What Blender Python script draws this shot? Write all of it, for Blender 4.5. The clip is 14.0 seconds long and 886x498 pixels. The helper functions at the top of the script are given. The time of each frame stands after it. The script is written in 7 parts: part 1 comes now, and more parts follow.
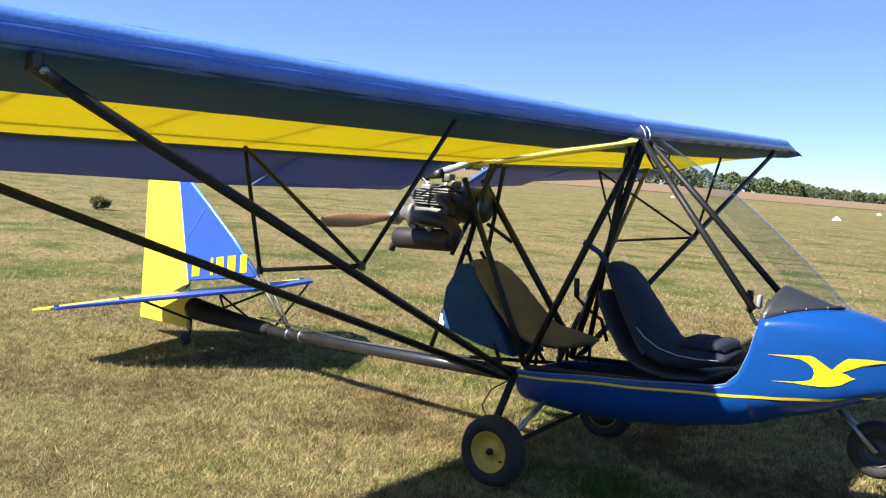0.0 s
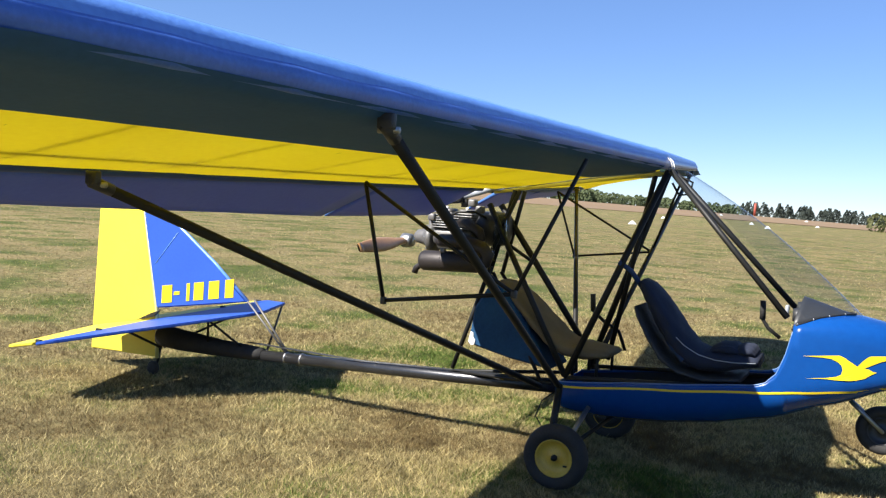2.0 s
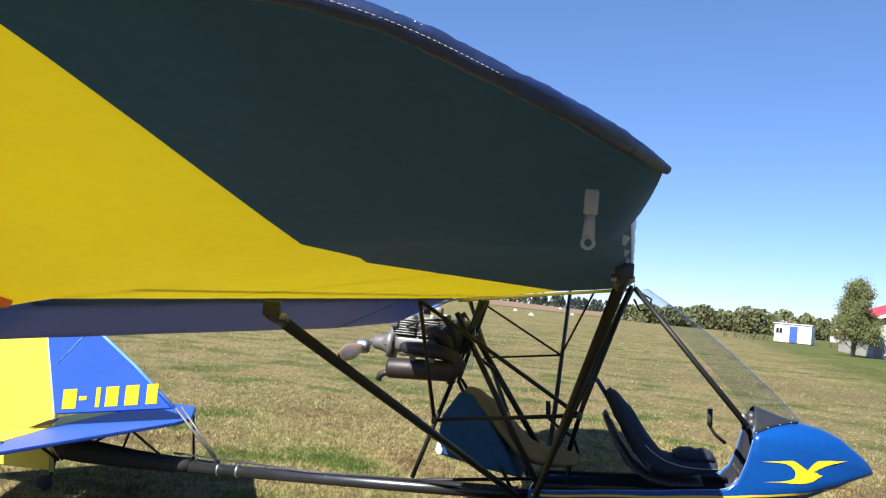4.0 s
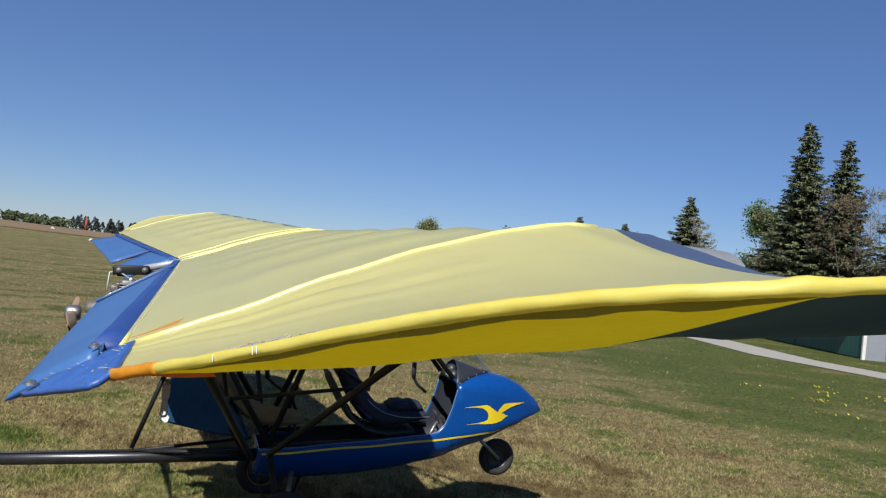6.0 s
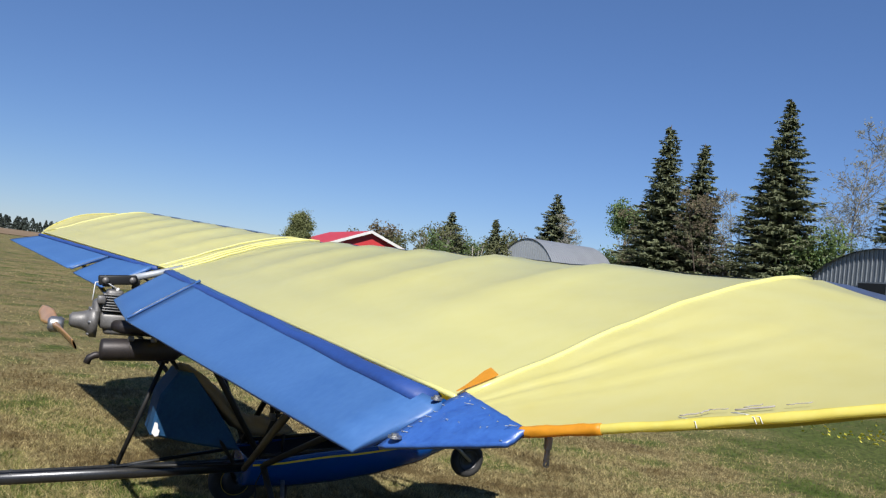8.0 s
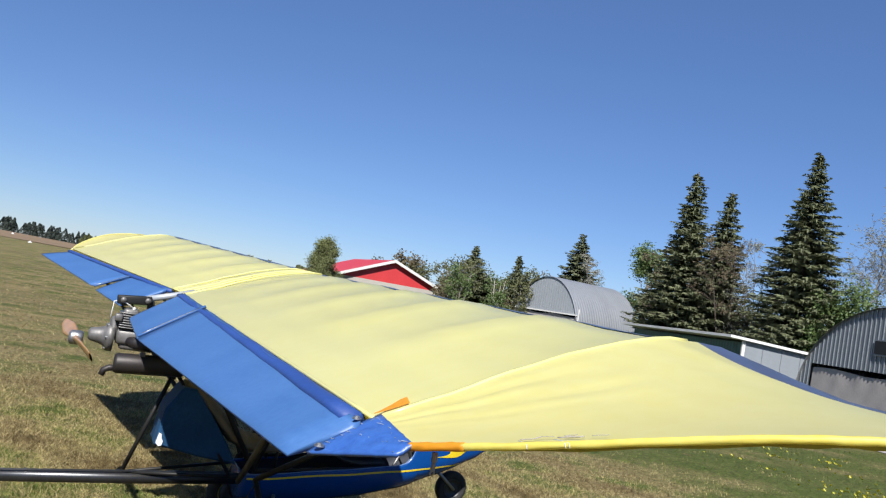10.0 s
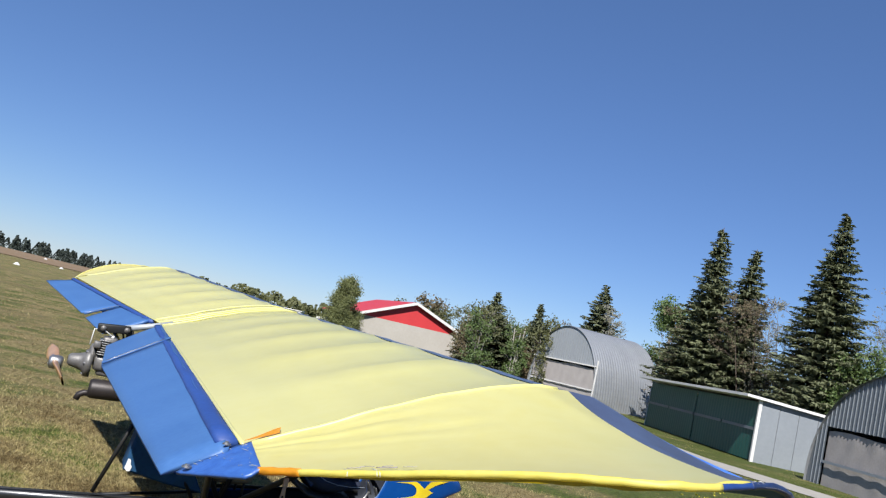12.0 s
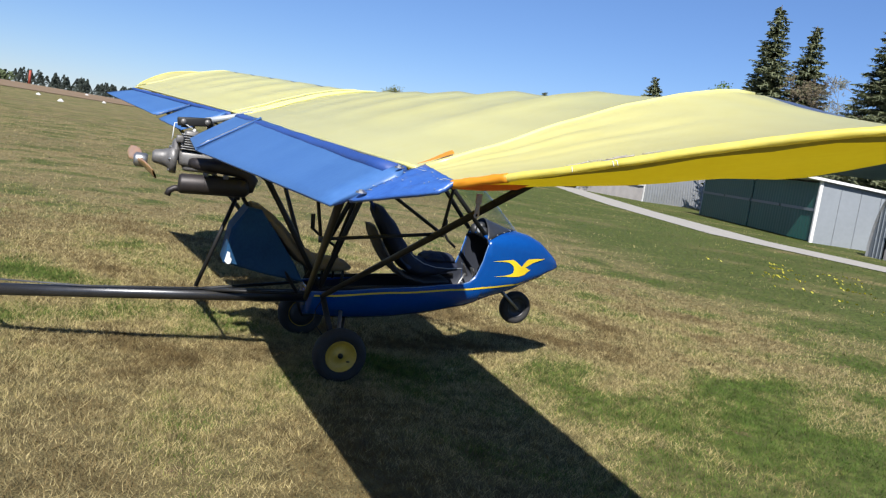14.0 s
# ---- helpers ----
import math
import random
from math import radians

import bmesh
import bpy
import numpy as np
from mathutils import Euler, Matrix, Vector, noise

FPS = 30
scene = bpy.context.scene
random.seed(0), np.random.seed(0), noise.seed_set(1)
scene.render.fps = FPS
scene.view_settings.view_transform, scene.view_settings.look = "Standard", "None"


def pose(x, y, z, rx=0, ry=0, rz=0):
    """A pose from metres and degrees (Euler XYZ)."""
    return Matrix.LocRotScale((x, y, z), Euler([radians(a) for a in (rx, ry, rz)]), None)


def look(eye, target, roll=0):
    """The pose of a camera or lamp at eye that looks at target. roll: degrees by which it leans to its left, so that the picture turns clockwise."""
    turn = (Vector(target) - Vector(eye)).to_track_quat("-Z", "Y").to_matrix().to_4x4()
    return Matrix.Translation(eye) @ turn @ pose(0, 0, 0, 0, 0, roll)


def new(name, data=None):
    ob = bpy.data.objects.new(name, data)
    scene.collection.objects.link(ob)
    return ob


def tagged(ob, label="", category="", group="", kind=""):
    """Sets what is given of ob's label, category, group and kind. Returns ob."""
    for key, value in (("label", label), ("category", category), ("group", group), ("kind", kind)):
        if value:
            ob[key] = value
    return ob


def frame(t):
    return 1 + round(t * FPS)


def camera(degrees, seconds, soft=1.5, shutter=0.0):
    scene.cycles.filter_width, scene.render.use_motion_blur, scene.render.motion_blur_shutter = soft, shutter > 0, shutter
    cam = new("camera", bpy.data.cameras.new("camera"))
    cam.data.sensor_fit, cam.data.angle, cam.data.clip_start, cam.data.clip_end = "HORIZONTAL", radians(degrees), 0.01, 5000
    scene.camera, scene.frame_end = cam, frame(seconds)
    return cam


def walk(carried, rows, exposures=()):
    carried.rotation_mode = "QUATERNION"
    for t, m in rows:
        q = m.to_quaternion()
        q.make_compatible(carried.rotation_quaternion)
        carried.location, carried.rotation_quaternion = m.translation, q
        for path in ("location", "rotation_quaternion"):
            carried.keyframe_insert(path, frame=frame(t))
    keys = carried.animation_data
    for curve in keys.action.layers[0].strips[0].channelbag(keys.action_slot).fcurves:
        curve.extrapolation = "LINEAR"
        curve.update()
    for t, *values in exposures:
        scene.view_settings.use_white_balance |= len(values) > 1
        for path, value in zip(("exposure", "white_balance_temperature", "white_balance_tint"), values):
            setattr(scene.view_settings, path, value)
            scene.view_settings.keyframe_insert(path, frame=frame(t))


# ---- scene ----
cam = camera(55.2, 14.0, soft=1.25)
PATH = [
    (0, (2.186, -4.333, 1.567), (0.883, -2.826, 1.396), 4.2),
    (0.5, (1.95, -4.593, 1.573), (0.671, -3.063, 1.416), 4.8),
    (1, (1.686, -4.778, 1.548), (0.505, -3.173, 1.382), 4.1),
    (1.5, (1.452, -5.012, 1.571), (0.447, -3.29, 1.417), 3.3),
    (2, (1.203, -5.345, 1.586), (0.271, -3.58, 1.464), 3.8),
    (2.2, (1.081, -5.41, 1.583), (0.15, -3.644, 1.467), 4.1),
    (4.3, (-0.14, -5.915, 1.663), (-0.448, -3.945, 1.818), 5.9),
    (4.5, (-0.232, -5.971, 1.666), (-0.45, -3.99, 1.84), 6.2),
    (5, (-0.484, -6.129, 1.704), (-0.499, -4.134, 1.84), 6.5),
    (5.5, (-0.705, -6.05, 1.731), (-0.505, -4.061, 1.802), 7.0),
    (6, (-0.963, -6.043, 1.786), (-0.437, -4.114, 1.838), 6.3),
    (6.5, (-1.256, -5.988, 1.806), (-0.47, -4.149, 1.856), 5.8),
    (7, (-1.407, -5.863, 1.799), (-0.577, -4.044, 1.85), 6.3),
    (7.5, (-1.592, -5.855, 1.816), (-0.774, -4.031, 1.879), 5.9),
    (8, (-1.8, -5.897, 1.812), (-0.974, -4.077, 1.882), 6.6),
    (8.5, (-1.9, -5.963, 1.837), (-1.089, -4.139, 1.961), 8.4),
    (8.7, (-1.904, -5.996, 1.845), (-1.113, -4.165, 1.997), 8.8),
    (10.8, (-1.68, -6.662, 1.921), (-0.942, -4.808, 2.05), 10.7),
    (11, (-1.663, -6.707, 1.934), (-0.941, -4.848, 2.079), 11.1),
    (11.5, (-1.595, -6.724, 1.949), (-0.908, -4.856, 2.145), 12.3),
    (12, (-1.492, -6.73, 1.955), (-0.812, -4.86, 2.18), 12.7),
    (12.5, (-1.453, -6.711, 1.943), (-0.781, -4.838, 2.148), 12.9),
    (13, (-1.479, -6.665, 1.852), (-0.797, -4.785, 1.878), 11.9),
    (13.5, (-1.595, -6.527, 1.76), (-0.914, -4.653, 1.604), 9.4),
    (14, (-1.658, -6.34, 1.648), (-0.997, -4.467, 1.416), 8.7),
]
EXPOSURES = [(0.0, 1.63, 6900, 10), (2.2, 1.50, 6730, 10), (4.3, 1.43, 6540, 10), (5.0, 1.15, 6640, 10), (5.5, 0.83, 6580, 10), (6.5, 0.35, 6480, 10), (7.0, 0.56, 6450, 10), (7.5, 0.61, 6460, 10), (8.7, 0.72, 6460, 10), (10.8, 0.84, 6450, 10), (12.5, 0.81, 6440, 10), (13.3, 0.83, 6450, 10), (14.0, 0.95, 6440, 10)]
walk(cam, [(t, look(eye, target, roll)) for t, eye, target, roll in PATH], exposures=EXPOSURES)

# ---- light: clear spring day, sun high behind the right wing tip ----
SUN_TO = Vector((-0.51, -0.90, 1.0)).normalized()
world = bpy.data.worlds.new("sky")
scene.world = world
world.use_nodes = True
wn = world.node_tree
sky = wn.nodes.new("ShaderNodeTexSky")
sky.sky_type = "NISHITA"
sky.sun_disc = False
sky.sun_elevation = math.asin(SUN_TO.z)
sky.sun_rotation = math.atan2(SUN_TO.x, SUN_TO.y)
sky.air_density, sky.dust_density, sky.ozone_density = 0.85, 0.0, 3.0
deep = wn.nodes.new("ShaderNodeHueSaturation")
deep.inputs["Saturation"].default_value = 1.07
tint = wn.nodes.new("ShaderNodeMix")
tint.data_type, tint.blend_type = "RGBA", "MULTIPLY"
tint.inputs[0].default_value = 1.0
tint.inputs[7].default_value = (0.83, 0.925, 1.17, 1)
wn.links.new(deep.outputs[0], tint.inputs[6])
wn.links.new(sky.outputs[0], deep.inputs["Color"])
haze = wn.nodes.new("ShaderNodeMix")
haze.data_type = "RGBA"
haze.inputs[0].default_value = 0.20
haze.inputs[7].default_value = (2.1, 3.9, 8.0, 1)
wn.links.new(tint.outputs[2], haze.inputs[6])
wn.links.new(haze.outputs[2], wn.nodes["Background"].inputs[0])
wn.nodes["Background"].inputs[1].default_value = 0.0505
sun_data = bpy.data.lights.new("sun", "SUN")
sun_data.energy, sun_data.angle, sun_data.color = 5.0, radians(0.53), (1.0, 0.965, 0.92)
sun = new("sun", sun_data)
sun.matrix_world = look(SUN_TO * 50, (0, 0, 0))


# ---- materials ----
def mat(name, col, rough=0.6, metal=0.0, col2=None, scale=6.0, fine=60.0, bump=0.0, transl=0.0, spec=0.5, spots=None, tcol=None, sheen=0.0):
    """A principled surface with colour variation at two scales, relief and, for cloth, light passing through."""
    m = bpy.data.materials.new(name)
    m.use_nodes = True
    nt = m.node_tree
    n, l = nt.nodes, nt.links
    p = n["Principled BSDF"]
    p.inputs["Roughness"].default_value = rough
    p.inputs["Metallic"].default_value = metal
    p.inputs["Specular IOR Level"].default_value = spec
    p.inputs["Sheen Weight"].default_value, p.inputs["Sheen Roughness"].default_value = sheen, 0.22
    tc = n.new("ShaderNodeTexCoord")
    big = n.new("ShaderNodeTexNoise")
    big.inputs["Scale"].default_value, big.inputs["Detail"].default_value = scale, 5
    small = n.new("ShaderNodeTexNoise")
    small.inputs["Scale"].default_value, small.inputs["Detail"].default_value = fine, 3
    l.new(tc.outputs["Object"], big.inputs["Vector"])
    l.new(tc.outputs["Object"], small.inputs["Vector"])
    avg = n.new("ShaderNodeMath")
    avg.operation = "MULTIPLY_ADD"
    l.new(small.outputs[0], avg.inputs[0])
    avg.inputs[1].default_value = 0.45
    mul = n.new("ShaderNodeMath")
    mul.operation = "MULTIPLY"
    l.new(big.outputs[0], mul.inputs[0])
    mul.inputs[1].default_value = 0.55
    l.new(mul.outputs[0], avg.inputs[2])
    ramp = n.new("ShaderNodeValToRGB")
    c2 = col2 or tuple(c * 0.8 for c in col)
    ramp.color_ramp.elements[0].position, ramp.color_ramp.elements[1].position = 0.32, 0.66
    ramp.color_ramp.elements[0].color, ramp.color_ramp.elements[1].color = (*c2, 1), (*col, 1)
    l.new(avg.outputs[0], ramp.inputs[0])
    out = ramp.outputs[0]
    if spots:
        mp = n.new("ShaderNodeMapping")
        mp.inputs["Scale"].default_value = (0.45, 1.6, 1.0)
        l.new(tc.outputs["Object"], mp.inputs["Vector"])
        fl = n.new("ShaderNodeTexNoise")
        fl.inputs["Scale"].default_value, fl.inputs["Detail"].default_value = spots[0], 6
        l.new(mp.outputs[0], fl.inputs["Vector"])
        fr = n.new("ShaderNodeMapRange")
        fr.inputs[1].default_value, fr.inputs[2].default_value = spots[1] - 0.03, spots[1]
        l.new(fl.outputs[0], fr.inputs[0])
        mixs = n.new("ShaderNodeMix")
        mixs.data_type = "RGBA"
        l.new(fr.outputs[0], mixs.inputs[0])
        l.new(out, mixs.inputs[6])
        mixs.inputs[7].default_value = (*(c * 0.35 for c in col), 1)
        out = mixs.outputs[2]
    l.new(out, p.inputs["Base Color"])
    if bump:
        b = n.new("ShaderNodeBump")
        b.inputs["Strength"].default_value, b.inputs["Distance"].default_value = min(1, bump), 0.01
        l.new(avg.outputs[0], b.inputs["Height"])
        l.new(b.outputs[0], p.inputs["Normal"])
    if transl:
        tr = n.new("ShaderNodeBsdfTranslucent")
        if tcol:
            tr.inputs["Color"].default_value = (*tcol, 1)
        else:
            l.new(out, tr.inputs["Color"])
        mx = n.new("ShaderNodeMixShader")
        mx.inputs[0].default_value = transl
        l.new(p.outputs[0], mx.inputs[1])
        l.new(tr.outputs[0], mx.inputs[2])
        l.new(mx.outputs[0], n["Material Output"].inputs[0])
    return m


def clear_plastic(name):
    m = bpy.data.materials.new(name)
    m.use_nodes = True
    n, l = m.node_tree.nodes, m.node_tree.links
    n.remove(n["Principled BSDF"])
    tr, gl, mx, lw, fr = n.new("ShaderNodeBsdfTransparent"), n.new("ShaderNodeBsdfGlossy"), n.new("ShaderNodeMixShader"), n.new("ShaderNodeLayerWeight"), n.new("ShaderNodeMath")
    fr.operation = "POWER"
    fr.inputs[1].default_value = 4.0
    lw.inputs[0].default_value = 0.45
    l.new(lw.outputs["Facing"], fr.inputs[0])
    tr.inputs[0].default_value = (0.84, 0.88, 0.93, 1)
    gl.inputs["Roughness"].default_value = 0.06
    l.new(fr.outputs[0], mx.inputs[0])
    l.new(tr.outputs[0], mx.inputs[1])
    l.new(gl.outputs[0], mx.inputs[2])
    l.new(mx.outputs[0], n["Material Output"].inputs[0])
    return m


M_TOP = mat("faded yellow sailcloth", (0.770, 0.745, 0.330), 0.34, col2=(0.745, 0.710, 0.265), scale=1.2, fine=18, bump=0.05, transl=0.36, spec=0.95, sheen=0.60)
M_YEL = mat("bright yellow sailcloth", (0.757, 0.628, 0.034), 0.5, spots=(15.0, 0.755), col2=(0.705, 0.559, 0.026), scale=2, fine=40, bump=0.05, transl=0.72)
M_YTAIL = mat("opaque yellow cloth", (0.651, 0.53, 0.046), 0.5, col2=(0.605, 0.476, 0.038), scale=2, fine=40, bump=0.05)
M_TIPC = mat("yellow tip cloth", (0.705, 0.671, 0.288), 0.34, col2=(0.679, 0.628, 0.219), scale=1.5, fine=18, bump=0.06, transl=0.36, spec=0.95, sheen=0.60)
M_LEMON = mat("lemon sleeve cloth", (0.757, 0.688, 0.189), 0.5, col2=(0.722, 0.619, 0.112), scale=7, fine=60, bump=0.12, transl=0.4)
M_HEM = mat("doubled yellow hem darkened as shade", (0.396, 0.31, 0.026), 0.6, col2=(0.31, 0.241, 0.021), scale=9, fine=60, bump=0.1)
M_BLUE = mat("blue sailcloth", (0.069, 0.168, 0.396), 0.42, col2=(0.052, 0.133, 0.353), scale=2.5, fine=50, bump=0.08, transl=0.22)
M_FLAP = mat("blue flap cloth", (0.088, 0.218, 0.500), 0.42, col2=(0.062, 0.170, 0.430), scale=2.5, fine=50, bump=0.08, transl=0.38, tcol=(0.085, 0.042, 0.300))
M_CAP = mat("deep blue folded cloth", (0.034, 0.107, 0.344), 0.40, col2=(0.021, 0.069, 0.258), scale=22, fine=90, bump=0.25, spec=0.6)
M_HINGE = mat("deep blue cloth strip", (0.015, 0.056, 0.232), 0.6, col2=(0.01, 0.039, 0.172), scale=4, fine=60, bump=0.1)
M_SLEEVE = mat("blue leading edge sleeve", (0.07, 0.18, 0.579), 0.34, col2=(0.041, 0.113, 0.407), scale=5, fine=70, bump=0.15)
# lit copy of the sleeve blue: sky sheen put into the colour
M_LEDGE = mat("sheen-lightened glossy blue cloth", (0.121, 0.285, 0.702), 0.30, col2=(0.079, 0.2, 0.569), scale=6, fine=60, bump=0.2, spec=0.8)
M_FIN = mat("opaque blue tail cloth", (0.019, 0.073, 0.344), 0.5, col2=(0.015, 0.06, 0.292), scale=2.5, fine=50, bump=0.06, spec=0.3)
M_STRIP = mat("grey blue sailcloth", (0.062, 0.072, 0.116), 0.30, col2=(0.045, 0.053, 0.09), scale=3, fine=40, bump=0.06, transl=0.05, spec=0.7)
M_TIPB = mat("dark blue tip sleeve", (0.017, 0.052, 0.206), 0.40, col2=(0.01, 0.031, 0.129), scale=9, fine=70, bump=0.2)
M_TIPN = mat("faded navy tip sleeve", (0.0086, 0.024, 0.095), 0.42, col2=(0.012, 0.022, 0.062), scale=14, fine=90, bump=0.2)
M_DARK = mat("dark teal sailcloth", (0.033, 0.099, 0.241), 0.65, col2=(0.024, 0.08, 0.198), scale=2, fine=50, bump=0.05, transl=0.03, spec=0.12)
M_PATCH = mat("red orange patch cloth", (0.619, 0.146, 0.013), 0.55, scale=8, transl=0.45)
M_ORANGE = mat("orange patch cloth", (0.731, 0.31, 0.017), 0.5, scale=8, transl=0.3)
M_BLACK = mat("black painted tube", (0.01, 0.01, 0.01), 0.50, col2=(0.015, 0.015, 0.014), scale=9, fine=120, bump=0.03, spec=0.25)
M_BOOM = mat("dark anodised alloy", (0.073, 0.075, 0.079), 0.30, 0.75, col2=(0.043, 0.043, 0.046), scale=7, fine=120, bump=0.04)
M_ALU = mat("worn aluminium", (0.378, 0.378, 0.378), 0.40, 0.9, col2=(0.249, 0.245, 0.241), scale=15, fine=120, bump=0.1)
M_POD = mat("glossy blue gelcoat", (0.002528, 0.051, 0.217), 0.24, col2=(0.002167, 0.043, 0.191), scale=2, fine=30, spec=0.28)
M_TRIMB = mat("pale blue edge bead", (0.077, 0.155, 0.327), 0.4, scale=8)
M_PODIN = mat("near-black inner shell", (0.0086, 0.012, 0.022), 0.7, scale=6, bump=0.2)
M_YPAINT = mat("yellow paint", (0.643, 0.482, 0.015), 0.35, col2=(0.585, 0.424, 0.015), scale=10, fine=90)
M_FLOWER = mat("lemon yellow petals", (0.72, 0.66, 0.10), 0.7, scale=20)
M_RUBBER = mat("tyre rubber", (0.011, 0.011, 0.011), 0.8, col2=(0.024, 0.022, 0.02), scale=14, fine=110, bump=0.3)
M_RIM = mat("yellow painted rim", (0.55, 0.361, 0.043), 0.45, col2=(0.413, 0.275, 0.043), scale=18, fine=90, bump=0.1)
M_SEATB = mat("dark navy seat cloth", (0.00946, 0.015, 0.034), 0.85, scale=14, fine=180, bump=0.3)
M_SHELL = mat("worn dark seat shell", (0.043, 0.039, 0.034), 0.7, col2=(0.019, 0.021, 0.028), scale=6, fine=80, bump=0.25)
M_SEATT = mat("tan seat cloth", (0.146, 0.112, 0.06), 0.9, col2=(0.103, 0.082, 0.047), scale=8, fine=160, bump=0.35)
M_TANK = mat("blue tank cloth", (0.012, 0.057, 0.129), 0.75, col2=(0.00774, 0.038, 0.09), scale=5, fine=60, bump=0.2, spec=0.2)
M_WHITE = mat("white paint", (0.688, 0.688, 0.671), 0.5, scale=7, fine=60)
M_ENGINE = mat("cast engine metal", (0.172, 0.168, 0.163), 0.5, 0.45, col2=(0.095, 0.09, 0.086), scale=22, fine=160, bump=0.25)
M_FINS = mat("bare alloy fins", (0.249, 0.245, 0.241), 0.45, 0.7, col2=(0.138, 0.133, 0.129), scale=22, fine=160, bump=0.1)
M_EXH = mat("sooty exhaust steel", (0.019, 0.017, 0.018), 0.5, 0.4, col2=(0.034, 0.028, 0.027), scale=9, fine=90, bump=0.12)
M_PROP = mat("varnished wood", (0.361, 0.198, 0.077), 0.3, col2=(0.258, 0.129, 0.047), scale=9, fine=50)
M_PLASTIC = mat("dark grey moulded plastic", (0.026, 0.028, 0.031), 0.45, scale=8, fine=100, bump=0.1)
M_BELT = mat("blue webbing", (0.017, 0.043, 0.12), 0.8, scale=30, fine=200, bump=0.2)
M_CLEAR = clear_plastic("clear windscreen plastic")
M_GRAVEL = mat("pale gravel", (0.31, 0.292, 0.258), 0.95, col2=(0.241, 0.228, 0.202), scale=3, fine=40, bump=0.6)
M_STEEL = mat("galvanised steel", (0.356, 0.37, 0.385), 0.38, 0.55, col2=(0.285, 0.299, 0.313), scale=0.8, fine=6, bump=0.03)
M_GSHEET = mat("grey sheet cladding", (0.318, 0.341, 0.363), 0.5, 0.2, col2=(0.273, 0.295, 0.318), scale=0.6, fine=5)
M_GREEN = mat("dark green door sheet", (0.012, 0.079, 0.062), 0.5, col2=(0.00946, 0.064, 0.052), scale=0.8, fine=8)
M_TARP = mat("grey door tarpaulin", (0.330, 0.305, 0.290), 0.85, col2=(0.260, 0.240, 0.228), scale=1.5, fine=14, bump=0.2)
M_BARN = mat("off white barn wall", (0.353, 0.331, 0.297), 0.8, col2=(0.31, 0.288, 0.254), scale=0.5, fine=6)
M_PANEL = mat("blue grey wall sheet", (0.232, 0.254, 0.275), 0.5, 0.15, col2=(0.202, 0.222, 0.242), scale=0.7, fine=6)
M_GABLE = mat("dull grey gable sheet", (0.147, 0.164, 0.183), 0.5, 0.15, col2=(0.124, 0.139, 0.156), scale=0.7, fine=6)
M_BUDS = mat("pale spring buds", (0.265, 0.268, 0.215), 0.8, col2=(0.185, 0.188, 0.145), scale=0.6, fine=6, transl=0.25)
M_REDBUD = mat("brown spring buds", (0.175, 0.142, 0.085), 0.8, col2=(0.120, 0.098, 0.060), scale=0.6, fine=6, transl=0.25)
M_RED = mat("red barn sheet", (0.453, 0.033, 0.037), 0.5, col2=(0.395, 0.029, 0.033), scale=0.5, fine=6)
M_TRIM = mat("white trim board", (0.604, 0.596, 0.573), 0.6, scale=2)
M_BLUED = mat("blue painted door", (0.026, 0.077, 0.301), 0.5, scale=3)
M_GLASSD = mat("dark window pane", (0.017, 0.021, 0.026), 0.08, scale=3)
M_WOODT = mat("weathered wood", (0.138, 0.103, 0.073), 0.85, col2=(0.086, 0.065, 0.047), scale=4, fine=40, bump=0.3)
M_BARK = mat("bark", (0.086, 0.065, 0.047), 0.95, col2=(0.052, 0.039, 0.03), scale=6, fine=40, bump=0.8)
M_PALEBARK = mat("pale birch bark", (0.396, 0.37, 0.327), 0.85, col2=(0.215, 0.198, 0.172), scale=5, fine=30, bump=0.4)
M_SPRUCE = mat("spruce needles", (0.149, 0.163, 0.081), 0.8, col2=(0.088, 0.103, 0.053), scale=0.7, fine=7, transl=0.22)
M_LEAF = mat("young green leaves", (0.125, 0.185, 0.056), 0.6, col2=(0.086, 0.129, 0.039), scale=0.5, fine=6, transl=0.35)
M_OLIVE = mat("olive spring foliage", (0.129, 0.136, 0.053), 0.7, col2=(0.086, 0.093, 0.036), scale=0.4, fine=5, transl=0.3)
M_WILLOW = mat("pale willow leaves", (0.176, 0.194, 0.071), 0.7, col2=(0.12, 0.136, 0.05), scale=0.4, fine=5, transl=0.3)
M_RUST = mat("reddish spring buds", (0.142, 0.112, 0.06), 0.8, col2=(0.099, 0.079, 0.043), scale=0.6, fine=6, transl=0.2)
M_TWIG = mat("bare grey twigs", (0.202, 0.191, 0.168), 0.9, col2=(0.142, 0.131, 0.114), scale=1, fine=8)
M_FAR = mat("distant woodland", (0.074, 0.096, 0.04), 0.9, col2=(0.05, 0.069, 0.029), scale=0.06, fine=0.6)
M_FARC = mat("distant conifers", (0.029, 0.04, 0.031), 0.9, col2=(0.021, 0.029, 0.023), scale=0.06, fine=0.6)
M_BLOSSOM = mat("white blossom", (0.206, 0.215, 0.146), 0.9, col2=(0.112, 0.129, 0.069), scale=0.3, fine=2)
M_MAST = mat("brick red paint", (0.284, 0.056, 0.034), 0.7, scale=2)
M_PLOUGH = mat("bare ploughed soil", (0.176, 0.116, 0.057), 0.95, col2=(0.138, 0.09, 0.045), scale=0.02, fine=0.4)


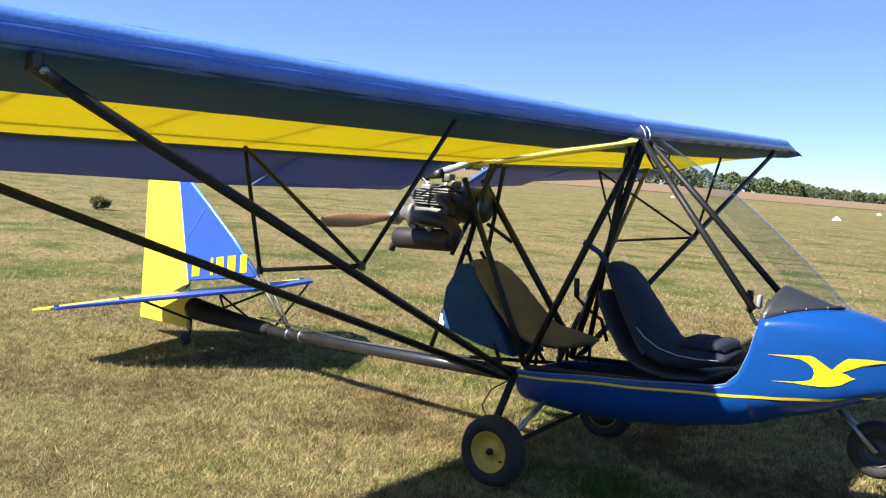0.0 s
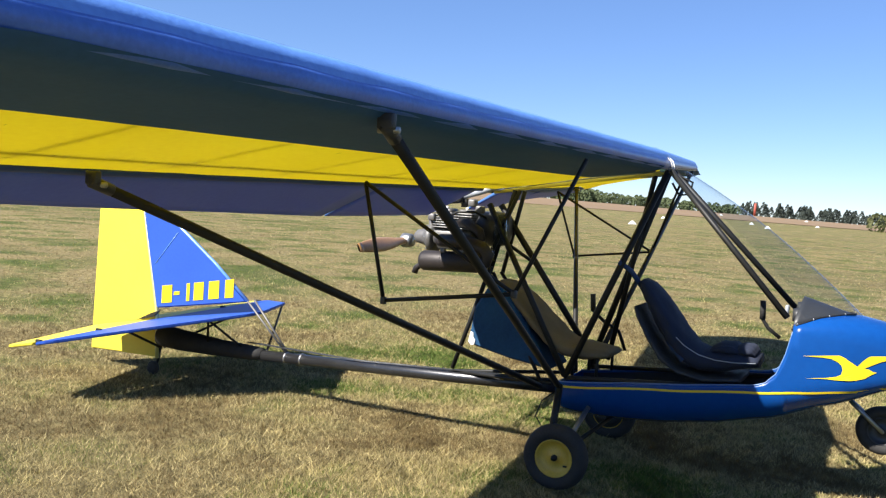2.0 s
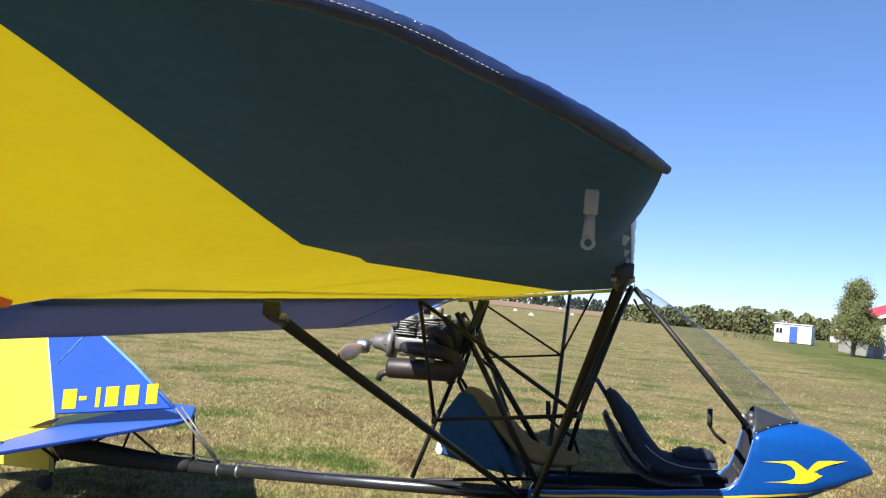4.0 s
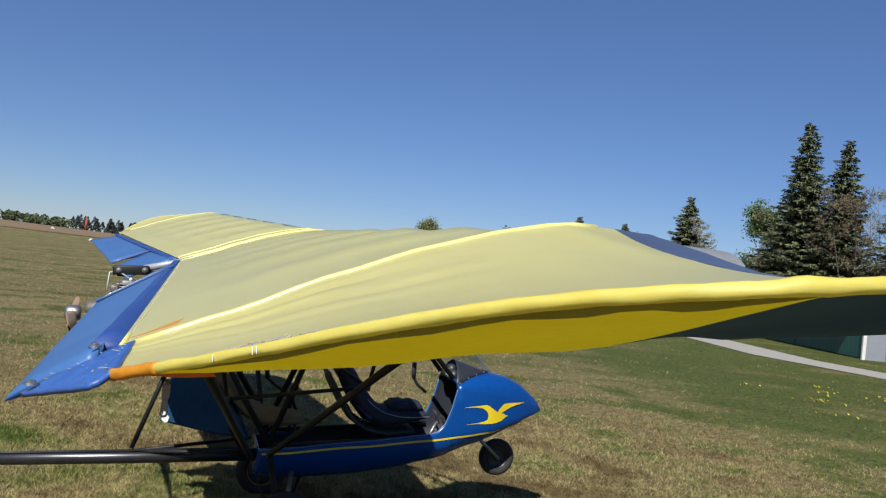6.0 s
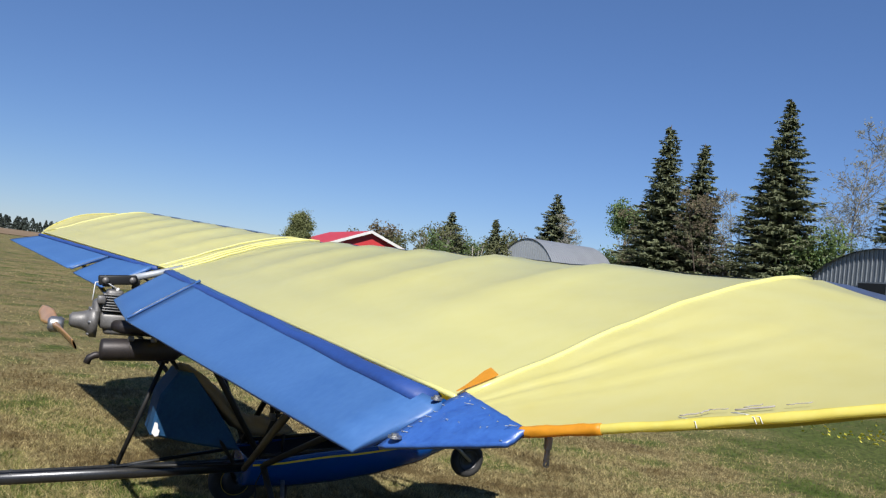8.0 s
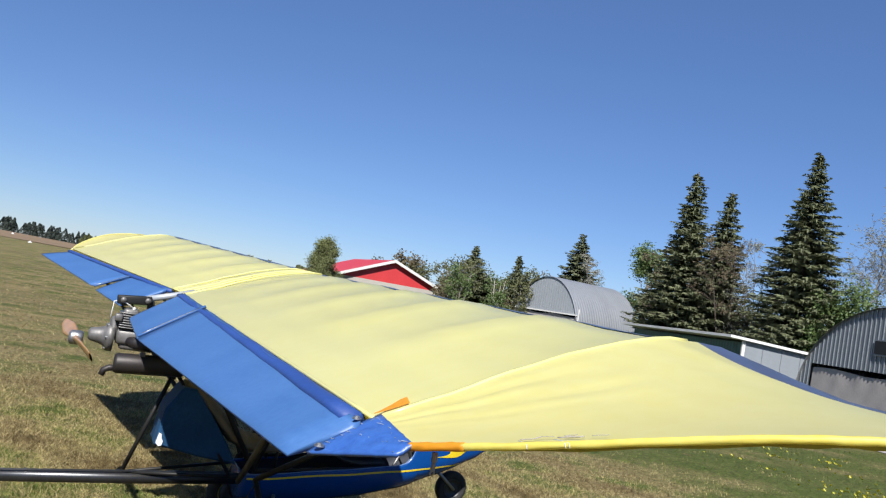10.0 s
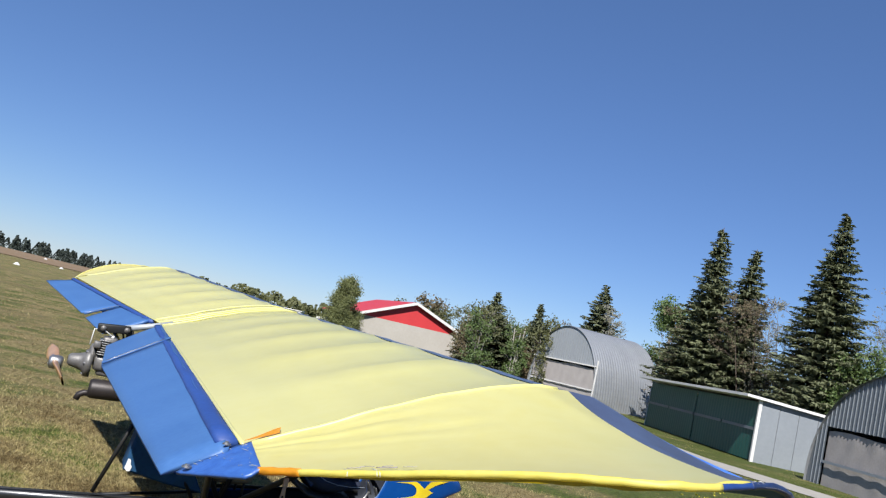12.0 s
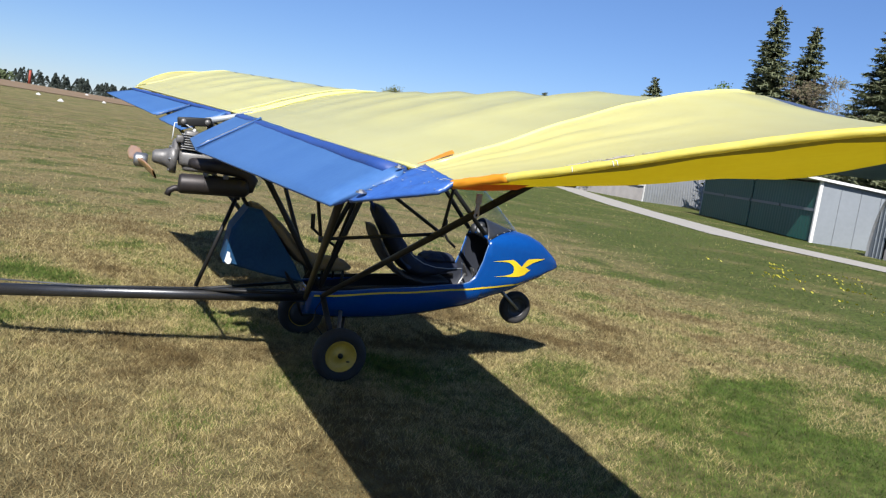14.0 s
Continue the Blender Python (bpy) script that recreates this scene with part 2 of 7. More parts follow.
def ground_material():
    m = bpy.data.materials.new("short dry grass")
    m.use_nodes = True
    n, l = m.node_tree.nodes, m.node_tree.links
    p = n["Principled BSDF"]
    p.inputs["Roughness"].default_value = 0.95
    p.inputs["Specular IOR Level"].default_value = 0.15
    tc = n.new("ShaderNodeTexCoord")

    def noi(scale, detail=4, stretch=None):
        t = n.new("ShaderNodeTexNoise")
        t.inputs["Scale"].default_value, t.inputs["Detail"].default_value = scale, detail
        if stretch:
            mp = n.new("ShaderNodeMapping")
            mp.inputs["Scale"].default_value = stretch
            l.new(tc.outputs["Object"], mp.inputs["Vector"])
            l.new(mp.outputs[0], t.inputs["Vector"])
        else:
            l.new(tc.outputs["Object"], t.inputs["Vector"])
        return t.outputs[0]

    def ramp(src, a, b, ca=(0, 0, 0), cb=(1, 1, 1)):
        r = n.new("ShaderNodeValToRGB")
        r.color_ramp.elements[0].position, r.color_ramp.elements[1].position = a, b
        r.color_ramp.elements[0].color, r.color_ramp.elements[1].color = (*ca, 1), (*cb, 1)
        l.new(src, r.inputs[0])
        return r.outputs[0]

    def mix(f, a, b, kind="MIX"):
        x = n.new("ShaderNodeMix")
        x.data_type, x.blend_type = "RGBA", kind
        for i, v in ((0, f), (6, a), (7, b)):
            if isinstance(v, (int, float)):
                x.inputs[i].default_value = v
            elif isinstance(v, tuple):
                x.inputs[i].default_value = (*v, 1)
            else:
                l.new(v, x.inputs[i])
        return x.outputs[2]

    dry = mix(ramp(noi(14, 6), 0.35, 0.65), (0.178, 0.139, 0.066), (0.296, 0.242, 0.120))
    green = mix(ramp(noi(11, 6), 0.35, 0.65), (0.0645, 0.08772, 0.02064), (0.1049, 0.1273, 0.03268))
    c = mix(ramp(noi(0.9, 5), 0.45, 0.65), dry, green)
    c = mix(ramp(noi(0.28, 3), 0.54, 0.70), c, green)
    bare = ramp(noi(2.3, 5), 0.66, 0.74)
    sx = n.new("ShaderNodeSeparateXYZ")
    l.new(tc.outputs["Object"], sx.inputs[0])
    gm = n.new("ShaderNodeMapRange")
    gm.inputs[1].default_value, gm.inputs[2].default_value, gm.inputs[4].default_value = 4.8, 8.0, 0.95
    slant = n.new("ShaderNodeMath")
    slant.operation = "MULTIPLY_ADD"
    slant.inputs[1].default_value = -0.08
    l.new(sx.outputs[1], slant.inputs[0])
    l.new(sx.outputs[0], slant.inputs[2])
    l.new(slant.outputs[0], gm.inputs[0])
    gk = n.new("ShaderNodeMath")
    gk.operation = "MULTIPLY"
    near = n.new("ShaderNodeVectorMath")
    near.operation = "DISTANCE"
    near.inputs[1].default_value = (3.2, -2.2, 0)
    l.new(tc.outputs["Object"], near.inputs[0])
    nm = n.new("ShaderNodeMapRange")
    nm.inputs[1].default_value, nm.inputs[2].default_value, nm.inputs[3].default_value, nm.inputs[4].default_value = 1.0, 2.8, 0.9, 0.0
    l.new(near.outputs["Value"], nm.inputs[0])
    both = n.new("ShaderNodeMath")
    both.operation = "MAXIMUM"
    l.new(gm.outputs[0], both.inputs[0])
    l.new(nm.outputs[0], both.inputs[1])
    l.new(both.outputs[0], gk.inputs[0])
    l.new(ramp(noi(0.35, 4), 0.25, 0.5), gk.inputs[1])
    c = mix(ramp(noi(0.05, 3, (0.35, 1.5, 1)), 0.50, 0.62), c, (0.172, 0.1419, 0.0688))
    c = mix(gk.outputs[0], c, green)
    c = mix(bare, c, (0.172, 0.1204, 0.0731))
    streak = ramp(noi(0.22, 5, (0.25, 1.3, 1)), 0.38, 0.66, (0.90, 0.90, 0.87), (1.08, 1.08, 1.06))
    c = mix(1.0, c, streak, "MULTIPLY")
    mottle = ramp(noi(9.0, 4), 0.34, 0.66, (0.66, 0.66, 0.63), (1.25, 1.24, 1.22))
    c = mix(1.0, c, mottle, "MULTIPLY")
    sh = ramp(noi(120, 3), 0.35, 0.7, (0.50, 0.50, 0.48), (1.2, 1.2, 1.2))
    c = mix(1.0, c, sh, "MULTIPLY")
    l.new(c, p.inputs["Base Color"])
    b = n.new("ShaderNodeBump")
    b.inputs["Strength"].default_value, b.inputs["Distance"].default_value = 0.9, 0.03
    l.new(noi(60, 5), b.inputs["Height"])
    l.new(b.outputs[0], p.inputs["Normal"])
    return m


M_GROUND = ground_material()


# ---- mesh helpers ----
def finish(bm, name, material, parent=None, label="", smooth=True):
    me = bpy.data.meshes.new(name)
    bmesh.ops.recalc_face_normals(bm, faces=bm.faces)
    bm.to_mesh(me)
    bm.free()
    for f in me.polygons:
        f.use_smooth = smooth
    me.materials.append(material)
    ob = new(name, me)
    if parent:
        ob.parent = parent
    if label:
        ob["label"] = label
    return ob


def part(name, bm, material, parent, label="", smooth=True):
    return finish(bm, name, material, parent, label, smooth)


def add_rings(bm, rings, closed=True, caps=True):
    vs = [[bm.verts.new(p) for p in r] for r in rings]
    n = len(rings[0])
    for a, b in zip(vs, vs[1:]):
        for i in range(n if closed else n - 1):
            j = (i + 1) % n
            bm.faces.new((a[i], a[j], b[j], b[i]))
    if caps and closed:
        bm.faces.new(vs[0][::-1])
        bm.faces.new(vs[-1])
    return vs


def sweep(bm, pts, r, n=8, caps=True, flat=1.0):
    """A round rod along pts; r: one radius, or one for each point."""
    pts = [Vector(p) for p in pts]
    rs = r if isinstance(r, (list, tuple)) else [r] * len(pts)
    rings, side = [], None
    for i, p in enumerate(pts):
        d = (pts[min(i + 1, len(pts) - 1)] - pts[max(i - 1, 0)]).normalized()
        if side is None:
            side = d.orthogonal().normalized() if abs(d.z) > 0.95 else d.cross(Vector((0, 0, 1))).normalized()
        side = (side - d * side.dot(d)).normalized()
        up = side.cross(d)
        rings.append([p + (side * math.cos(2 * math.pi * k / n) * flat + up * math.sin(2 * math.pi * k / n)) * rs[i] for k in range(n)])
    add_rings(bm, rings, True, caps)
    return bm


def box_bm(bm, c, s, rot=None, bevel=0.0):
    g = bmesh.ops.create_cube(bm, size=1.0)
    m = Matrix.Translation(c) @ (rot.to_4x4() if rot else Matrix.Identity(4)) @ Matrix.Diagonal((*s, 1))
    bmesh.ops.transform(bm, matrix=m, verts=g["verts"])
    if bevel:
        es = list({e for v in g["verts"] for e in v.link_edges})
        bmesh.ops.bevel(bm, geom=es, offset=bevel, segments=2, affect="EDGES", profile=0.5)
    return bm


def lathe(bm, profile, m, n=28):
    """profile: (radius, axial) pairs turned round the local y axis, placed by m."""
    rings = []
    for k in range(n):
        a = 2 * math.pi * k / n
        rings.append([m @ Vector((r * math.cos(a), ax, r * math.sin(a))) for r, ax in profile])
    rings.append(rings[0])
    vs = [[bm.verts.new(p) for p in r] for r in rings[:-1]]
    for i in range(n):
        a, b = vs[i], vs[(i + 1) % n]
        for j in range(len(profile) - 1):
            bm.faces.new((a[j], a[j + 1], b[j + 1], b[j]))
    return bm


def plate(bm, poly, t, axis):
    """A flat plate: polygon points, thickened by t along the unit vector axis."""
    ax = Vector(axis)
    a = [bm.verts.new(Vector(p) - ax * t / 2) for p in poly]
    b = [bm.verts.new(Vector(p) + ax * t / 2) for p in poly]
    bm.faces.new(a[::-1])
    bm.faces.new(b)
    for i in range(len(poly)):
        j = (i + 1) % len(poly)
        bm.faces.new((a[i], a[j], b[j], b[i]))
    return bm


def lerp(a, b, t):
    return Vector(a) * (1 - t) + Vector(b) * t


def curve_at(tab, x):
    for (x0, y0), (x1, y1) in zip(tab, tab[1:]):
        if x <= x1:
            f = min(1, max(0, (x - x0) / (x1 - x0)))
            f = f * f * (3 - 2 * f) * 0.35 + f * 0.65
            return y0 + (y1 - y0) * f
    return tab[-1][1]


def empty(name, at=(0, 0, 0)):
    ob = new(name)
    ob.location = at
    return ob


# ---- ground ----
def terrain(x, y):
    d = math.hypot(x, y)
    az = math.degrees(math.atan2(y, x))
    w = min(1, max(0, (az - 88) / 30)) if az > 0 else min(1, max(0, (az + 200) / 40)) * 0.3
    f = min(1, max(0, (d - 60) / 480))
    return f * f * (3 - 2 * f) * (0.8 + 5.5 * w)


def build_ground():
    bm = bmesh.new()
    radii = [0.0, 3, 6, 9, 13, 18, 25, 35, 50, 70, 100, 140, 200, 280, 380, 480, 560, 700, 1000, 1600, 2600, 4200]
    n = 96
    rings = []
    for r in radii[1:]:
        rings.append([(r * math.cos(2 * math.pi * k / n), r * math.sin(2 * math.pi * k / n), terrain(r * math.cos(2 * math.pi * k / n), r * math.sin(2 * math.pi * k / n))) for k in range(n)])
    vs = add_rings(bm, rings, True, False)
    c = bm.verts.new((0, 0, 0))
    for k in range(n):
        bm.faces.new((c, vs[0][k], vs[0][(k + 1) % n]))
    g = finish(bm, "ground", M_GROUND)
    tagged(g, "sun-bleached mown grass field with green and bare patches", "ground", kind="structure")
    # ploughed strip along the far edge of the field
    bm = bmesh.new()
    rings = []
    for r in (215, 270, 330, 400, 470, 540):
        rings.append([(r * math.cos(radians(a)), r * math.sin(radians(a)), terrain(r * math.cos(radians(a)), r * math.sin(radians(a))) + 0.12) for a in range(86, 151, 2)])
    add_rings(bm, rings, False, False)
    tagged(finish(bm, "ploughed_field", M_PLOUGH), "bare reddish ploughed strip along the far field edge", "field", kind="structure")
    # gravel track in front of the hangars
    bm = bmesh.new()
    line = [((28, 2), 2.4), ((20.5, 10.5), 2.4), ((19.6, 20.5), 2.6), ((23.0, 34.0), 2.6), ((28.0, 49.0), 2.6), ((36.0, 72.0), 2.6), ((44, 95), 2.6)]
    L, R = [], []
    for i, ((x, y), w) in enumerate(line):
        a, b = line[max(0, i - 1)][0], line[min(len(line) - 1, i + 1)][0]
        d = Vector((b[0] - a[0], b[1] - a[1], 0)).normalized()
        s = Vector((-d.y, d.x, 0)) * w / 2
        L.append(Vector((x, y, terrain(x, y) + 0.02)) + s)
        R.append(Vector((x, y, terrain(x, y) + 0.02)) - s)
    add_rings(bm, [L, R], False, False)
    tagged(finish(bm, "gravel_track", M_GRAVEL), "pale gravel track running past the hangar row", "track", kind="structure")


build_ground()


# ---- the aircraft ----
air = empty("ultralight_aircraft", (-0.35, -0.33, 0))
tagged(air, "blue and yellow open-cockpit ultralight aeroplane parked tail-low on grass", "aircraft")


def to_air(ob, parent=None):
    ob.parent = parent or air
    base = parent or air
    ob.matrix_parent_inverse = base.matrix_basis.inverted() if base is air else Matrix.Identity(4)
    return ob


def apart_of(name, bm, material, parent=None, label="", smooth=True):
    ob = finish(bm, name, material, None, label, smooth)
    return to_air(ob, parent)


# Sections of the wing: share of the chord, height over the chord line above and below.
UP = [(0, 0.0), (0.006, 0.034), (0.018, 0.072), (0.04, 0.096), (0.09, 0.122), (0.18, 0.142), (0.27, 0.158), (0.38, 0.152), (0.52, 0.132), (0.68, 0.094), (0.84, 0.045), (1.0, 0.006)]
DOWN = [(0, 0.0), (0.012, -0.016), (0.035, -0.024), (0.09, -0.030), (0.2, -0.026), (0.4, -0.018), (0.7, -0.020), (0.96, -0.017), (1.0, -0.008)]


FE = 0.165  # where the front strip meets the pale upper cloth


def wing(side, le0, le1, te0, te1, bow, seed):
    """One wing half. le0, te0: at the root; le1, te1: at the last rib; bow: the tip tube from the trailing to the leading edge."""
    ribs = 6
    spans = [i / 36 for i in range(37)]

    def at(v, s, table, sag=0.0):
        c = lerp(lerp(le0, le1, v), lerp(te0, te1, v), s)
        h = curve_at(table, s)
        return c + Vector((0, 0, h * (1 - sag)))

    def sag_of(v):
        f = (v * ribs) % 1.0
        return math.sin(math.pi * f) ** 0.6

    def grid(s0, s1, ns, table, k, va=0.0, vb=1.0):
        rows = []
        for v in spans:
            if v < va - 1e-6 or v > vb + 1e-6:
                continue
            row = []
            for i in range(ns + 1):
                s = s0 + (s1 - s0) * i / ns
                sg = sag_of(v) * k * math.sin(math.pi * min(1, s * 1.05)) ** 0.7
                p = at(v, s, table, sg)
                p.z += (0.0035 if table is UP else 0.0015) * min(1, (1 - v) * 9) * noise.noise(Vector((v * 26, s * 5, seed)))
                row.append(p)
            rows.append(row)
        return rows

    def tip_rows(s0, s1, ns, table, k=9):
        rows = []
        for j in range(k + 1):
            u = j / k
            row = []
            for i in range(ns + 1):
                s = s0 + (s1 - s0) * i / ns
                if table is UP:
                    edge = FE + (0.40 - FE) * u
                    s = s * edge / FE if s <= FE + 1e-4 else edge + (s - FE) / (1 - FE) * (1 - edge)
                else:
                    s -= 0.03 * min((u / 0.444) ** 0.4, (1 - u) / 0.556) * min(s / 0.4, (1 - s) / 0.6)
                a = at(1.0, s, table)
                b = bow_at(1 - s - (0.062 * math.exp(-((s - 0.42) / 0.16) ** 2) if table is DOWN else 0.0))
                if table is DOWN:
                    b = b + (a - b).normalized() * 0.010 + Vector((0, 0, 0.002))
                p = lerp(a, b, u)
                if table is UP:
                    p.z += -0.032 * math.sin(math.pi * u) * math.sin(math.pi * s)
                    fan = max(0.0, min(1.0, (s - 0.45) / 0.3)) * (1.15 - s)
                    fold = math.sin(u * 44 + 1.6 * math.sin(s * 7 + 1)) + 0.6 * math.sin(u * 71 - s * 5)
                    p.z += 0.0060 * min(1, u * 12) * math.exp(-((u - 0.16) / 0.20) ** 2) * fold * fan
                    p.z += 0.004 * math.sin(math.pi * u) * math.sin(s * 19 - u * 6) * max(0, 0.9 - s)
                else:
                    p.z += -0.056 * min(u / 0.444, (1 - u) / 0.556) * math.sin(math.pi * s) ** (0.6 if s > 0.5 else 0.5)
                    p.z += 0.004 * math.sin(math.pi * u) * math.sin(s * 23 + u * 4) - 0.012 * math.exp(-((s - 0.05) / 0.05) ** 2) * math.sin(math.pi * u) ** 0.6 
                row.append(p)
            rows.append(row)
        return rows

    bow_pts = [Vector(p) for p in bow]

    def bow_at(t):
        x = max(0.0, min(0.9999, t)) * (len(bow_pts) - 1)
        i = int(x)
        p0, p1, p2, p3 = (bow_pts[max(0, min(len(bow_pts) - 1, i + d))] for d in (-1, 0, 1, 2))
        f = x - i
        return 0.5 * (2 * p1 + (p2 - p0) * f + (2 * p0 - 5 * p1 + 4 * p2 - p3) * f * f + (3 * p1 - p0 - 3 * p2 + p3) * f ** 3)

    def sheet(name, rows_list, material, label, parent):
        bm = bmesh.new()
        for rows in rows_list:
            add_rings(bm, rows, False, False)
        bmesh.ops.remove_doubles(bm, verts=bm.verts, dist=0.0005)
        return apart_of(name, bm, material, parent, label)

    main = sheet(side + "_wing", [grid(FE, 1.0, 24, UP, 0.14)], M_TOP, "sun-faded pale yellow upper wing cloth with rib ridges", None)
    sheet("tip_cloth", [tip_rows(FE, 1.0, 44, UP, 36)], M_TIPC, "yellow wrinkled cloth over the wing tip", main)
    # sleeve top in the lighter blue, painting the light it catches from above
    sheet("front_sleeve", [grid(0.006, 0.07, 7, UP, 0.0), tip_rows(0.006, 0.03, 4, UP)], M_LEDGE, "glossy blue top of the leading edge sleeve, sky sheen painted in", main)
    sheet("front_panel", [grid(0.07, FE, 6, UP, 0.10), tip_rows(0.03, FE, 12, UP)], M_STRIP, "grey-blue cloth strip behind the leading edge", main)
    sheet("lower_front", [grid(0.004, 0.40, 14, DOWN, 0.0, 0.027), tip_rows(0.004, 0.40, 14, DOWN)], M_DARK, "dark teal underside cloth", main)
    sheet("lower_rear", [grid(0.40, 1.0, 12, DOWN, 0.0, 0.027), tip_rows(0.40, 1.0, 12, DOWN)], M_YEL, "bright yellow underside cloth", main)
    for k in range(1, ribs + 1):
        v = k / (ribs + 1)
        pts = [at(v, s, DOWN) + Vector((0, 0, 0.015)) for s in [0.12 + 0.76 * i / 10 for i in range(11)]]
        apart_of("rib", sweep(bmesh.new(), pts, 0.007, 6), M_ALU, main, "thin alloy rib inside the wing")
    apart_of("rear_spar", sweep(bmesh.new(), [at(v, 0.80, DOWN) + Vector((0, 0, 0.017)) for v in (0.0, 0.5, 1.0)], 0.014, 8), M_ALU, main, "rear spar tube")
    bm = bmesh.new()
    rows = []
    for i in range(9):
        f = i / 8
        s = 0.995 - 0.155 * f
        a, b = at(1.0, s, DOWN), bow_at(1 - s)
        w0, w1 = 0.10 + 0.26 * f ** 1.5, 0.57 - 0.06 * f ** 3
        row = []
        for g in (0.0, 0.33, 0.66, 1.0):
            u = 1 - (w0 + (w1 - w0) * g)
            row.append(lerp(a, b, u) + Vector((0, 0, -0.056 * min(u / 0.444, (1 - u) / 0.556) * math.sin(math.pi * s) ** 0.6 - 0.004)))
        rows.append(row)
    add_rings(bm, rows, False, False)
    apart_of("lower_patch", bm, M_PATCH if side == "right" else M_YEL, main, "red-orange reinforcing patch under the tip")
    # hem strip; its darker yellow paints the shaded groove below the tip sleeve
    hem = []
    for i in range(23):
        s = 0.42 + 0.50 * i / 22
        b = bow_at(1 - s - 0.062 * math.exp(-((s - 0.42) / 0.16) ** 2))
        a = at(1.0, s, DOWN)
        inward = (a - b).normalized()
        w = min(1, i / 3 + 0.05, (22 - i) / 5 + 0.05)
        hem.append([b + inward * 0.007 + Vector((0, 0, -0.003)), b + inward * 0.0105 + Vector((0, 0, -0.003 - 0.0065 * w)), b + inward * (0.012 + 0.004 * w) + Vector((0, 0, -0.003 - (0.0115 + 0.002 * math.sin(i * 1.7)) * w))])
    add = bmesh.new()
    add_rings(add, hem, False, False)
    apart_of("hem", add, M_HEM, main, "folded double hem behind the tip sleeve, groove shade in its colour")
    # leading edge sleeve over its tube
    bm = bmesh.new()
    pts, rs = [], []
    le_end = bow_at(1.0)
    for i in range(41):
        f = i / 40
        if f < 0.86:
            p = lerp(le0, le1, f / 0.86)
        else:
            p = lerp(le1, le_end, (f - 0.86) / 0.14)
        p = p + Vector((-0.036, 0, 0.017))
        pts.append(p)
        rs.append((0.0385 + 0.0012 * math.sin(i * 1.9 + seed)) * (1 - 0.86 * max(0, (f - 0.86) / 0.14)))
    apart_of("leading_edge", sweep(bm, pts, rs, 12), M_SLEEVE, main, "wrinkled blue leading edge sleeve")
    # tip tube: yellow sleeve, blue near the nose, orange patch at the trailing corner
    def bow_piece(a, b, r, name, material, label):
        k = max(6, int(190 * (b - a)))
        rings = []
        for i in range(k + 1):
            t = a + (b - a) * i / k
            c = bow_at(t)
            d = (bow_at(min(1, t + 0.006)) - bow_at(max(0, t - 0.006))).normalized()
            n1 = d.cross(Vector((0, 0, 1))).normalized()
            n2 = n1.cross(d)
            ring = []
            for j in range(14):
                g = 2 * math.pi * j / 14
                q = r * (1 + 0.20 * noise.noise(Vector((t * 38, math.cos(g) * 1.2, math.sin(g) * 1.2 + seed))) + 0.13 * noise.noise(Vector((t * 120 + 3 * math.cos(g), math.sin(g) * 2, seed * 2.0))) + 0.34 * math.exp(-((t - 0.485) / 0.012) ** 2) * max(0, math.sin(g)))
                if t > 0.93:
                    q *= 1 - 0.45 * (t - 0.93) / 0.07
                ring.append(c + n1 * q * math.cos(g) + n2 * q * math.sin(g))
            rings.append(ring)
        sb = bmesh.new()
        add_rings(sb, rings)
        apart_of(name, sb, material, main, label)
    bow_piece(0.0, 0.10, 0.0092, "patch", M_ORANGE if side == "right" else M_TOP, "reinforcing patch on the tip sleeve")
    bow_piece(0.095, 0.545, 0.0078, "tip_tube", M_LEMON if side == "right" else M_TOP, "yellow wing tip sleeve")
    bow_piece(0.540, 0.609, 0.0072, "tip_tube", M_TIPB, "blue wing tip sleeve")
    bow_piece(0.604, 1.0, 0.0076, "tip_tube", M_TIPN, "faded navy wing tip sleeve with pale frayed stitching")
    pts = [bow_at(0.538 + 0.072 * i / 8) + Vector((0, 0.003 if side == "right" else -0.003, 0.0050)) for i in range(9)]
    apart_of("upper_lap", sweep(bmesh.new(), pts, [0.0010, 0.0046, 0.0060, 0.0062, 0.0062, 0.0058, 0.0050, 0.0038, 0.0015], 10), M_LEMON, main, "yellow upper cloth lapping over the sleeve")
    rs2 = random.Random(seed + 50)
    for k in range(26):
        t = (0.61 + 0.04 * rs2.random()) if k < 16 else (0.715 + 0.03 * rs2.random() if k < 24 else 0.66 + 0.3 * rs2.random())
        a = rs2.uniform(-0.9, 0.9)
        p = bow_at(t) + Vector((0.3 * math.sin(a), -math.sin(a), math.cos(a))) * 0.0078
        q = p + Vector((rs2.gauss(0, 0.004), rs2.gauss(0, 0.002), rs2.uniform(-0.002, 0.001)))
        apart_of("stitch", sweep(bmesh.new(), [p, lerp(p, q, 0.5) + Vector((0, 0, 0.0006)), q], 0.00042, 4), M_WHITE, main, "")
    seam = bmesh.new()
    for k in range(46):
        t = 0.635 + 0.0036 * k
        out = Vector((0.35, -0.93 if side == "right" else 0.93, -0.10 - 0.0022 * k)).normalized() * 0.0079
        sweep(seam, [bow_at(t) + out, bow_at(t + 0.0016) + out * 1.03, bow_at(t + 0.0024 + 0.0012 * rs2.random()) + out], 0.00026, 4)
    apart_of("stitch_line", seam, M_TARP, main, "pale stitched seam along the nose of the tip")
    # scuffed tear above the hem of the tip, with loose threads over the sleeve
    def tip_at(t, u):
        return lerp(at(1.0, 1 - t, UP), bow_at(t), u) + Vector((0, 0, 0.0035))
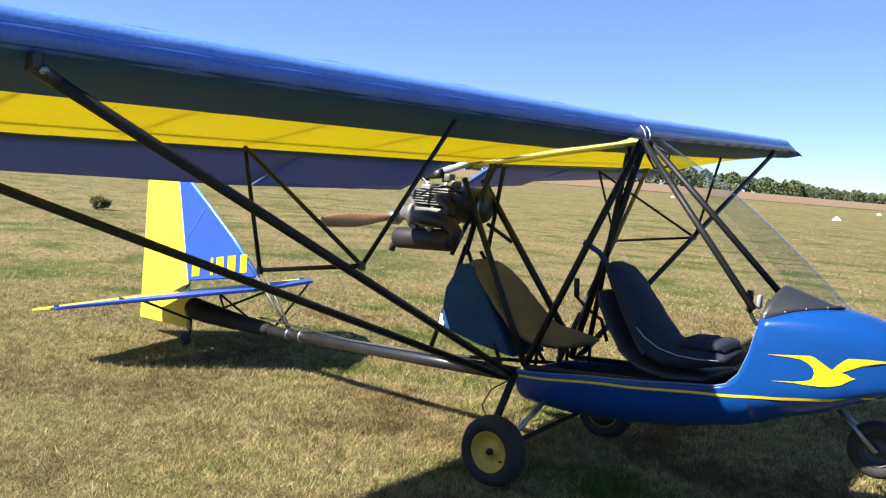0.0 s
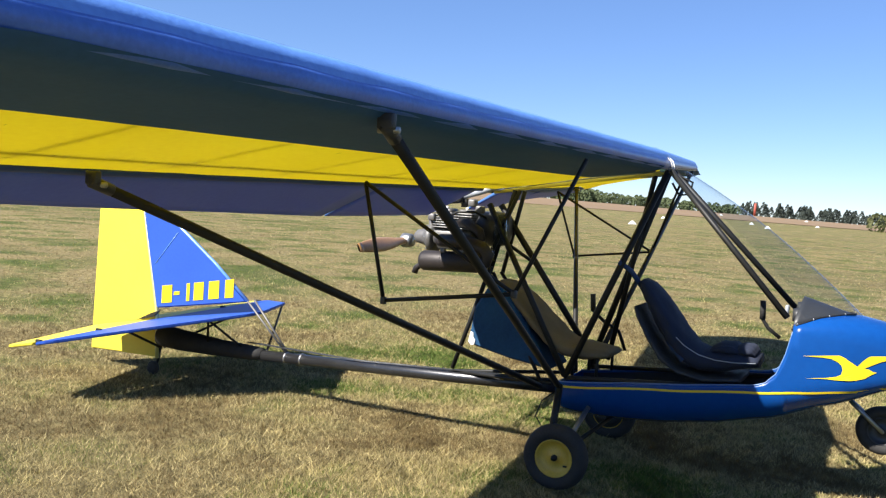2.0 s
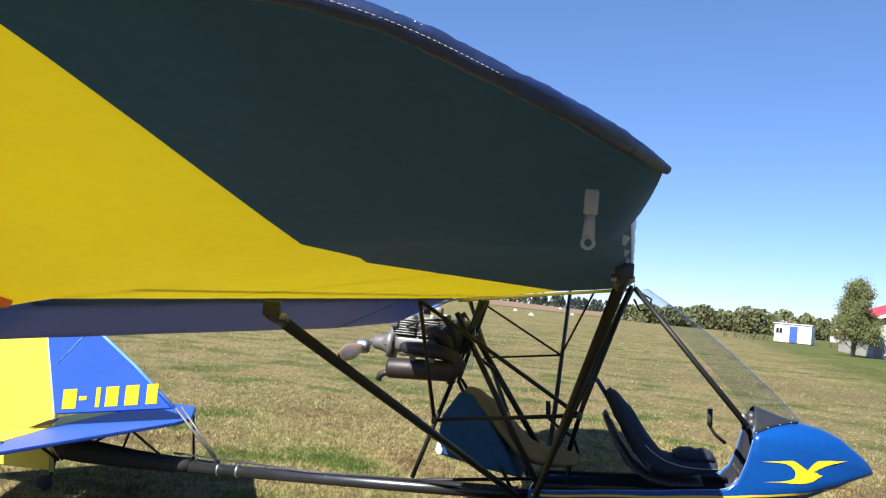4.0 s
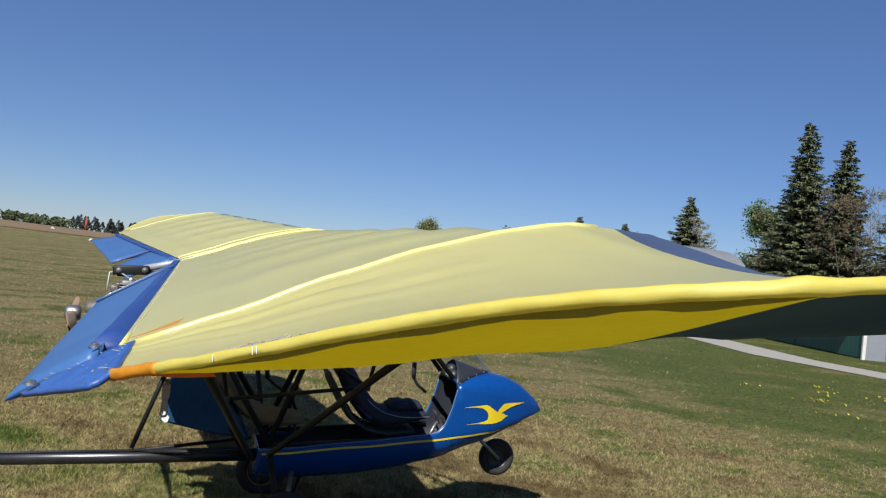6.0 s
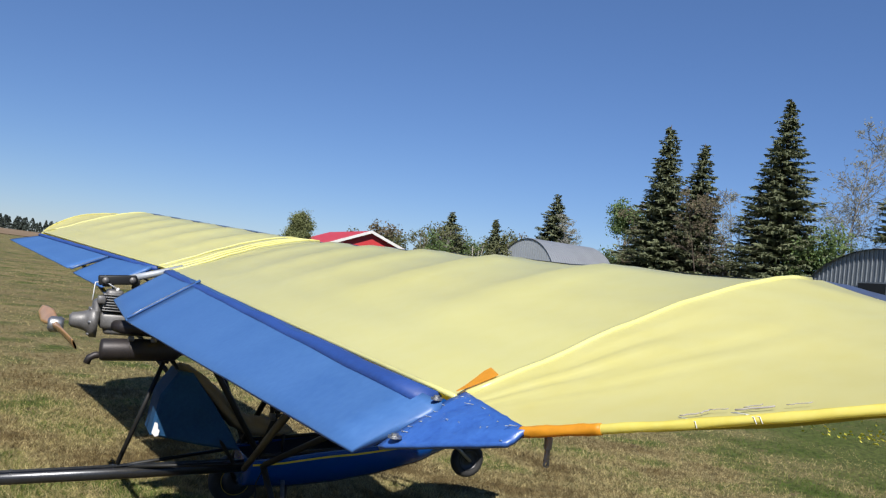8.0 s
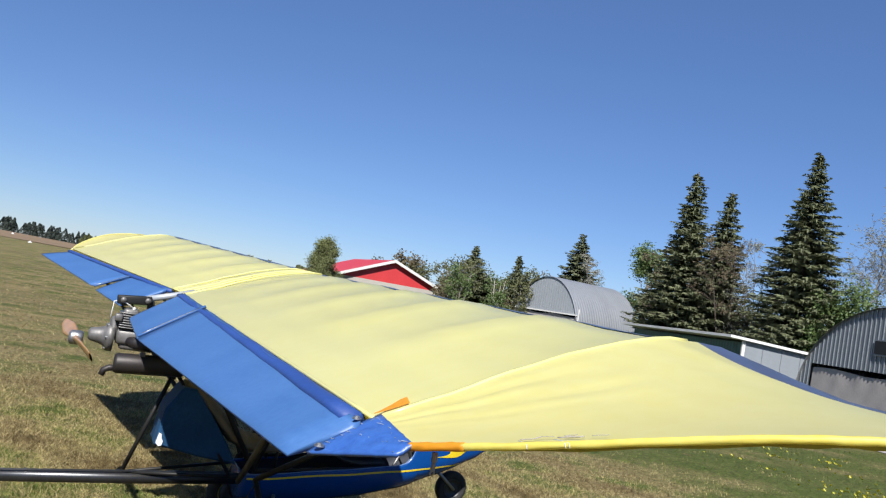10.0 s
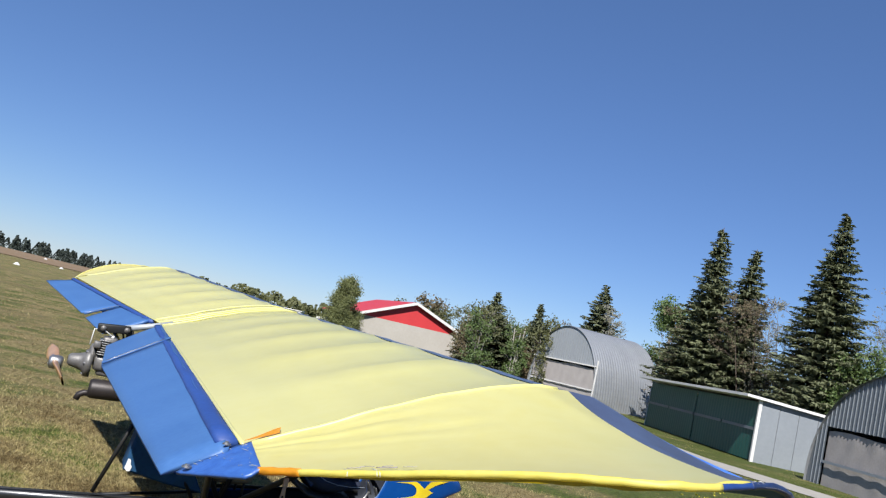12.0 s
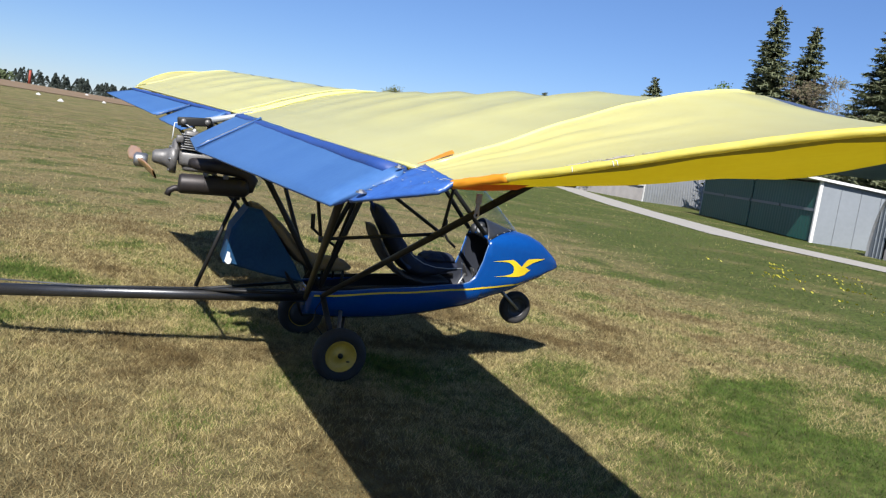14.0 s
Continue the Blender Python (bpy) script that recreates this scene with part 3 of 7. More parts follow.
    if side == "right":
        for t0, u0, t1, u1, r in ((0.172, 0.905, 0.186, 0.90, 0.0011), (0.186, 0.90, 0.196, 0.875, 0.0012), (0.207, 0.90, 0.228, 0.905, 0.0014), (0.214, 0.885, 0.226, 0.878, 0.0008), (0.234, 0.90, 0.247, 0.902, 0.0007), (0.196, 0.875, 0.206, 0.885, 0.0007)):
            apart_of("scuff", sweep(bmesh.new(), [tip_at(t0 + (t1 - t0) * i / 5, u0 + (u1 - u0) * i / 5 + 0.003 * math.sin(i * 2.1)) - Vector((0, 0, 0.0030)) for i in range(6)], r, 5), M_TARP, main, "grey scuff in the tip cloth")
        for t0, t1 in ((0.166, 0.170), (0.199, 0.206), (0.201, 0.203)):
            apart_of("thread", sweep(bmesh.new(), [tip_at(t0, 0.94), tip_at((t0 + t1) / 2, 0.975) + Vector((0, 0, 0.001)), bow_at(t1) + Vector((-0.006, -0.005, 0.004)), bow_at(t1 + 0.002) + Vector((-0.008, -0.006, -0.006))], 0.0007, 5), M_WHITE, main, "loose pale thread")
    # orange gusset on the upper cloth at the last rib
    bm = bmesh.new()
    rows = []
    for i in range(7):
        f = i / 6
        w = 0.006 + 0.052 * min(1.0, f * 1.15) ** 1.1
        rows.append([at(1.0 - w * g / 4.23, 1.0 - (0.078 + 0.012 * g) * f, UP) + Vector((0, 0, 0.010)) for g in (0.0, 0.25, 0.5, 0.75, 1.0)])
    add_rings(bm, rows, False, False)
    apart_of("gusset", bm, M_ORANGE if side == "right" else M_TOP, main, "corner gusset on the last rib")
    apart_of("edge_hem", sweep(bmesh.new(), [at(i / 24, 1.0, UP) + Vector((-0.002, 0, 0.0)) for i in range(25)], 0.0055, 6), M_TOP, main, "pale hem along the trailing edge")
    # root rib seam: raised yellow batten along the root
    for v in (0.012, 0.05):
        rod_pts = [at(v, s, UP) + Vector((0, 0, 0.002)) for s in [0.2 + 0.8 * i / 16 for i in range(17)]]
        apart_of("rib_batten", sweep(bmesh.new(), rod_pts, 0.0065, 6), M_TOP, main, "")
    rod_pts = [at(1.0, s, UP) + Vector((0, 0, -0.002)) for s in [0.2 + 0.78 * i / 16 for i in range(17)]]
    apart_of("rib_batten", sweep(bmesh.new(), rod_pts, 0.0085, 6), M_TOP, main, "")
    return main, at, bow_at


RW_LE0, RW_LE1 = Vector((0.0, -0.24, 1.860)), Vector((0.0, -4.47, 1.806))
RW_TE0, RW_TE1 = Vector((-1.13, -0.24, 1.670)), Vector((-1.09, -4.47, 1.590))
R_BOW = [(-1.081, -4.701, 1.579), (-0.943, -4.937, 1.645), (-0.697, -5.289, 1.757), (-0.468, -5.454, 1.808), (-0.216, -5.382, 1.829), (-0.062, -5.282, 1.796), (0.026, -5.112, 1.781)]
right_wing, r_at, r_bow = wing("right", RW_LE0, RW_LE1, RW_TE0, RW_TE1, R_BOW, 3)
LW_LE0, LW_LE1 = Vector((0.0, -0.24, 1.860)), Vector((-0.70, 3.95, 2.06))
LW_TE0, LW_TE1 = Vector((-1.13, -0.24, 1.670)), Vector((-1.93, 3.80, 1.815))
L_BOW = [(-1.96, 4.02, 1.785), (-1.86, 4.24, 1.90), (-1.62, 4.46, 2.04), (-1.33, 4.62, 2.11), (-1.08, 4.68, 2.12), (-0.88, 4.62, 2.08), (-0.78, 4.52, 2.03)]
left_wing, l_at, l_bow = wing("left", LW_LE0, LW_LE1, LW_TE0, LW_TE1, L_BOW, 8)


def flap_panel(name, corners, label, parent, droop=0.0):
    """A cloth-covered flap: front inner, front outer, rear outer, rear inner; thick in front, thin behind."""
    fi, fo, ro, ri = (Vector(c) for c in corners)
    bm = bmesh.new()
    n = 18
    up, dn = [], []
    for i in range(n + 1):
        f = i / n
        a, b = lerp(fi, fo, f), lerp(ri, ro, f)
        b.z -= droop
        row_u, row_d = [], []
        for j in range(7):
            g = j / 6
            p = lerp(a, b, g)
            h = 0.013 * (1 - g) ** 0.5 + 0.004
            w = 0.003 * noise.noise(Vector((f * 9, g * 4, a.y)))
            row_u.append(p + Vector((0, 0, h + w)))
            row_d.append(p - Vector((0, 0, h * 0.7 - w)))
        up.append(row_u)
        dn.append(row_d)
    rings = [u + d[::-1] for u, d in zip(up, dn)]
    add_rings(bm, rings, True, True)
    fl = apart_of(name, bm, M_FLAP, parent, label)
    return fl


flap_panel("aileron", [(-1.140, -1.60, 1.640), (-1.128, -4.49, 1.572), (-1.272, -4.44, 1.483), (-1.46, -1.70, 1.445)], "plain blue cloth aileron", right_wing)
flap_panel("inner_flap", [(-1.140, -0.48, 1.662), (-1.140, -1.585, 1.641), (-1.46, -1.67, 1.447), (-1.455, -0.56, 1.465)], "narrow blue inboard flap", right_wing)
flap_panel("aileron", [(-1.385, 1.15, 1.690), (-1.93, 3.82, 1.770), (-2.24, 4.02, 1.700), (-1.70, 1.02, 1.570)], "plain blue cloth aileron", left_wing)
flap_panel("inner_flap", [(-1.20, 0.02, 1.660), (-1.375, 1.08, 1.688), (-1.66, 0.98, 1.540), (-1.50, 0.06, 1.500)], "wrinkled blue inboard flap", left_wing)
# blue strip over the hinge gap, and hinge rods
for nm, wg, a, b in (("hinge_strip", right_wing, (-1.135, -0.45, 1.660), (-1.105, -4.40, 1.583)), ("hinge_strip", left_wing, (-1.16, 0.0, 1.665), (-1.93, 3.84, 1.788))):
    bm = bmesh.new()
    sweep(bm, [lerp(a, b, i / 20) + Vector((-0.014, 0, -0.004 + 0.002 * math.sin(i * 2))) for i in range(21)], 0.018, 8, flat=2.0)
    apart_of(nm, bm, M_HINGE, wg, "dark blue cloth strip over the hinge")
# raised seam where the flaps meet, with a thin bright rod drawn as its glint
for wg, a, b in ((right_wing, (-1.135, -1.592, 1.664), (-1.46, -1.69, 1.461)), (left_wing, (-1.38, 1.115, 1.712), (-1.68, 1.0, 1.570))):
    apart_of("flap_seam", sweep(bmesh.new(), [lerp(a, b, i / 6) for i in range(7)], 0.008, 6), M_BLUE, wg, "raised blue seam between the flaps")
    apart_of("seam_glint", sweep(bmesh.new(), [lerp(a, b, 0.08 + 0.86 * i / 6) + Vector((0, -0.004, 0.0065)) for i in range(7)], 0.0022, 6), M_ALU, wg, "thin bright rod drawing the glint along the seam")
# fixed blue corner between aileron and tip: a thin folded triangle of cloth
APEX, TIPC = Vector((-1.072, -4.468, 1.607)), Vector((-1.080, -4.715, 1.588))
bm = bmesh.new()
rows = []
for i in range(15):
    f = i / 14
    a = lerp(APEX, TIPC, f)
    b = lerp((-1.243, -4.486, 1.505), (-1.115, -4.712, 1.562), f)
    row = []
    for j in range(11):
        g = j / 10
        p = lerp(a, b, g)
        p.z += 0.005 * math.sin(math.pi * g) * (1 - f) + 0.0022 * math.sin(f * 13 + g * 8) * math.sin(math.pi * g) + 0.002 * noise.noise(Vector((f * 12, g * 9, 2)))
        row.append(p)
    rows.append(row)
add_rings(bm, rows, False, False)
cap = apart_of("corner_cap", bm, M_CAP, right_wing, "wrinkled blue cloth corner at the wing tip")
cs = cap.modifiers.new("cloth", "SOLIDIFY")
cs.thickness = 0.009
cap_at = lambda f, g: Vector(rows[int(round(f * 14))][int(round(g * 10))])
rnd = random.Random(91)
for f0, g0, f1, g1, k in ((0.07, 0.1, 0.07, 0.9, 16), (0.1, 0.1, 0.93, 0.2, 14), (0.15, 0.5, 0.9, 0.5, 9), (0.9, 0.1, 0.9, 0.9, 6)):
    for i in range(k):
        if rnd.random() < 0.5:
            continue
        f, g = f0 + (f1 - f0) * i / k, g0 + (g1 - g0) * i / k
        c = cap_at(f, g) + Vector((rnd.gauss(0, 0.002), rnd.gauss(0, 0.002), 0.0012))
        e = c + Vector((rnd.gauss(0, 0.006), rnd.gauss(0, 0.006), 0.001))
        apart_of("stitch", sweep(bmesh.new(), [c, e], 0.0007, 4), M_GSHEET, right_wing, "")
for c, r in (((-1.222, -4.512, 1.527), 0.013), ((-1.134, -4.478, 1.592), 0.011)):
    bm = bmesh.new()
    bmesh.ops.create_cone(bm, segments=18, radius1=r, radius2=r * 0.94, depth=0.004, cap_ends=True, matrix=Matrix.Translation(c))
    bmesh.ops.create_cone(bm, segments=6, radius1=r * 0.55, radius2=r * 0.5, depth=0.006, cap_ends=True, matrix=Matrix.Translation(Vector(c) + Vector((0, 0, 0.003))))
    apart_of("corner_bolt", bm, M_ALU, right_wing, "worn metal bolt on a washer", False)
# root keel: pale tube and clamp along the top between the wing halves
apart_of("root_tube", sweep(bmesh.new(), [(-1.05, -0.30, 1.690), (-1.20, -0.305, 1.640), (-1.36, -0.31, 1.592)], 0.022, 10), M_GSHEET, None, "pale aluminium keel tube")
# added yellow rod: draws the strip of sunlit cloth seen at the root gap
apart_of("root_tube", sweep(bmesh.new(), [(-0.02, -0.255, 1.815), (-0.55, -0.27, 1.735), (-1.12, -0.28, 1.640)], 0.011, 10), M_LEMON, None, "yellow rod added for the sunlit cloth strip at the wing root")
# yellow lacing over the leading edge joint
for dy in (-0.03, 0.02):
    pts = [Vector((0.012 - 0.055 + 0.062 * math.cos(a), -0.24 + dy * (1 + 0.4 * math.sin(a)), 1.852 + 0.062 * math.sin(a))) for a in [radians(-60 + 24 * i) for i in range(10)]]
    apart_of("joint_cord", sweep(bmesh.new(), pts, 0.004, 6), M_WHITE, right_wing, "pale cord over the wing joint")

# struts
STRUT = 0.0185
R_F_TOP, R_F_LOW = Vector((-0.02, -3.40, 1.765)), Vector((-0.46, -0.64, 0.53))
R_R_TOP, R_R_LOW = Vector((-1.02, -3.51, 1.560)), Vector((-0.58, -0.62, 0.50))
L_F_TOP, L_F_LOW = Vector((-0.636, 3.33, 1.975)), Vector((-0.46, 0.02, 0.53))
L_R_TOP, L_R_LOW = Vector((-1.735, 3.10, 1.760)), Vector((-0.58, 0.02, 0.50))


def strut(top, low, label="black streamlined wing strut"):
    ob = apart_of("wing_strut", sweep(bmesh.new(), [low, top], STRUT, 12), M_BLACK, None, label)
    bm = bmesh.new()
    d = (top - low).normalized()
    sweep(bm, [top - d * 0.07, top + d * 0.008], STRUT * 1.10, 10)
    box_bm(bm, top + Vector((0, 0, 0.014)), (0.052, 0.022, 0.044), bevel=0.005)
    apart_of("end_fitting", bm, M_PLASTIC, ob, "black end fitting")
    bm = bmesh.new()
    bmesh.ops.create_cone(bm, segments=10, radius1=0.010, radius2=0.010, depth=0.066, cap_ends=True, matrix=Matrix.Translation(top - d * 0.02) @ pose(0, 0, 0, 0, 90, 0))
    apart_of("bolt", bm, M_ALU, ob, "steel pin")
    return ob


for a, b in ((R_F_TOP, R_F_LOW), (R_R_TOP, R_R_LOW), (L_F_TOP, L_F_LOW), (L_R_TOP, L_R_LOW)):
    strut(a, b)


def jury(ft, fl, rl, rt):
    """Small bracing tubes: front top, front low, rear low, rear top."""
    for a, b in ((ft, fl), (fl, rl), (rl, rt), (fl, rt)):
        ob = apart_of("jury_strut", sweep(bmesh.new(), [a, b], 0.0095, 8), M_BLACK, None, "thin black bracing tube")
    for p in (fl, rl):
        bm = bmesh.new()
        box_bm(bm, p, (0.026, 0.024, 0.036), bevel=0.006)
        apart_of("jury_clamp", bm, M_PLASTIC, None, "small black clamp")


jury(Vector((0.0, -1.786, 1.79)), Vector((-0.174, -2.074, 1.20)), Vector((-0.815, -2.071, 1.10)), Vector((-0.93, -2.10, 1.63)))
jury(Vector((-0.30, 1.45, 1.84)), Vector((-0.56, 1.72, 1.245)), Vector((-1.23, 1.72, 1.15)), Vector((-1.42, 1.70, 1.70)))


# pod: fibreglass nacelle with an open top
WID = [(-0.52, 0.23), (-0.3, 0.265), (0.2, 0.275), (0.6, 0.265), (0.8, 0.25), (1.05, 0.215), (1.25, 0.160), (1.40, 0.095), (1.47, 0.050), (1.505, 0.012)]
BOT = [(-0.52, 0.318), (-0.3, 0.308), (0.0, 0.328), (0.34, 0.382), (0.65, 0.460), (0.98, 0.590), (1.25, 0.710), (1.40, 0.795), (1.47, 0.825), (1.505, 0.838)]
SILL = [(-0.52, 0.515), (0.1, 0.600), (0.60, 0.668), (0.66, 0.690), (0.71, 0.745), (0.745, 0.84), (0.765, 0.93), (0.775, 0.985), (1.05, 0.955), (1.25, 0.915), (1.40, 0.880), (1.47, 0.862), (1.505, 0.846)]
TOP = [(0.775, 1.040), (0.90, 1.080), (1.05, 1.092), (1.18, 1.075), (1.30, 1.030), (1.40, 0.962), (1.47, 0.900), (1.505, 0.852)]


STRIPE = [(-0.5, 0.490), (0.1, 0.568), (0.62, 0.632), (0.85, 0.664), (1.07, 0.695), (1.30, 0.740), (1.40, 0.776), (1.47, 0.822), (1.505, 0.842)]


def pod_mid(x):
    return -0.265 + 0.045 * (x + 0.5)


def pod_u(x, n=18):
    w, b, s, c = curve_at(WID, x), curve_at(BOT, x), curve_at(SILL, x), pod_mid(x)
    chine = min(max(curve_at(STRIPE, x) - 0.004, b + 0.35 * (s - b)), s - 0.06 * (s - b))
    half = []
    for i in range(n // 2 + 1):
        f = 2 * i / n
        if f < 0.36:
            half.append((w, s + (chine - s) * f / 0.36))
        else:
            a = math.pi / 2 * (f - 0.36) / 0.64
            half.append((w * math.cos(a) ** 0.92, chine - (chine - b) * math.sin(a) ** 0.95))
    return [Vector((x, c - y, z)) for y, z in half] + [Vector((x, c + y, z)) for y, z in half[-2::-1]]


def deck_z(x, y):
    """Height of the nose deck at (x, y)."""
    w = curve_at(WID, x)
    g = max(-1.0, min(1.0, (y - pod_mid(x)) / w))
    lo, hi = curve_at(SILL, x), curve_at(TOP, x)
    return lo + (hi - lo) * max(0.0, 1 - abs(g) ** 2.5) ** 0.375


def pod_side(x, z, off=0.004):
    pts = pod_u(x, 60)[:31]
    for p, q in zip(pts, pts[1:]):
        if p.z >= z >= q.z:
            f = (p.z - z) / max(1e-6, p.z - q.z)
            return Vector((x, p.y + (q.y - p.y) * f - off, z))
    return Vector((x, pts[0].y - off, z))


xs = [-0.52, -0.50, -0.4, -0.25, -0.1, 0.1, 0.25, 0.4, 0.5, 0.58, 0.62, 0.66, 0.69, 0.71, 0.725, 0.74, 0.75, 0.76, 0.77, 0.775, 0.82, 0.9, 1.0, 1.1, 1.2, 1.3, 1.37, 1.43, 1.47, 1.495, 1.505]
bm = bmesh.new()
us = [[bm.verts.new(p) for p in pod_u(x)] for x in xs]
for a, b in zip(us, us[1:]):
    for i in range(len(a) - 1):
        bm.faces.new((a[i], a[i + 1], b[i + 1], b[i]))
bm.faces.new(us[0])
decks = []
for x, u in zip(xs, us):
    if x >= 0.7749:
        r, l = u[0], u[-1]
        s, t = r.co.z, curve_at(TOP, x)
        row = [r]
        for i in range(1, 12):
            a = math.pi * i / 12
            row.append(bm.verts.new((x, lerp(r.co, l.co, 0.5).y + (r.co.y - l.co.y) / 2 * math.copysign(abs(math.cos(a)) ** 0.8, math.cos(a)), s + (t - s) * math.sin(a) ** 0.75)))
        row.append(l)
        decks.append(row)
for a, b in zip(decks, decks[1:]):
    for i in range(len(a) - 1):
        bm.faces.new((a[i], b[i], b[i + 1], a[i + 1]))
bm.faces.new(us[-1][::1])
pod = apart_of("pod", bm, M_POD, None, "glossy blue fibreglass pod with an open cockpit")
sol = pod.modifiers.new("shell", "SOLIDIFY")
sol.thickness, sol.offset = 0.010, 0.0
# near-black liners inside pod and nose; their colour paints the cockpit's shade
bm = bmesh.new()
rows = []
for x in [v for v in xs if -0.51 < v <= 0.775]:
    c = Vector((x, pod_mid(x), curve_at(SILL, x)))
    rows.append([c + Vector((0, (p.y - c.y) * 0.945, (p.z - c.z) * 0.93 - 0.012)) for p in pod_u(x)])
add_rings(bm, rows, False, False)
apart_of("liner", bm, M_PODIN, pod, "near-black liner of the pod, shade in its colour")
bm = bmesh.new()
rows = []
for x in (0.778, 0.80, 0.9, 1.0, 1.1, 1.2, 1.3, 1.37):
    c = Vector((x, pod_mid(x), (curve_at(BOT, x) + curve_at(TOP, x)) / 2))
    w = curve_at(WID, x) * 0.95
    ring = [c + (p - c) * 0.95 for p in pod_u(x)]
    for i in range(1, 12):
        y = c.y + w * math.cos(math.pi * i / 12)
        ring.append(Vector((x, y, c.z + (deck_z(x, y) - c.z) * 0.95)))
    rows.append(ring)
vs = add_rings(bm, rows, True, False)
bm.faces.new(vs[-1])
apart_of("nose_liner", bm, M_PODIN, pod, "near-black liner added to shade the inside of the nose")
# rudder pedals and floor fittings
for y in (-0.33, -0.12):
    bm = bmesh.new()
    box_bm(bm, (0.74, y, 0.735), (0.012, 0.075, 0.105), rot=Matrix.Rotation(radians(-24), 3, "Y"), bevel=0.008)
    pedal = apart_of("rudder_pedal", bm, M_ALU, pod, "bare alloy rudder pedal")
    apart_of("pedal_arm", sweep(bmesh.new(), [(0.75, y, 0.70), (0.70, y, 0.60), (0.70, y, 0.55)], 0.009, 8), M_ALU, pod, "bare alloy pedal arm")
for k in range(4):
    bm = bmesh.new()
    box_bm(bm, (0.60 + 0.045 * k, -0.42 + 0.015 * (k % 2), 0.640 + 0.012 * (k % 3)), (0.030, 0.035, 0.022), rot=Matrix.Rotation(radians(25 * k), 3, "Z"), bevel=0.004)
    apart_of("floor_fitting", bm, M_ALU, pod, "bare alloy cockpit fitting")
# pinstripe
bm = bmesh.new()
rows = []
for i in range(49):
    x = -0.50 + 1.87 * i / 48
    z, hw = curve_at(STRIPE, x) + 0.003, 0.0062 * min(1.0, (1.39 - x) * 9)
    rows.append([pod_side(x, z + hw, 0.0075), pod_side(x, z - hw, 0.0075)])
add_rings(bm, rows, False, False)
apart_of("pinstripe", bm, M_YPAINT, pod, "thin yellow pinstripe")
# bird emblem, as a plain shape
from mathutils.geometry import tessellate_polygon
BIRD = [(-94, 23), (-50, 22), (-12, 21), (-3, 17), (12, 5), (24, -5), (36, 5), (48, 13), (56, 16), (90, 14), (136, 9), (100, 6), (76, 2), (54, -5), (39, -10),
        (48, -13), (56, -19), (64, -21), (52, -25), (36, -33), (16, -36), (0, -36), (-26, -34), (-52, -30), (-96, -27), (-50, -28), (-25, -26), (-14, -22), (-9, -12), (-10, -2), (-18, 7), (-30, 14), (-50, 18)]
bm = bmesh.new()
vs = [bm.verts.new((u, v, 0)) for u, v in BIRD]
for tri_ in tessellate_polygon([[Vector((u, v, 0)) for u, v in BIRD]]):
    bm.faces.new([vs[k] for k in tri_])
bmesh.ops.subdivide_edges(bm, edges=list(bm.edges), cuts=4, use_grid_fill=True)
for v in bm.verts:
    v.co = pod_side(1.0445 + 0.002154 * v.co.x - 0.000493 * v.co.y, 0.8459 + 0.000345 * v.co.x + 0.002343 * v.co.y, 0.0085)
apart_of("emblem", bm, M_YPAINT, pod, "yellow gliding bird shape", False)
# pale sill edge trim
bm = bmesh.new()
for sd in (0, -1):
    sweep(bm, [pod_u(x)[sd] + Vector((0, 0, 0.004)) for x in xs if x <= 0.775], 0.0045, 6)
apart_of("edge_trim", bm, M_TRIMB, pod, "pale rounded cockpit edge")

# dark nose cowl behind the windscreen, and the screen itself
def cowl_ring(f):
    """One arch of the wedge: f = 0 at the cockpit, 1 at its point on the nose."""
    row = []
    for i in range(19):
        g = -1 + 2 * i / 18
        x = 0.768 + 0.030 * (1 - g * g) * (1 - f) + 0.295 * f
        y = pod_mid(x) + g * (0.226 * (1 - f) ** 0.8 + 0.012)
        base = deck_z(x, y) + 0.004
        crest = 1.168 + (1.092 - 1.168) * f
        row.append(Vector((x, y, max(base, base + (crest - base) * (1 - abs(g) ** 1.7)))))
    return row


bm = bmesh.new()
rings = [cowl_ring(i / 12) for i in range(13)]
add_rings(bm, rings, False, False)
cowl = apart_of("instrument_cowl", bm, M_PLASTIC, None, "dark grey plastic instrument cowl")
s2 = cowl.modifiers.new("shell", "SOLIDIFY")
s2.thickness = 0.004
for sd in (0, -1):
    apart_of("cowl_bead", sweep(bmesh.new(), [r[sd] + Vector((0, 0, 0.003)) for r in rings], 0.0055, 6), M_BLACK, cowl, "black bead along the cowl foot")
    for k in (1, 4, 7, 10):
        bm = bmesh.new()
        bmesh.ops.create_uvsphere(bm, u_segments=8, v_segments=6, radius=0.0055, matrix=Matrix.Translation(rings[k][sd] + Vector((0, -0.004 if sd == 0 else 0.004, 0.006))))
        apart_of("rivet", bm, M_ALU, cowl, "bright rivet")
for x0, yy, zz in ((0.755, -0.30, 1.095), (0.765, -0.20, 1.125), (0.755, -0.11, 1.095)):
    bm = bmesh.new()
    lathe(bm, [(0.0, -0.02), (0.035, -0.02), (0.04, 0.0), (0.036, 0.03), (0.0, 0.032)], pose(x0 + 0.03, yy, zz - 0.03, 0, 0, 90), 16)
    apart_of("instrument", bm, M_PLASTIC, cowl, "round instrument")
bm = bmesh.new()
rows = []
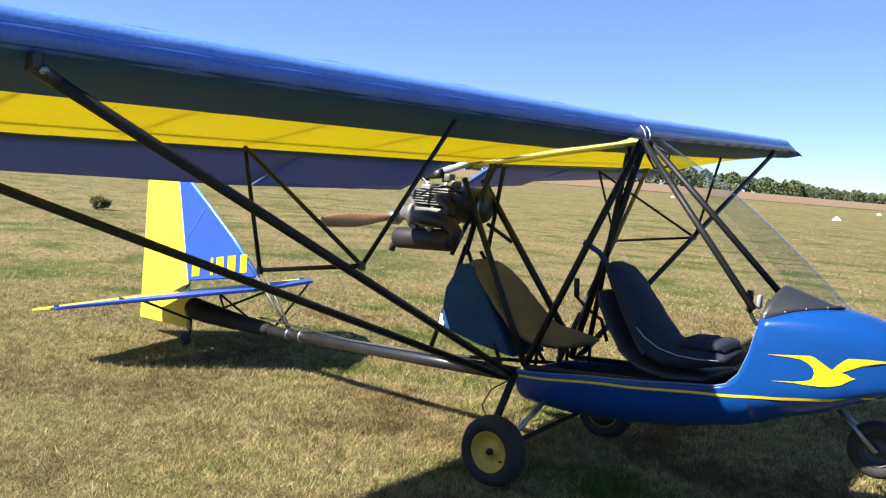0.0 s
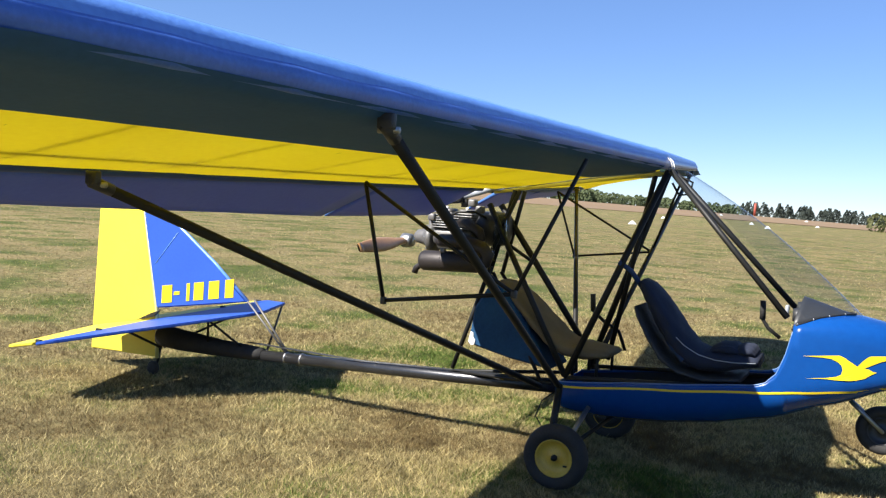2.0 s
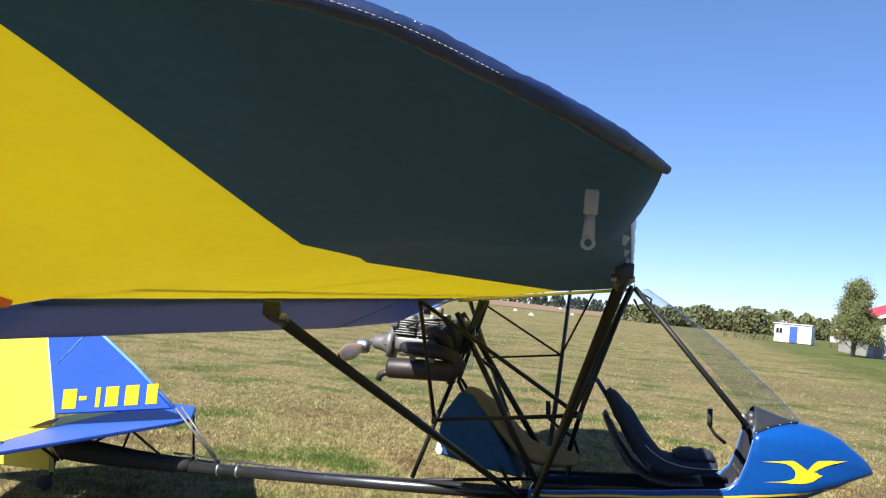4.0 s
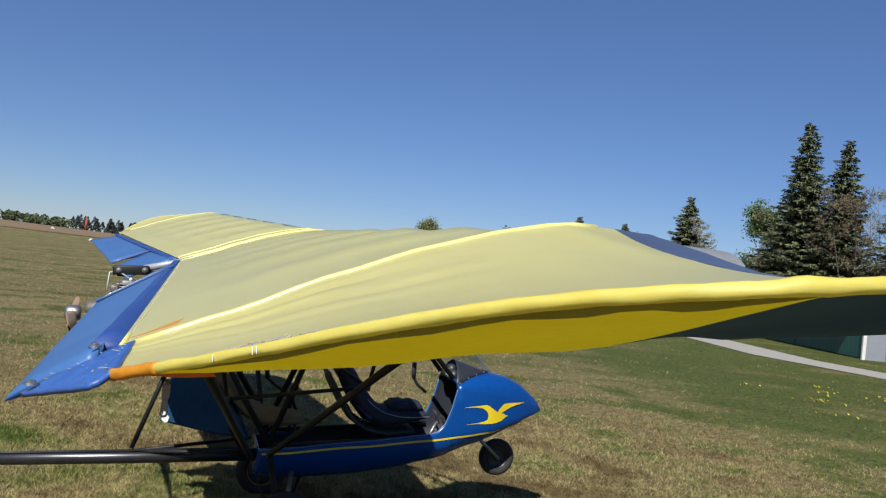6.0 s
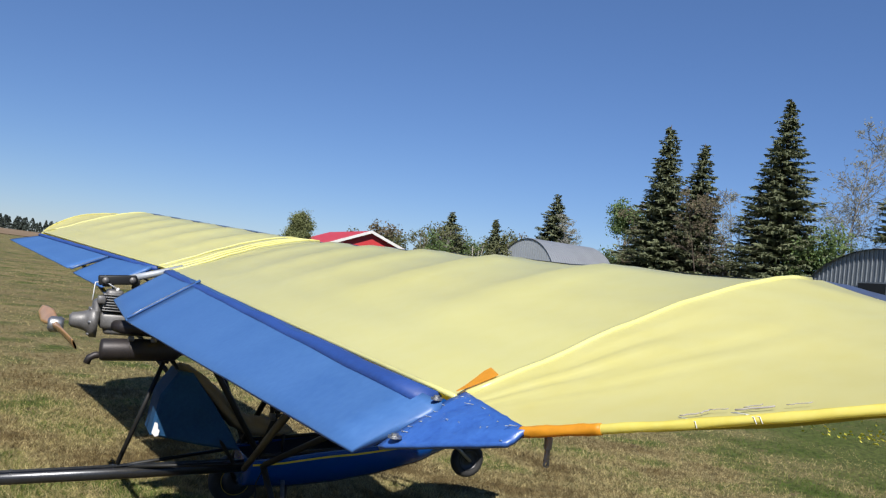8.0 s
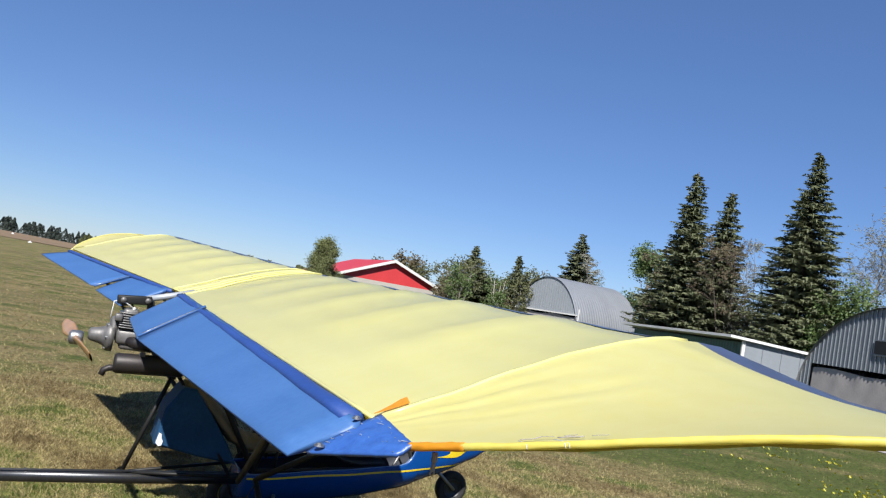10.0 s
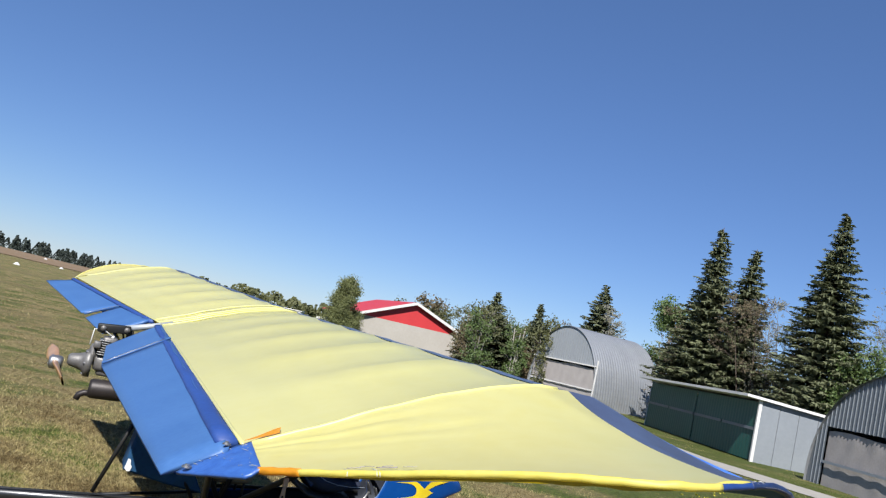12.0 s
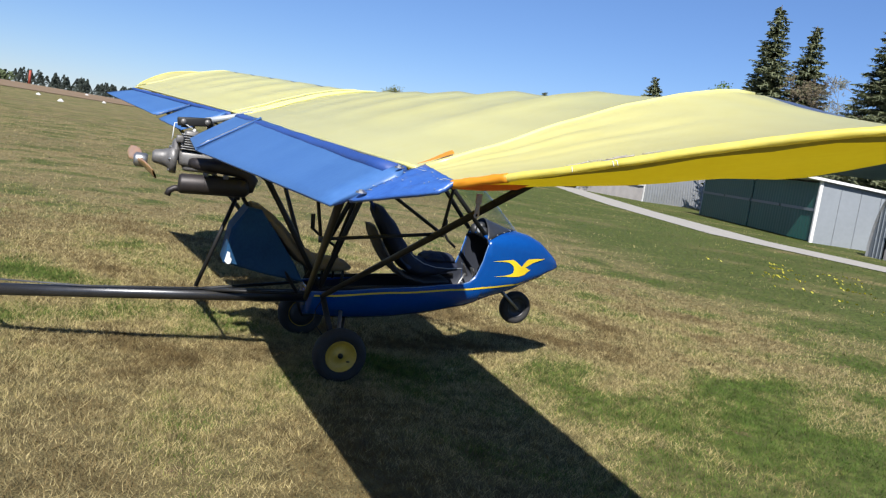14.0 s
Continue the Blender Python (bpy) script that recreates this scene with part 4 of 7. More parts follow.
for i in range(13):
    f = i / 12
    row = []
    for j in range(13):
        g = -1 + 2 * j / 12
        w = 0.15 + 0.06 * f
        x = 0.10 + 1.03 * f - (0.10 + 0.20 * f) * g * g
        y = pod_mid(x) + g * w
        z = 1.835 - 0.770 * f - 0.055 * math.sin(math.pi * f) * -1 * (1 - 0.4 * g * g) - 0.03 * g * g * (1 - f)
        row.append((x, y, z))
    rows.append(row)
add_rings(bm, rows, False, False)
screen = apart_of("windscreen", bm, M_CLEAR, None, "clear curved plastic windscreen")
screen.visible_shadow = False
bm = bmesh.new()
box_bm(bm, (0.725, -0.33, 1.085), (0.022, 0.035, 0.070), bevel=0.010)
apart_of("mirror", bm, M_GSHEET, cowl, "small grey mirror on the frame tube")

# cabane and frame tubes
FRAME = [
    ((0.00, -0.27, 1.83), (-0.47, -0.50, 0.55), 0.020), ((0.00, -0.24, 1.83), (-0.47, -0.02, 0.55), 0.020),
    ((-0.08, -0.25, 1.81), (-0.34, -0.06, 0.62), 0.016),
    ((0.02, -0.30, 1.83), (0.74, -0.44, 1.06), 0.017), ((0.02, -0.22, 1.83), (0.76, -0.02, 1.06), 0.017),
    ((-0.96, -0.30, 1.66), (-1.10, -0.32, 1.10), 0.018),
    ((-1.10, -0.38, 1.56), (-0.47, -0.50, 0.56), 0.019), ((-1.10, -0.20, 1.56), (-0.44, -0.04, 0.60), 0.021),
    ((-0.93, -0.30, 1.66), (-1.10, -0.45, 1.10), 0.014), ((-1.08, -0.34, 1.16), (-1.30, -0.36, 0.46), 0.015),
    ((-0.93, -0.22, 1.66), (-1.10, -0.10, 1.10), 0.014),
    ((-1.06, -0.34, 1.12), (-0.62, -0.50, 0.50), 0.012), ((-1.06, -0.22, 1.12), (-0.62, -0.08, 0.50), 0.012),
    ((-0.47, -0.50, 0.55), (0.70, -0.46, 0.66), 0.014), ((-0.47, -0.02, 0.55), (0.70, 0.02, 0.66), 0.014),
    ((-1.30, -0.36, 0.44), (-0.55, -0.50, 0.50), 0.012), ((-1.30, -0.36, 0.44), (-0.55, -0.06, 0.50), 0.012),
    ((-0.98, -0.28, 1.30), (-0.84, -0.20, 1.20), 0.012),
]
for a, b, r in FRAME:
    apart_of("frame_tube", sweep(bmesh.new(), [a, b], r, 10), M_BLACK, None, "black frame tube")

# tail boom with its ties
bm = bmesh.new()
sweep(bm, [(-0.45, -0.33, 0.455), (-1.25, -0.36, 0.405), (-2.90, -0.385, 0.312)], 0.040, 16)
boom = apart_of("tail_boom", bm, M_BOOM, None, "dark anodised tail boom tube")
bm = bmesh.new()
sweep(bm, [(-2.88, -0.385, 0.322), (-3.0, -0.386, 0.318), (-3.3, -0.39, 0.312), (-3.7, -0.395, 0.318), (-3.90, -0.40, 0.330)], [0.046, 0.056, 0.066, 0.084, 0.088], 16)
apart_of("boom_sleeve", bm, M_RUBBER, boom, "black cloth sleeve round the boom end")
for f in (-0.35, -1.22, -1.32, -1.88, -2.52, -2.66):
    bm = bmesh.new()
    z = 0.455 - (-0.45 - f) * 0.0583
    sweep(bm, [(f - 0.008, -0.33 + (f + 0.45) * 0.0224, z), (f + 0.008, -0.33 + (f + 0.45) * 0.0224, z)], 0.045, 14)
    apart_of("boom_clamp", bm, M_ALU if f < -2 else M_PLASTIC, boom, "tie round the boom")
for dy in (-0.012, 0.014):
    apart_of("control_cable", sweep(bmesh.new(), [(-0.6, -0.36 + dy, 0.495), (-2.0, -0.39 + dy, 0.405), (-3.0, -0.41 + dy, 0.40)], 0.0035, 6), M_PLASTIC, boom, "thin dark control cable")

# fin, rudder, tailplane
YF = -0.41
bm = bmesh.new()
plate(bm, [(-3.03, YF, 0.700), (-3.37, YF, 0.955), (-3.70, YF, 1.172), (-3.97, YF, 1.345), (-4.185, YF, 1.475), (-4.13, YF, 1.26), (-3.965, YF, 0.545)], 0.028, (0, 1, 0))
bmesh.ops.bevel(bm, geom=list(bm.edges), offset=0.010, segments=2, affect="EDGES")
fin = apart_of("fin", bm, M_FIN, None, "blue cloth fin", False)
bm = bmesh.new()
plate(bm, [(-4.225, YF, 1.60), (-4.62, YF, 1.60), (-4.655, YF, 1.29), (-4.705, YF, 0.118), (-3.945, YF, 0.150), (-3.975, YF, 0.545), (-4.150, YF, 1.28)], 0.026, (0, 1, 0))
bmesh.ops.bevel(bm, geom=list(bm.edges), offset=0.009, segments=2, affect="EDGES")
rudder = apart_of("rudder", bm, M_YTAIL, None, "bright yellow cloth rudder", False)
apart_of("rudder_post", sweep(bmesh.new(), [(-3.94, YF, 0.14), (-3.97, YF, 0.545), (-4.215, YF, 1.62)], 0.016, 8), M_TOP, rudder, "pale hinge tube")
# registration mark, as plain bars
for x0, w, h in ((-3.850, 0.110, 0.140), (-3.745, 0.060, 0.028), (-3.625, 0.034, 0.140), (-3.515, 0.100, 0.140), (-3.360, 0.105, 0.140), (-3.205, 0.085, 0.140)):
    bm = bmesh.new()
    zc = 0.672 + (x0 + 3.85) * 0.175
    k = w * 0.175 / 2
    plate(bm, [(x0 - w / 2, YF - 0.0165, zc - h / 2 - k), (x0 + w / 2, YF - 0.0165, zc - h / 2 + k), (x0 + w / 2, YF - 0.0165, zc + h / 2 + k), (x0 - w / 2, YF - 0.0165, zc + h / 2 - k)], 0.002, (0, 1, 0))
    apart_of("mark", bm, M_YPAINT, fin, "plain yellow bar", False)
# seams and edge tubes of the fin
apart_of("fin_edge", sweep(bmesh.new(), [(-3.03, YF, 0.705), (-3.37, YF, 0.960), (-3.70, YF, 1.177), (-4.185, YF, 1.480)], 0.013, 8), M_LEDGE, fin, "pale worn front edge of the fin")
apart_of("fin_seam", sweep(bmesh.new(), [(-3.99, YF - 0.0155, 0.905), (-3.76, YF - 0.0155, 1.170)], 0.003, 6), M_LEDGE, fin, "pale taped seam")
bm = bmesh.new()
plate(bm, [(-4.16, YF - 0.03, 0.425), (-3.97, YF - 0.03, 0.475), (-3.90, YF - 0.03, 0.535), (-3.99, YF - 0.03, 0.505)], 0.018, (0, 1, 0))
apart_of("control_horn", bm, M_BLACK, rudder, "black control horn", False)


def tail_sheet(name, poly, t, material, label, parent=None):
    bm = bmesh.new()
    plate(bm, poly, t, (0, 0, 1))
    bmesh.ops.bevel(bm, geom=list(bm.edges), offset=t * 0.3, segments=2, affect="EDGES")
    return apart_of(name, bm, material, parent, label, False)


def tail_plane(pts):
    """Corners of the sloping tailplane: lower towards the tail and to the right."""
    return [(x, y, 0.618 + 0.172 * (x + 2.95) + 0.045 * (y + 0.5)) for x, y in pts]


stab = tail_sheet("tailplane", tail_plane([(-2.93, -0.34), (-2.95, -0.50), (-3.72, -1.545), (-3.765, -1.585), (-3.84, -1.60), (-3.96, -0.45), (-3.96, -0.37), (-3.84, 0.74), (-3.75, 0.72), (-3.26, 0.33)]), 0.022, M_FIN, "blue cloth tailplane")
tail_sheet("elevator", tail_plane([(-3.855, -1.605), (-3.98, -1.66), (-4.045, -1.65), (-4.44, -0.62), (-4.40, -0.52), (-4.08, -0.46), (-3.975, -0.455)]), 0.020, M_YTAIL, "yellow cloth elevator", stab)
tail_sheet("elevator", tail_plane([(-3.855, 0.745), (-3.98, 0.80), (-4.05, 0.79), (-4.44, -0.22), (-4.40, -0.31), (-4.08, -0.365), (-3.975, -0.365)]), 0.020, M_YTAIL, "yellow cloth elevator", stab)
for y in (-1.56, -1.05, 0.25, 0.70):
    bm = bmesh.new()
    (hx, hy, hz), = tail_plane([(-3.90 + 0.04 * abs(y + 0.4), y)])
    box_bm(bm, (hx, hy, hz + 0.006), (0.05, 0.022, 0.036), bevel=0.005)
    apart_of("hinge", bm, M_BLACK, stab, "small black elevator hinge")
for a, b, r, mt in (((-3.00, -0.45, 0.715), (-2.66, -0.40, 0.37), 0.008, M_ENGINE), ((-3.00, -0.37, 0.715), (-2.66, -0.38, 0.37), 0.008, M_ENGINE), ((-3.24, 0.26, 0.590), (-2.86, -0.37, 0.34), 0.009, M_BLACK),
                    ((-3.62, -1.02, 0.470), (-3.88, -0.43, 0.235), 0.010, M_BLACK), ((-3.22, -0.62, 0.560), (-3.40, -0.42, 0.33), 0.009, M_BLACK), ((-3.22, -0.62, 0.560), (-3.06, -0.41, 0.35), 0.009, M_BLACK), ((-3.62, 0.28, 0.520), (-3.88, -0.40, 0.235), 0.010, M_BLACK)):
    apart_of("tail_strut", sweep(bmesh.new(), [a, b], r, 8), mt, None, "thin black tail strut" if mt is M_BLACK else "bare alloy tail brace")
bm = bmesh.new()
lathe(bm, [(0.0, -0.018), (0.03, -0.018), (0.052, -0.014), (0.055, 0.0), (0.052, 0.014), (0.03, 0.018), (0.0, 0.018)], pose(-3.98, -0.41, 0.055), 16)
tw = apart_of("tail_wheel", bm, M_RUBBER, None, "small black tail wheel")
apart_of("fork", sweep(bmesh.new(), [(-3.92, -0.40, 0.25), (-3.95, -0.385, 0.13), (-3.98, -0.385, 0.06)], 0.010, 8), M_BLACK, tw, "steel fork")


# wheels
def wheel(c, r, w, rim_mat, name, label, tilt=0.0):
    m = pose(*c, tilt, 0, 3)
    prof = [(r * 0.56, -w * 0.34), (r * 0.62, -w * 0.46), (r * 0.78, -w * 0.52), (r * 0.90, -w * 0.46), (r * 0.97, -w * 0.28), (r, 0), (r * 0.97, w * 0.28), (r * 0.90, w * 0.46), (r * 0.78, w * 0.52), (r * 0.62, w * 0.46), (r * 0.56, w * 0.34)]
    tyre = apart_of(name, lathe(bmesh.new(), prof, m, 36), M_RUBBER, None, label)
    prof = [(0.0, -w * 0.20), (r * 0.13, -w * 0.22), (r * 0.16, -w * 0.14), (r * 0.40, -w * 0.12), (r * 0.50, -w * 0.26), (r * 0.545, -w * 0.40), (r * 0.58, -w * 0.42), (r * 0.57, -w * 0.3), (r * 0.57, w * 0.3), (r * 0.58, w * 0.42), (r * 0.545, w * 0.40), (r * 0.50, w * 0.26), (r * 0.40, w * 0.12), (r * 0.16, w * 0.14), (r * 0.13, w * 0.22), (0.0, w * 0.20)]
    apart_of("rim", lathe(bmesh.new(), prof, m, 28), rim_mat, tyre, "painted wheel rim" if rim_mat is M_RIM else "dark wheel rim")
    for sd in (-1, 1):
        bm = bmesh.new()
        lathe(bm, [(0.0, sd * w * 0.40), (r * 0.07, sd * w * 0.40), (r * 0.10, sd * w * 0.32), (r * 0.10, sd * w * 0.18)], m, 12)
        apart_of("axle_nut", bm, M_BLACK, tyre, "dark axle nut")
    if rim_mat is M_RIM:
        sd = 1 if c[1] < -0.3 else -1
        apart_of("brake_drum", lathe(bmesh.new(), [(0.0, sd * w * 0.30), (r * 0.40, sd * w * 0.30), (r * 0.54, sd * w * 0.36), (r * 0.55, sd * w * 0.43), (r * 0.30, sd * w * 0.47), (0.0, sd * w * 0.47)], m, 24), M_PLASTIC, tyre, "dark brake drum")
    bm = bmesh.new()
    box_bm(bm, m @ Vector((r * 0.33, -w * 0.15, -r * 0.22)), (0.022, 0.012, 0.008))
    apart_of("valve", bm, M_BLACK, tyre, "")
    return tyre


wheel((-0.352, -0.886, 0.180), 0.185, 0.115, M_RIM, "main_wheel", "black tyre on a yellow rim standing in the grass")
wheel((-0.42, 0.36, 0.182), 0.185, 0.115, M_RIM, "main_wheel", "black tyre on a yellow rim standing in the grass")
nose_wheel = wheel((1.246, -0.075, 0.458), 0.136, 0.075, M_PLASTIC, "nose_wheel", "black nose wheel hanging clear of the grass")
for a, b, r, mt in (((1.04, -0.10, 0.63), (1.246, -0.13, 0.458), 0.012, M_ALU), ((1.04, -0.10, 0.63), (1.246, -0.02, 0.458), 0.012, M_ALU), ((1.246, -0.135, 0.458), (1.246, -0.015, 0.458), 0.010, M_ALU)):
    apart_of("fork", sweep(bmesh.new(), [a, b], r, 8), mt, nose_wheel, "bare metal nose fork")
for sd, cy, hub in ((-1, -0.50, (-0.352, -0.80, 0.18)), (1, 0.0, (-0.42, 0.27, 0.18))):
    for a, b, r, mt in (((-0.46, cy + sd * 0.10, 0.52), (hub[0] - 0.06, hub[1] + sd * 0.01, 0.30), 0.021, M_BLACK), ((hub[0] - 0.06, hub[1] + sd * 0.01, 0.31), (hub[0], hub[1] - sd * 0.0, 0.18), 0.018, M_BLACK),
                        ((-0.30, cy + sd * 0.02, 0.40), (hub[0], hub[1], 0.19), 0.014, M_ALU), ((-0.20, -0.25, 0.33), (hub[0], hub[1], 0.18), 0.013, M_BLACK), ((hub[0], hub[1] - sd * 0.02, 0.18), (hub[0], hub[1] + sd * 0.14, 0.18), 0.011, M_BLACK)):
        apart_of("gear_leg", sweep(bmesh.new(), [a, b], r, 10), mt, None, "undercarriage tube" if mt is M_BLACK else "bare metal shock strut")
apart_of("brake_cable", sweep(bmesh.new(), [(-0.46, -0.62, 0.50), (-0.52, -0.72, 0.44), (-0.53, -0.78, 0.36), (-0.46, -0.80, 0.28), (-0.40, -0.80, 0.24)], 0.004, 6), M_BLACK, None, "loose black cable")


# seats
def cushion(bm, rows):
    """A padded sheet: rows of (x, z, half width, thickness) down the middle line."""
    rings = []
    rows = [tuple(p + (q - p) * k / 4 for p, q in zip(u, v)) for u, v in zip(rows, rows[1:]) for k in range(4)] + [rows[-1]]
    for i, (x, z, hw, th) in enumerate(rows):
        a, b = rows[max(0, i - 1)], rows[min(len(rows) - 1, i + 1)]
        d = Vector((b[0] - a[0], 0, b[1] - a[1])).normalized()
        nrm = Vector((-d.z, 0, d.x))
        c = pod_mid(x)
        ring = []
        for k in range(24):
            t = 2 * math.pi * k / 24
            cy, sn = math.cos(t), math.sin(t)
            ring.append(Vector((x, c, z)) + Vector((0, hw * math.copysign(abs(cy) ** 0.6, cy), 0)) + nrm * th * math.copysign(abs(sn) ** 0.7, sn) * (1 - 0.25 * abs(cy)) + nrm * (0.010 * noise.noise(Vector((x * 16, cy * 5, sn * 3))) + 0.005 * noise.noise(Vector((x * 41, cy * 12, 3.0)))))
        rings.append(ring)
    add_rings(bm, rings)
    return bm


fs = apart_of("front_seat", cushion(bmesh.new(), [(-0.10, 1.165, 0.09, 0.018), (-0.070, 1.135, 0.135, 0.042), (0.005, 1.04, 0.165, 0.060), (0.075, 0.94, 0.175, 0.066), (0.14, 0.85, 0.185, 0.070), (0.21, 0.775, 0.19, 0.070), (0.29, 0.742, 0.19, 0.070), (0.39, 0.750, 0.185, 0.064), (0.50, 0.768, 0.175, 0.056), (0.60, 0.775, 0.14, 0.035)]), M_SEATB, None, "dark navy padded sling seat")
apart_of("bolster", cushion(bmesh.new(), [(0.34, 0.805, 0.12, 0.018), (0.39, 0.825, 0.14, 0.036), (0.45, 0.826, 0.14, 0.038), (0.49, 0.812, 0.13, 0.026)]), M_SEATB, fs, "creased seat roll")
apart_of("bolster", cushion(bmesh.new(), [(0.47, 0.812, 0.12, 0.024), (0.51, 0.828, 0.14, 0.038), (0.55, 0.824, 0.13, 0.036), (0.58, 0.806, 0.10, 0.020)]), M_SEATB, fs, "creased seat roll")
apart_of("shell", cushion(bmesh.new(), [(-0.105, 1.02, 0.15, 0.012), (-0.075, 0.96, 0.19, 0.018), (0.00, 0.84, 0.20, 0.022), (0.07, 0.745, 0.205, 0.022), (0.18, 0.67, 0.205, 0.02), (0.32, 0.65, 0.20, 0.02), (0.52, 0.67, 0.19, 0.02)]), M_SHELL, fs, "worn brown-black seat shell")
rs_ = apart_of("rear_seat", cushion(bmesh.new(), [(-1.00, 1.065, 0.10, 0.02), (-0.95, 1.045, 0.15, 0.035), (-0.84, 0.965, 0.185, 0.045), (-0.73, 0.86, 0.195, 0.05), (-0.62, 0.76, 0.20, 0.055), (-0.52, 0.705, 0.20, 0.055), (-0.40, 0.695, 0.195, 0.05), (-0.27, 0.70, 0.18, 0.03), (-0.24, 0.70, 0.15, 0.012)]), M_SEATT, None, "tan cloth sling seat with creases")
for a, b in (((-0.45, -0.42, 0.66), (-0.45, -0.42, 0.54)), ((-0.30, -0.42, 0.68), (-0.30, -0.42, 0.56)), ((-0.45, -0.10, 0.66), (-0.45, -0.10, 0.54)), ((-0.30, -0.10, 0.68), (-0.30, -0.10, 0.56))):
    apart_of("seat_post", sweep(bmesh.new(), [a, b], 0.010, 8), M_BLACK, rs_, "short black seat post")
# blue cloth-covered tank behind the rear seat
bm = bmesh.new()
prof = [(-1.145, 0.66), (-1.115, 0.90), (-1.02, 1.055), (-0.93, 1.05), (-0.80, 0.89), (-0.66, 0.70), (-0.585, 0.575), (-0.85, 0.605)]
rings = []
for y, k in ((-0.475, 0.93), (-0.46, 1.0), (-0.30, 1.0), (-0.14, 1.0), (-0.125, 0.93)):
    cx, cz = -0.88, 0.80
    rings.append([Vector((cx + (x - cx) * k, y, cz + (z - cz) * k)) for x, z in prof])
add_rings(bm, rings)
tank = apart_of("fuel_tank", bm, M_TANK, None, "faded blue cloth-covered tank behind the seat", False)
bm = bmesh.new()
plate(bm, [(-1.138, -0.478, 0.675), (-1.118, -0.478, 0.655), (-1.098, -0.478, 0.660), (-1.092, -0.478, 0.690), (-1.104, -0.478, 0.705), (-1.108, -0.478, 0.735), (-1.126, -0.478, 0.742)], 0.006, (0, 1, 0))
apart_of("corner_patch", bm, M_WHITE, tank, "white worn corner", False)
# harness, sticks, throttle lever
apart_of("shoulder_strap", sweep(bmesh.new(), [(-0.22, -0.40, 1.27), (-0.16, -0.33, 1.22), (-0.09, -0.30, 1.12)], 0.017, 6, flat=0.35), M_BELT, fs, "blue webbing strap")
apart_of("shoulder_strap", sweep(bmesh.new(), [(0.0, -0.37, 1.06), (0.06, -0.38, 0.93), (0.12, -0.39, 0.82), (0.20, -0.42, 0.74)], 0.015, 6, flat=0.35), M_BELT, fs, "blue webbing strap")
apart_of("lap_strap", sweep(bmesh.new(), [(0.16, -0.445, 0.875), (0.21, -0.45, 0.834), (0.29, -0.45, 0.794), (0.385, -0.45, 0.776), (0.49, -0.45, 0.776), (0.60, -0.44, 0.787)], 0.0026, 6), M_GSHEET, fs, "pale piping along the seat edge")
apart_of("shoulder_strap", sweep(bmesh.new(), [(-0.92, -0.40, 1.03), (-0.80, -0.42, 0.93), (-0.70, -0.41, 0.83), (-0.62, -0.40, 0.78)], 0.014, 6, flat=0.35), M_BELT, rs_, "dark webbing strap")
for pts in ([(0.56, -0.02, 1.10), (0.565, -0.02, 0.99), (0.60, -0.02, 0.94), (0.67, -0.02, 0.89)], [(-0.49, 0.0, 1.02), (-0.48, 0.0, 0.91), (-0.40, 0.0, 0.85), (-0.30, 0.0, 0.80), (-0.25, 0.0, 0.68)]):
    ob = apart_of("control_stick", sweep(bmesh.new(), pts, 0.011, 8), M_BLACK, None, "bent black control stick")
    apart_of("grip", sweep(bmesh.new(), pts[:2], 0.017, 10), M_RUBBER, ob, "rubber grip")
apart_of("grab_handle", sweep(bmesh.new(), [(0.02, -0.24, 1.76), (0.06, -0.22, 1.69), (0.12, -0.20, 1.70), (0.13, -0.20, 1.77), (0.07, -0.22, 1.80)], 0.007, 6), M_BLACK, None, "bent black handle")

# engine, exhaust, propeller
EY = -0.30
bm = bmesh.new()
box_bm(bm, (-1.36, EY, 1.325), (0.30, 0.17, 0.11), bevel=0.03)
box_bm(bm, (-1.36, EY, 1.28), (0.24, 0.13, 0.08), bevel=0.02)
engine = apart_of("engine", bm, M_ENGINE, None, "two-cylinder aircraft engine with grey fins")
for cx in (-1.435, -1.285):
    bm = bmesh.new()
    box_bm(bm, (cx, EY, 1.450), (0.10, 0.13, 0.13), bevel=0.02)
    cyl = apart_of("cylinder", bm, M_ENGINE, engine, "grey cylinder block")
    for k in range(7):
        bm = bmesh.new()
        box_bm(bm, (cx, EY, 1.388 + k * 0.016), (0.135, 0.20 - 0.004 * k, 0.007), bevel=0.002)
        apart_of("fin", bm, M_FINS, engine, "")
    apart_of("spark_plug", sweep(bmesh.new(), [(cx, EY - 0.03, 1.50), (cx + 0.015, EY - 0.055, 1.522)], 0.010, 8), M_WHITE, engine, "pale spark plug cap")
bm = bmesh.new()
lathe(bm, [(0.0, -0.085), (0.028, -0.085), (0.044, -0.070), (0.054, -0.02), (0.066, 0.015), (0.098, 0.035), (0.100, 0.075), (0.0, 0.075)], pose(-1.590, EY, 1.310, 0, 0, -90), 24)
box_bm(bm, (-1.525, EY, 1.375), (0.06, 0.15, 0.15), bevel=0.03)
apart_of("gearbox", bm, M_ENGINE, engine, "grey reduction gearbox")
for k in range(6):
    a = 2 * math.pi * k / 6
    bm = bmesh.new()
    sweep(bm, [(-1.52, EY + 0.088 * math.cos(a), 1.31 + 0.088 * math.sin(a)), (-1.572, EY + 0.088 * math.cos(a), 1.31 + 0.088 * math.sin(a))], 0.008, 6)
    apart_of("bolt", bm, M_ALU, engine, "")
bm = bmesh.new()
lathe(bm, [(0.0, -0.14), (0.10, -0.13), (0.118, -0.06), (0.112, 0.04), (0.07, 0.07), (0.0, 0.07)], pose(-1.14, EY + 0.02, 1.40, 0, 0, 90), 22)
apart_of("fan_housing", bm, M_PLASTIC, engine, "black fan housing")
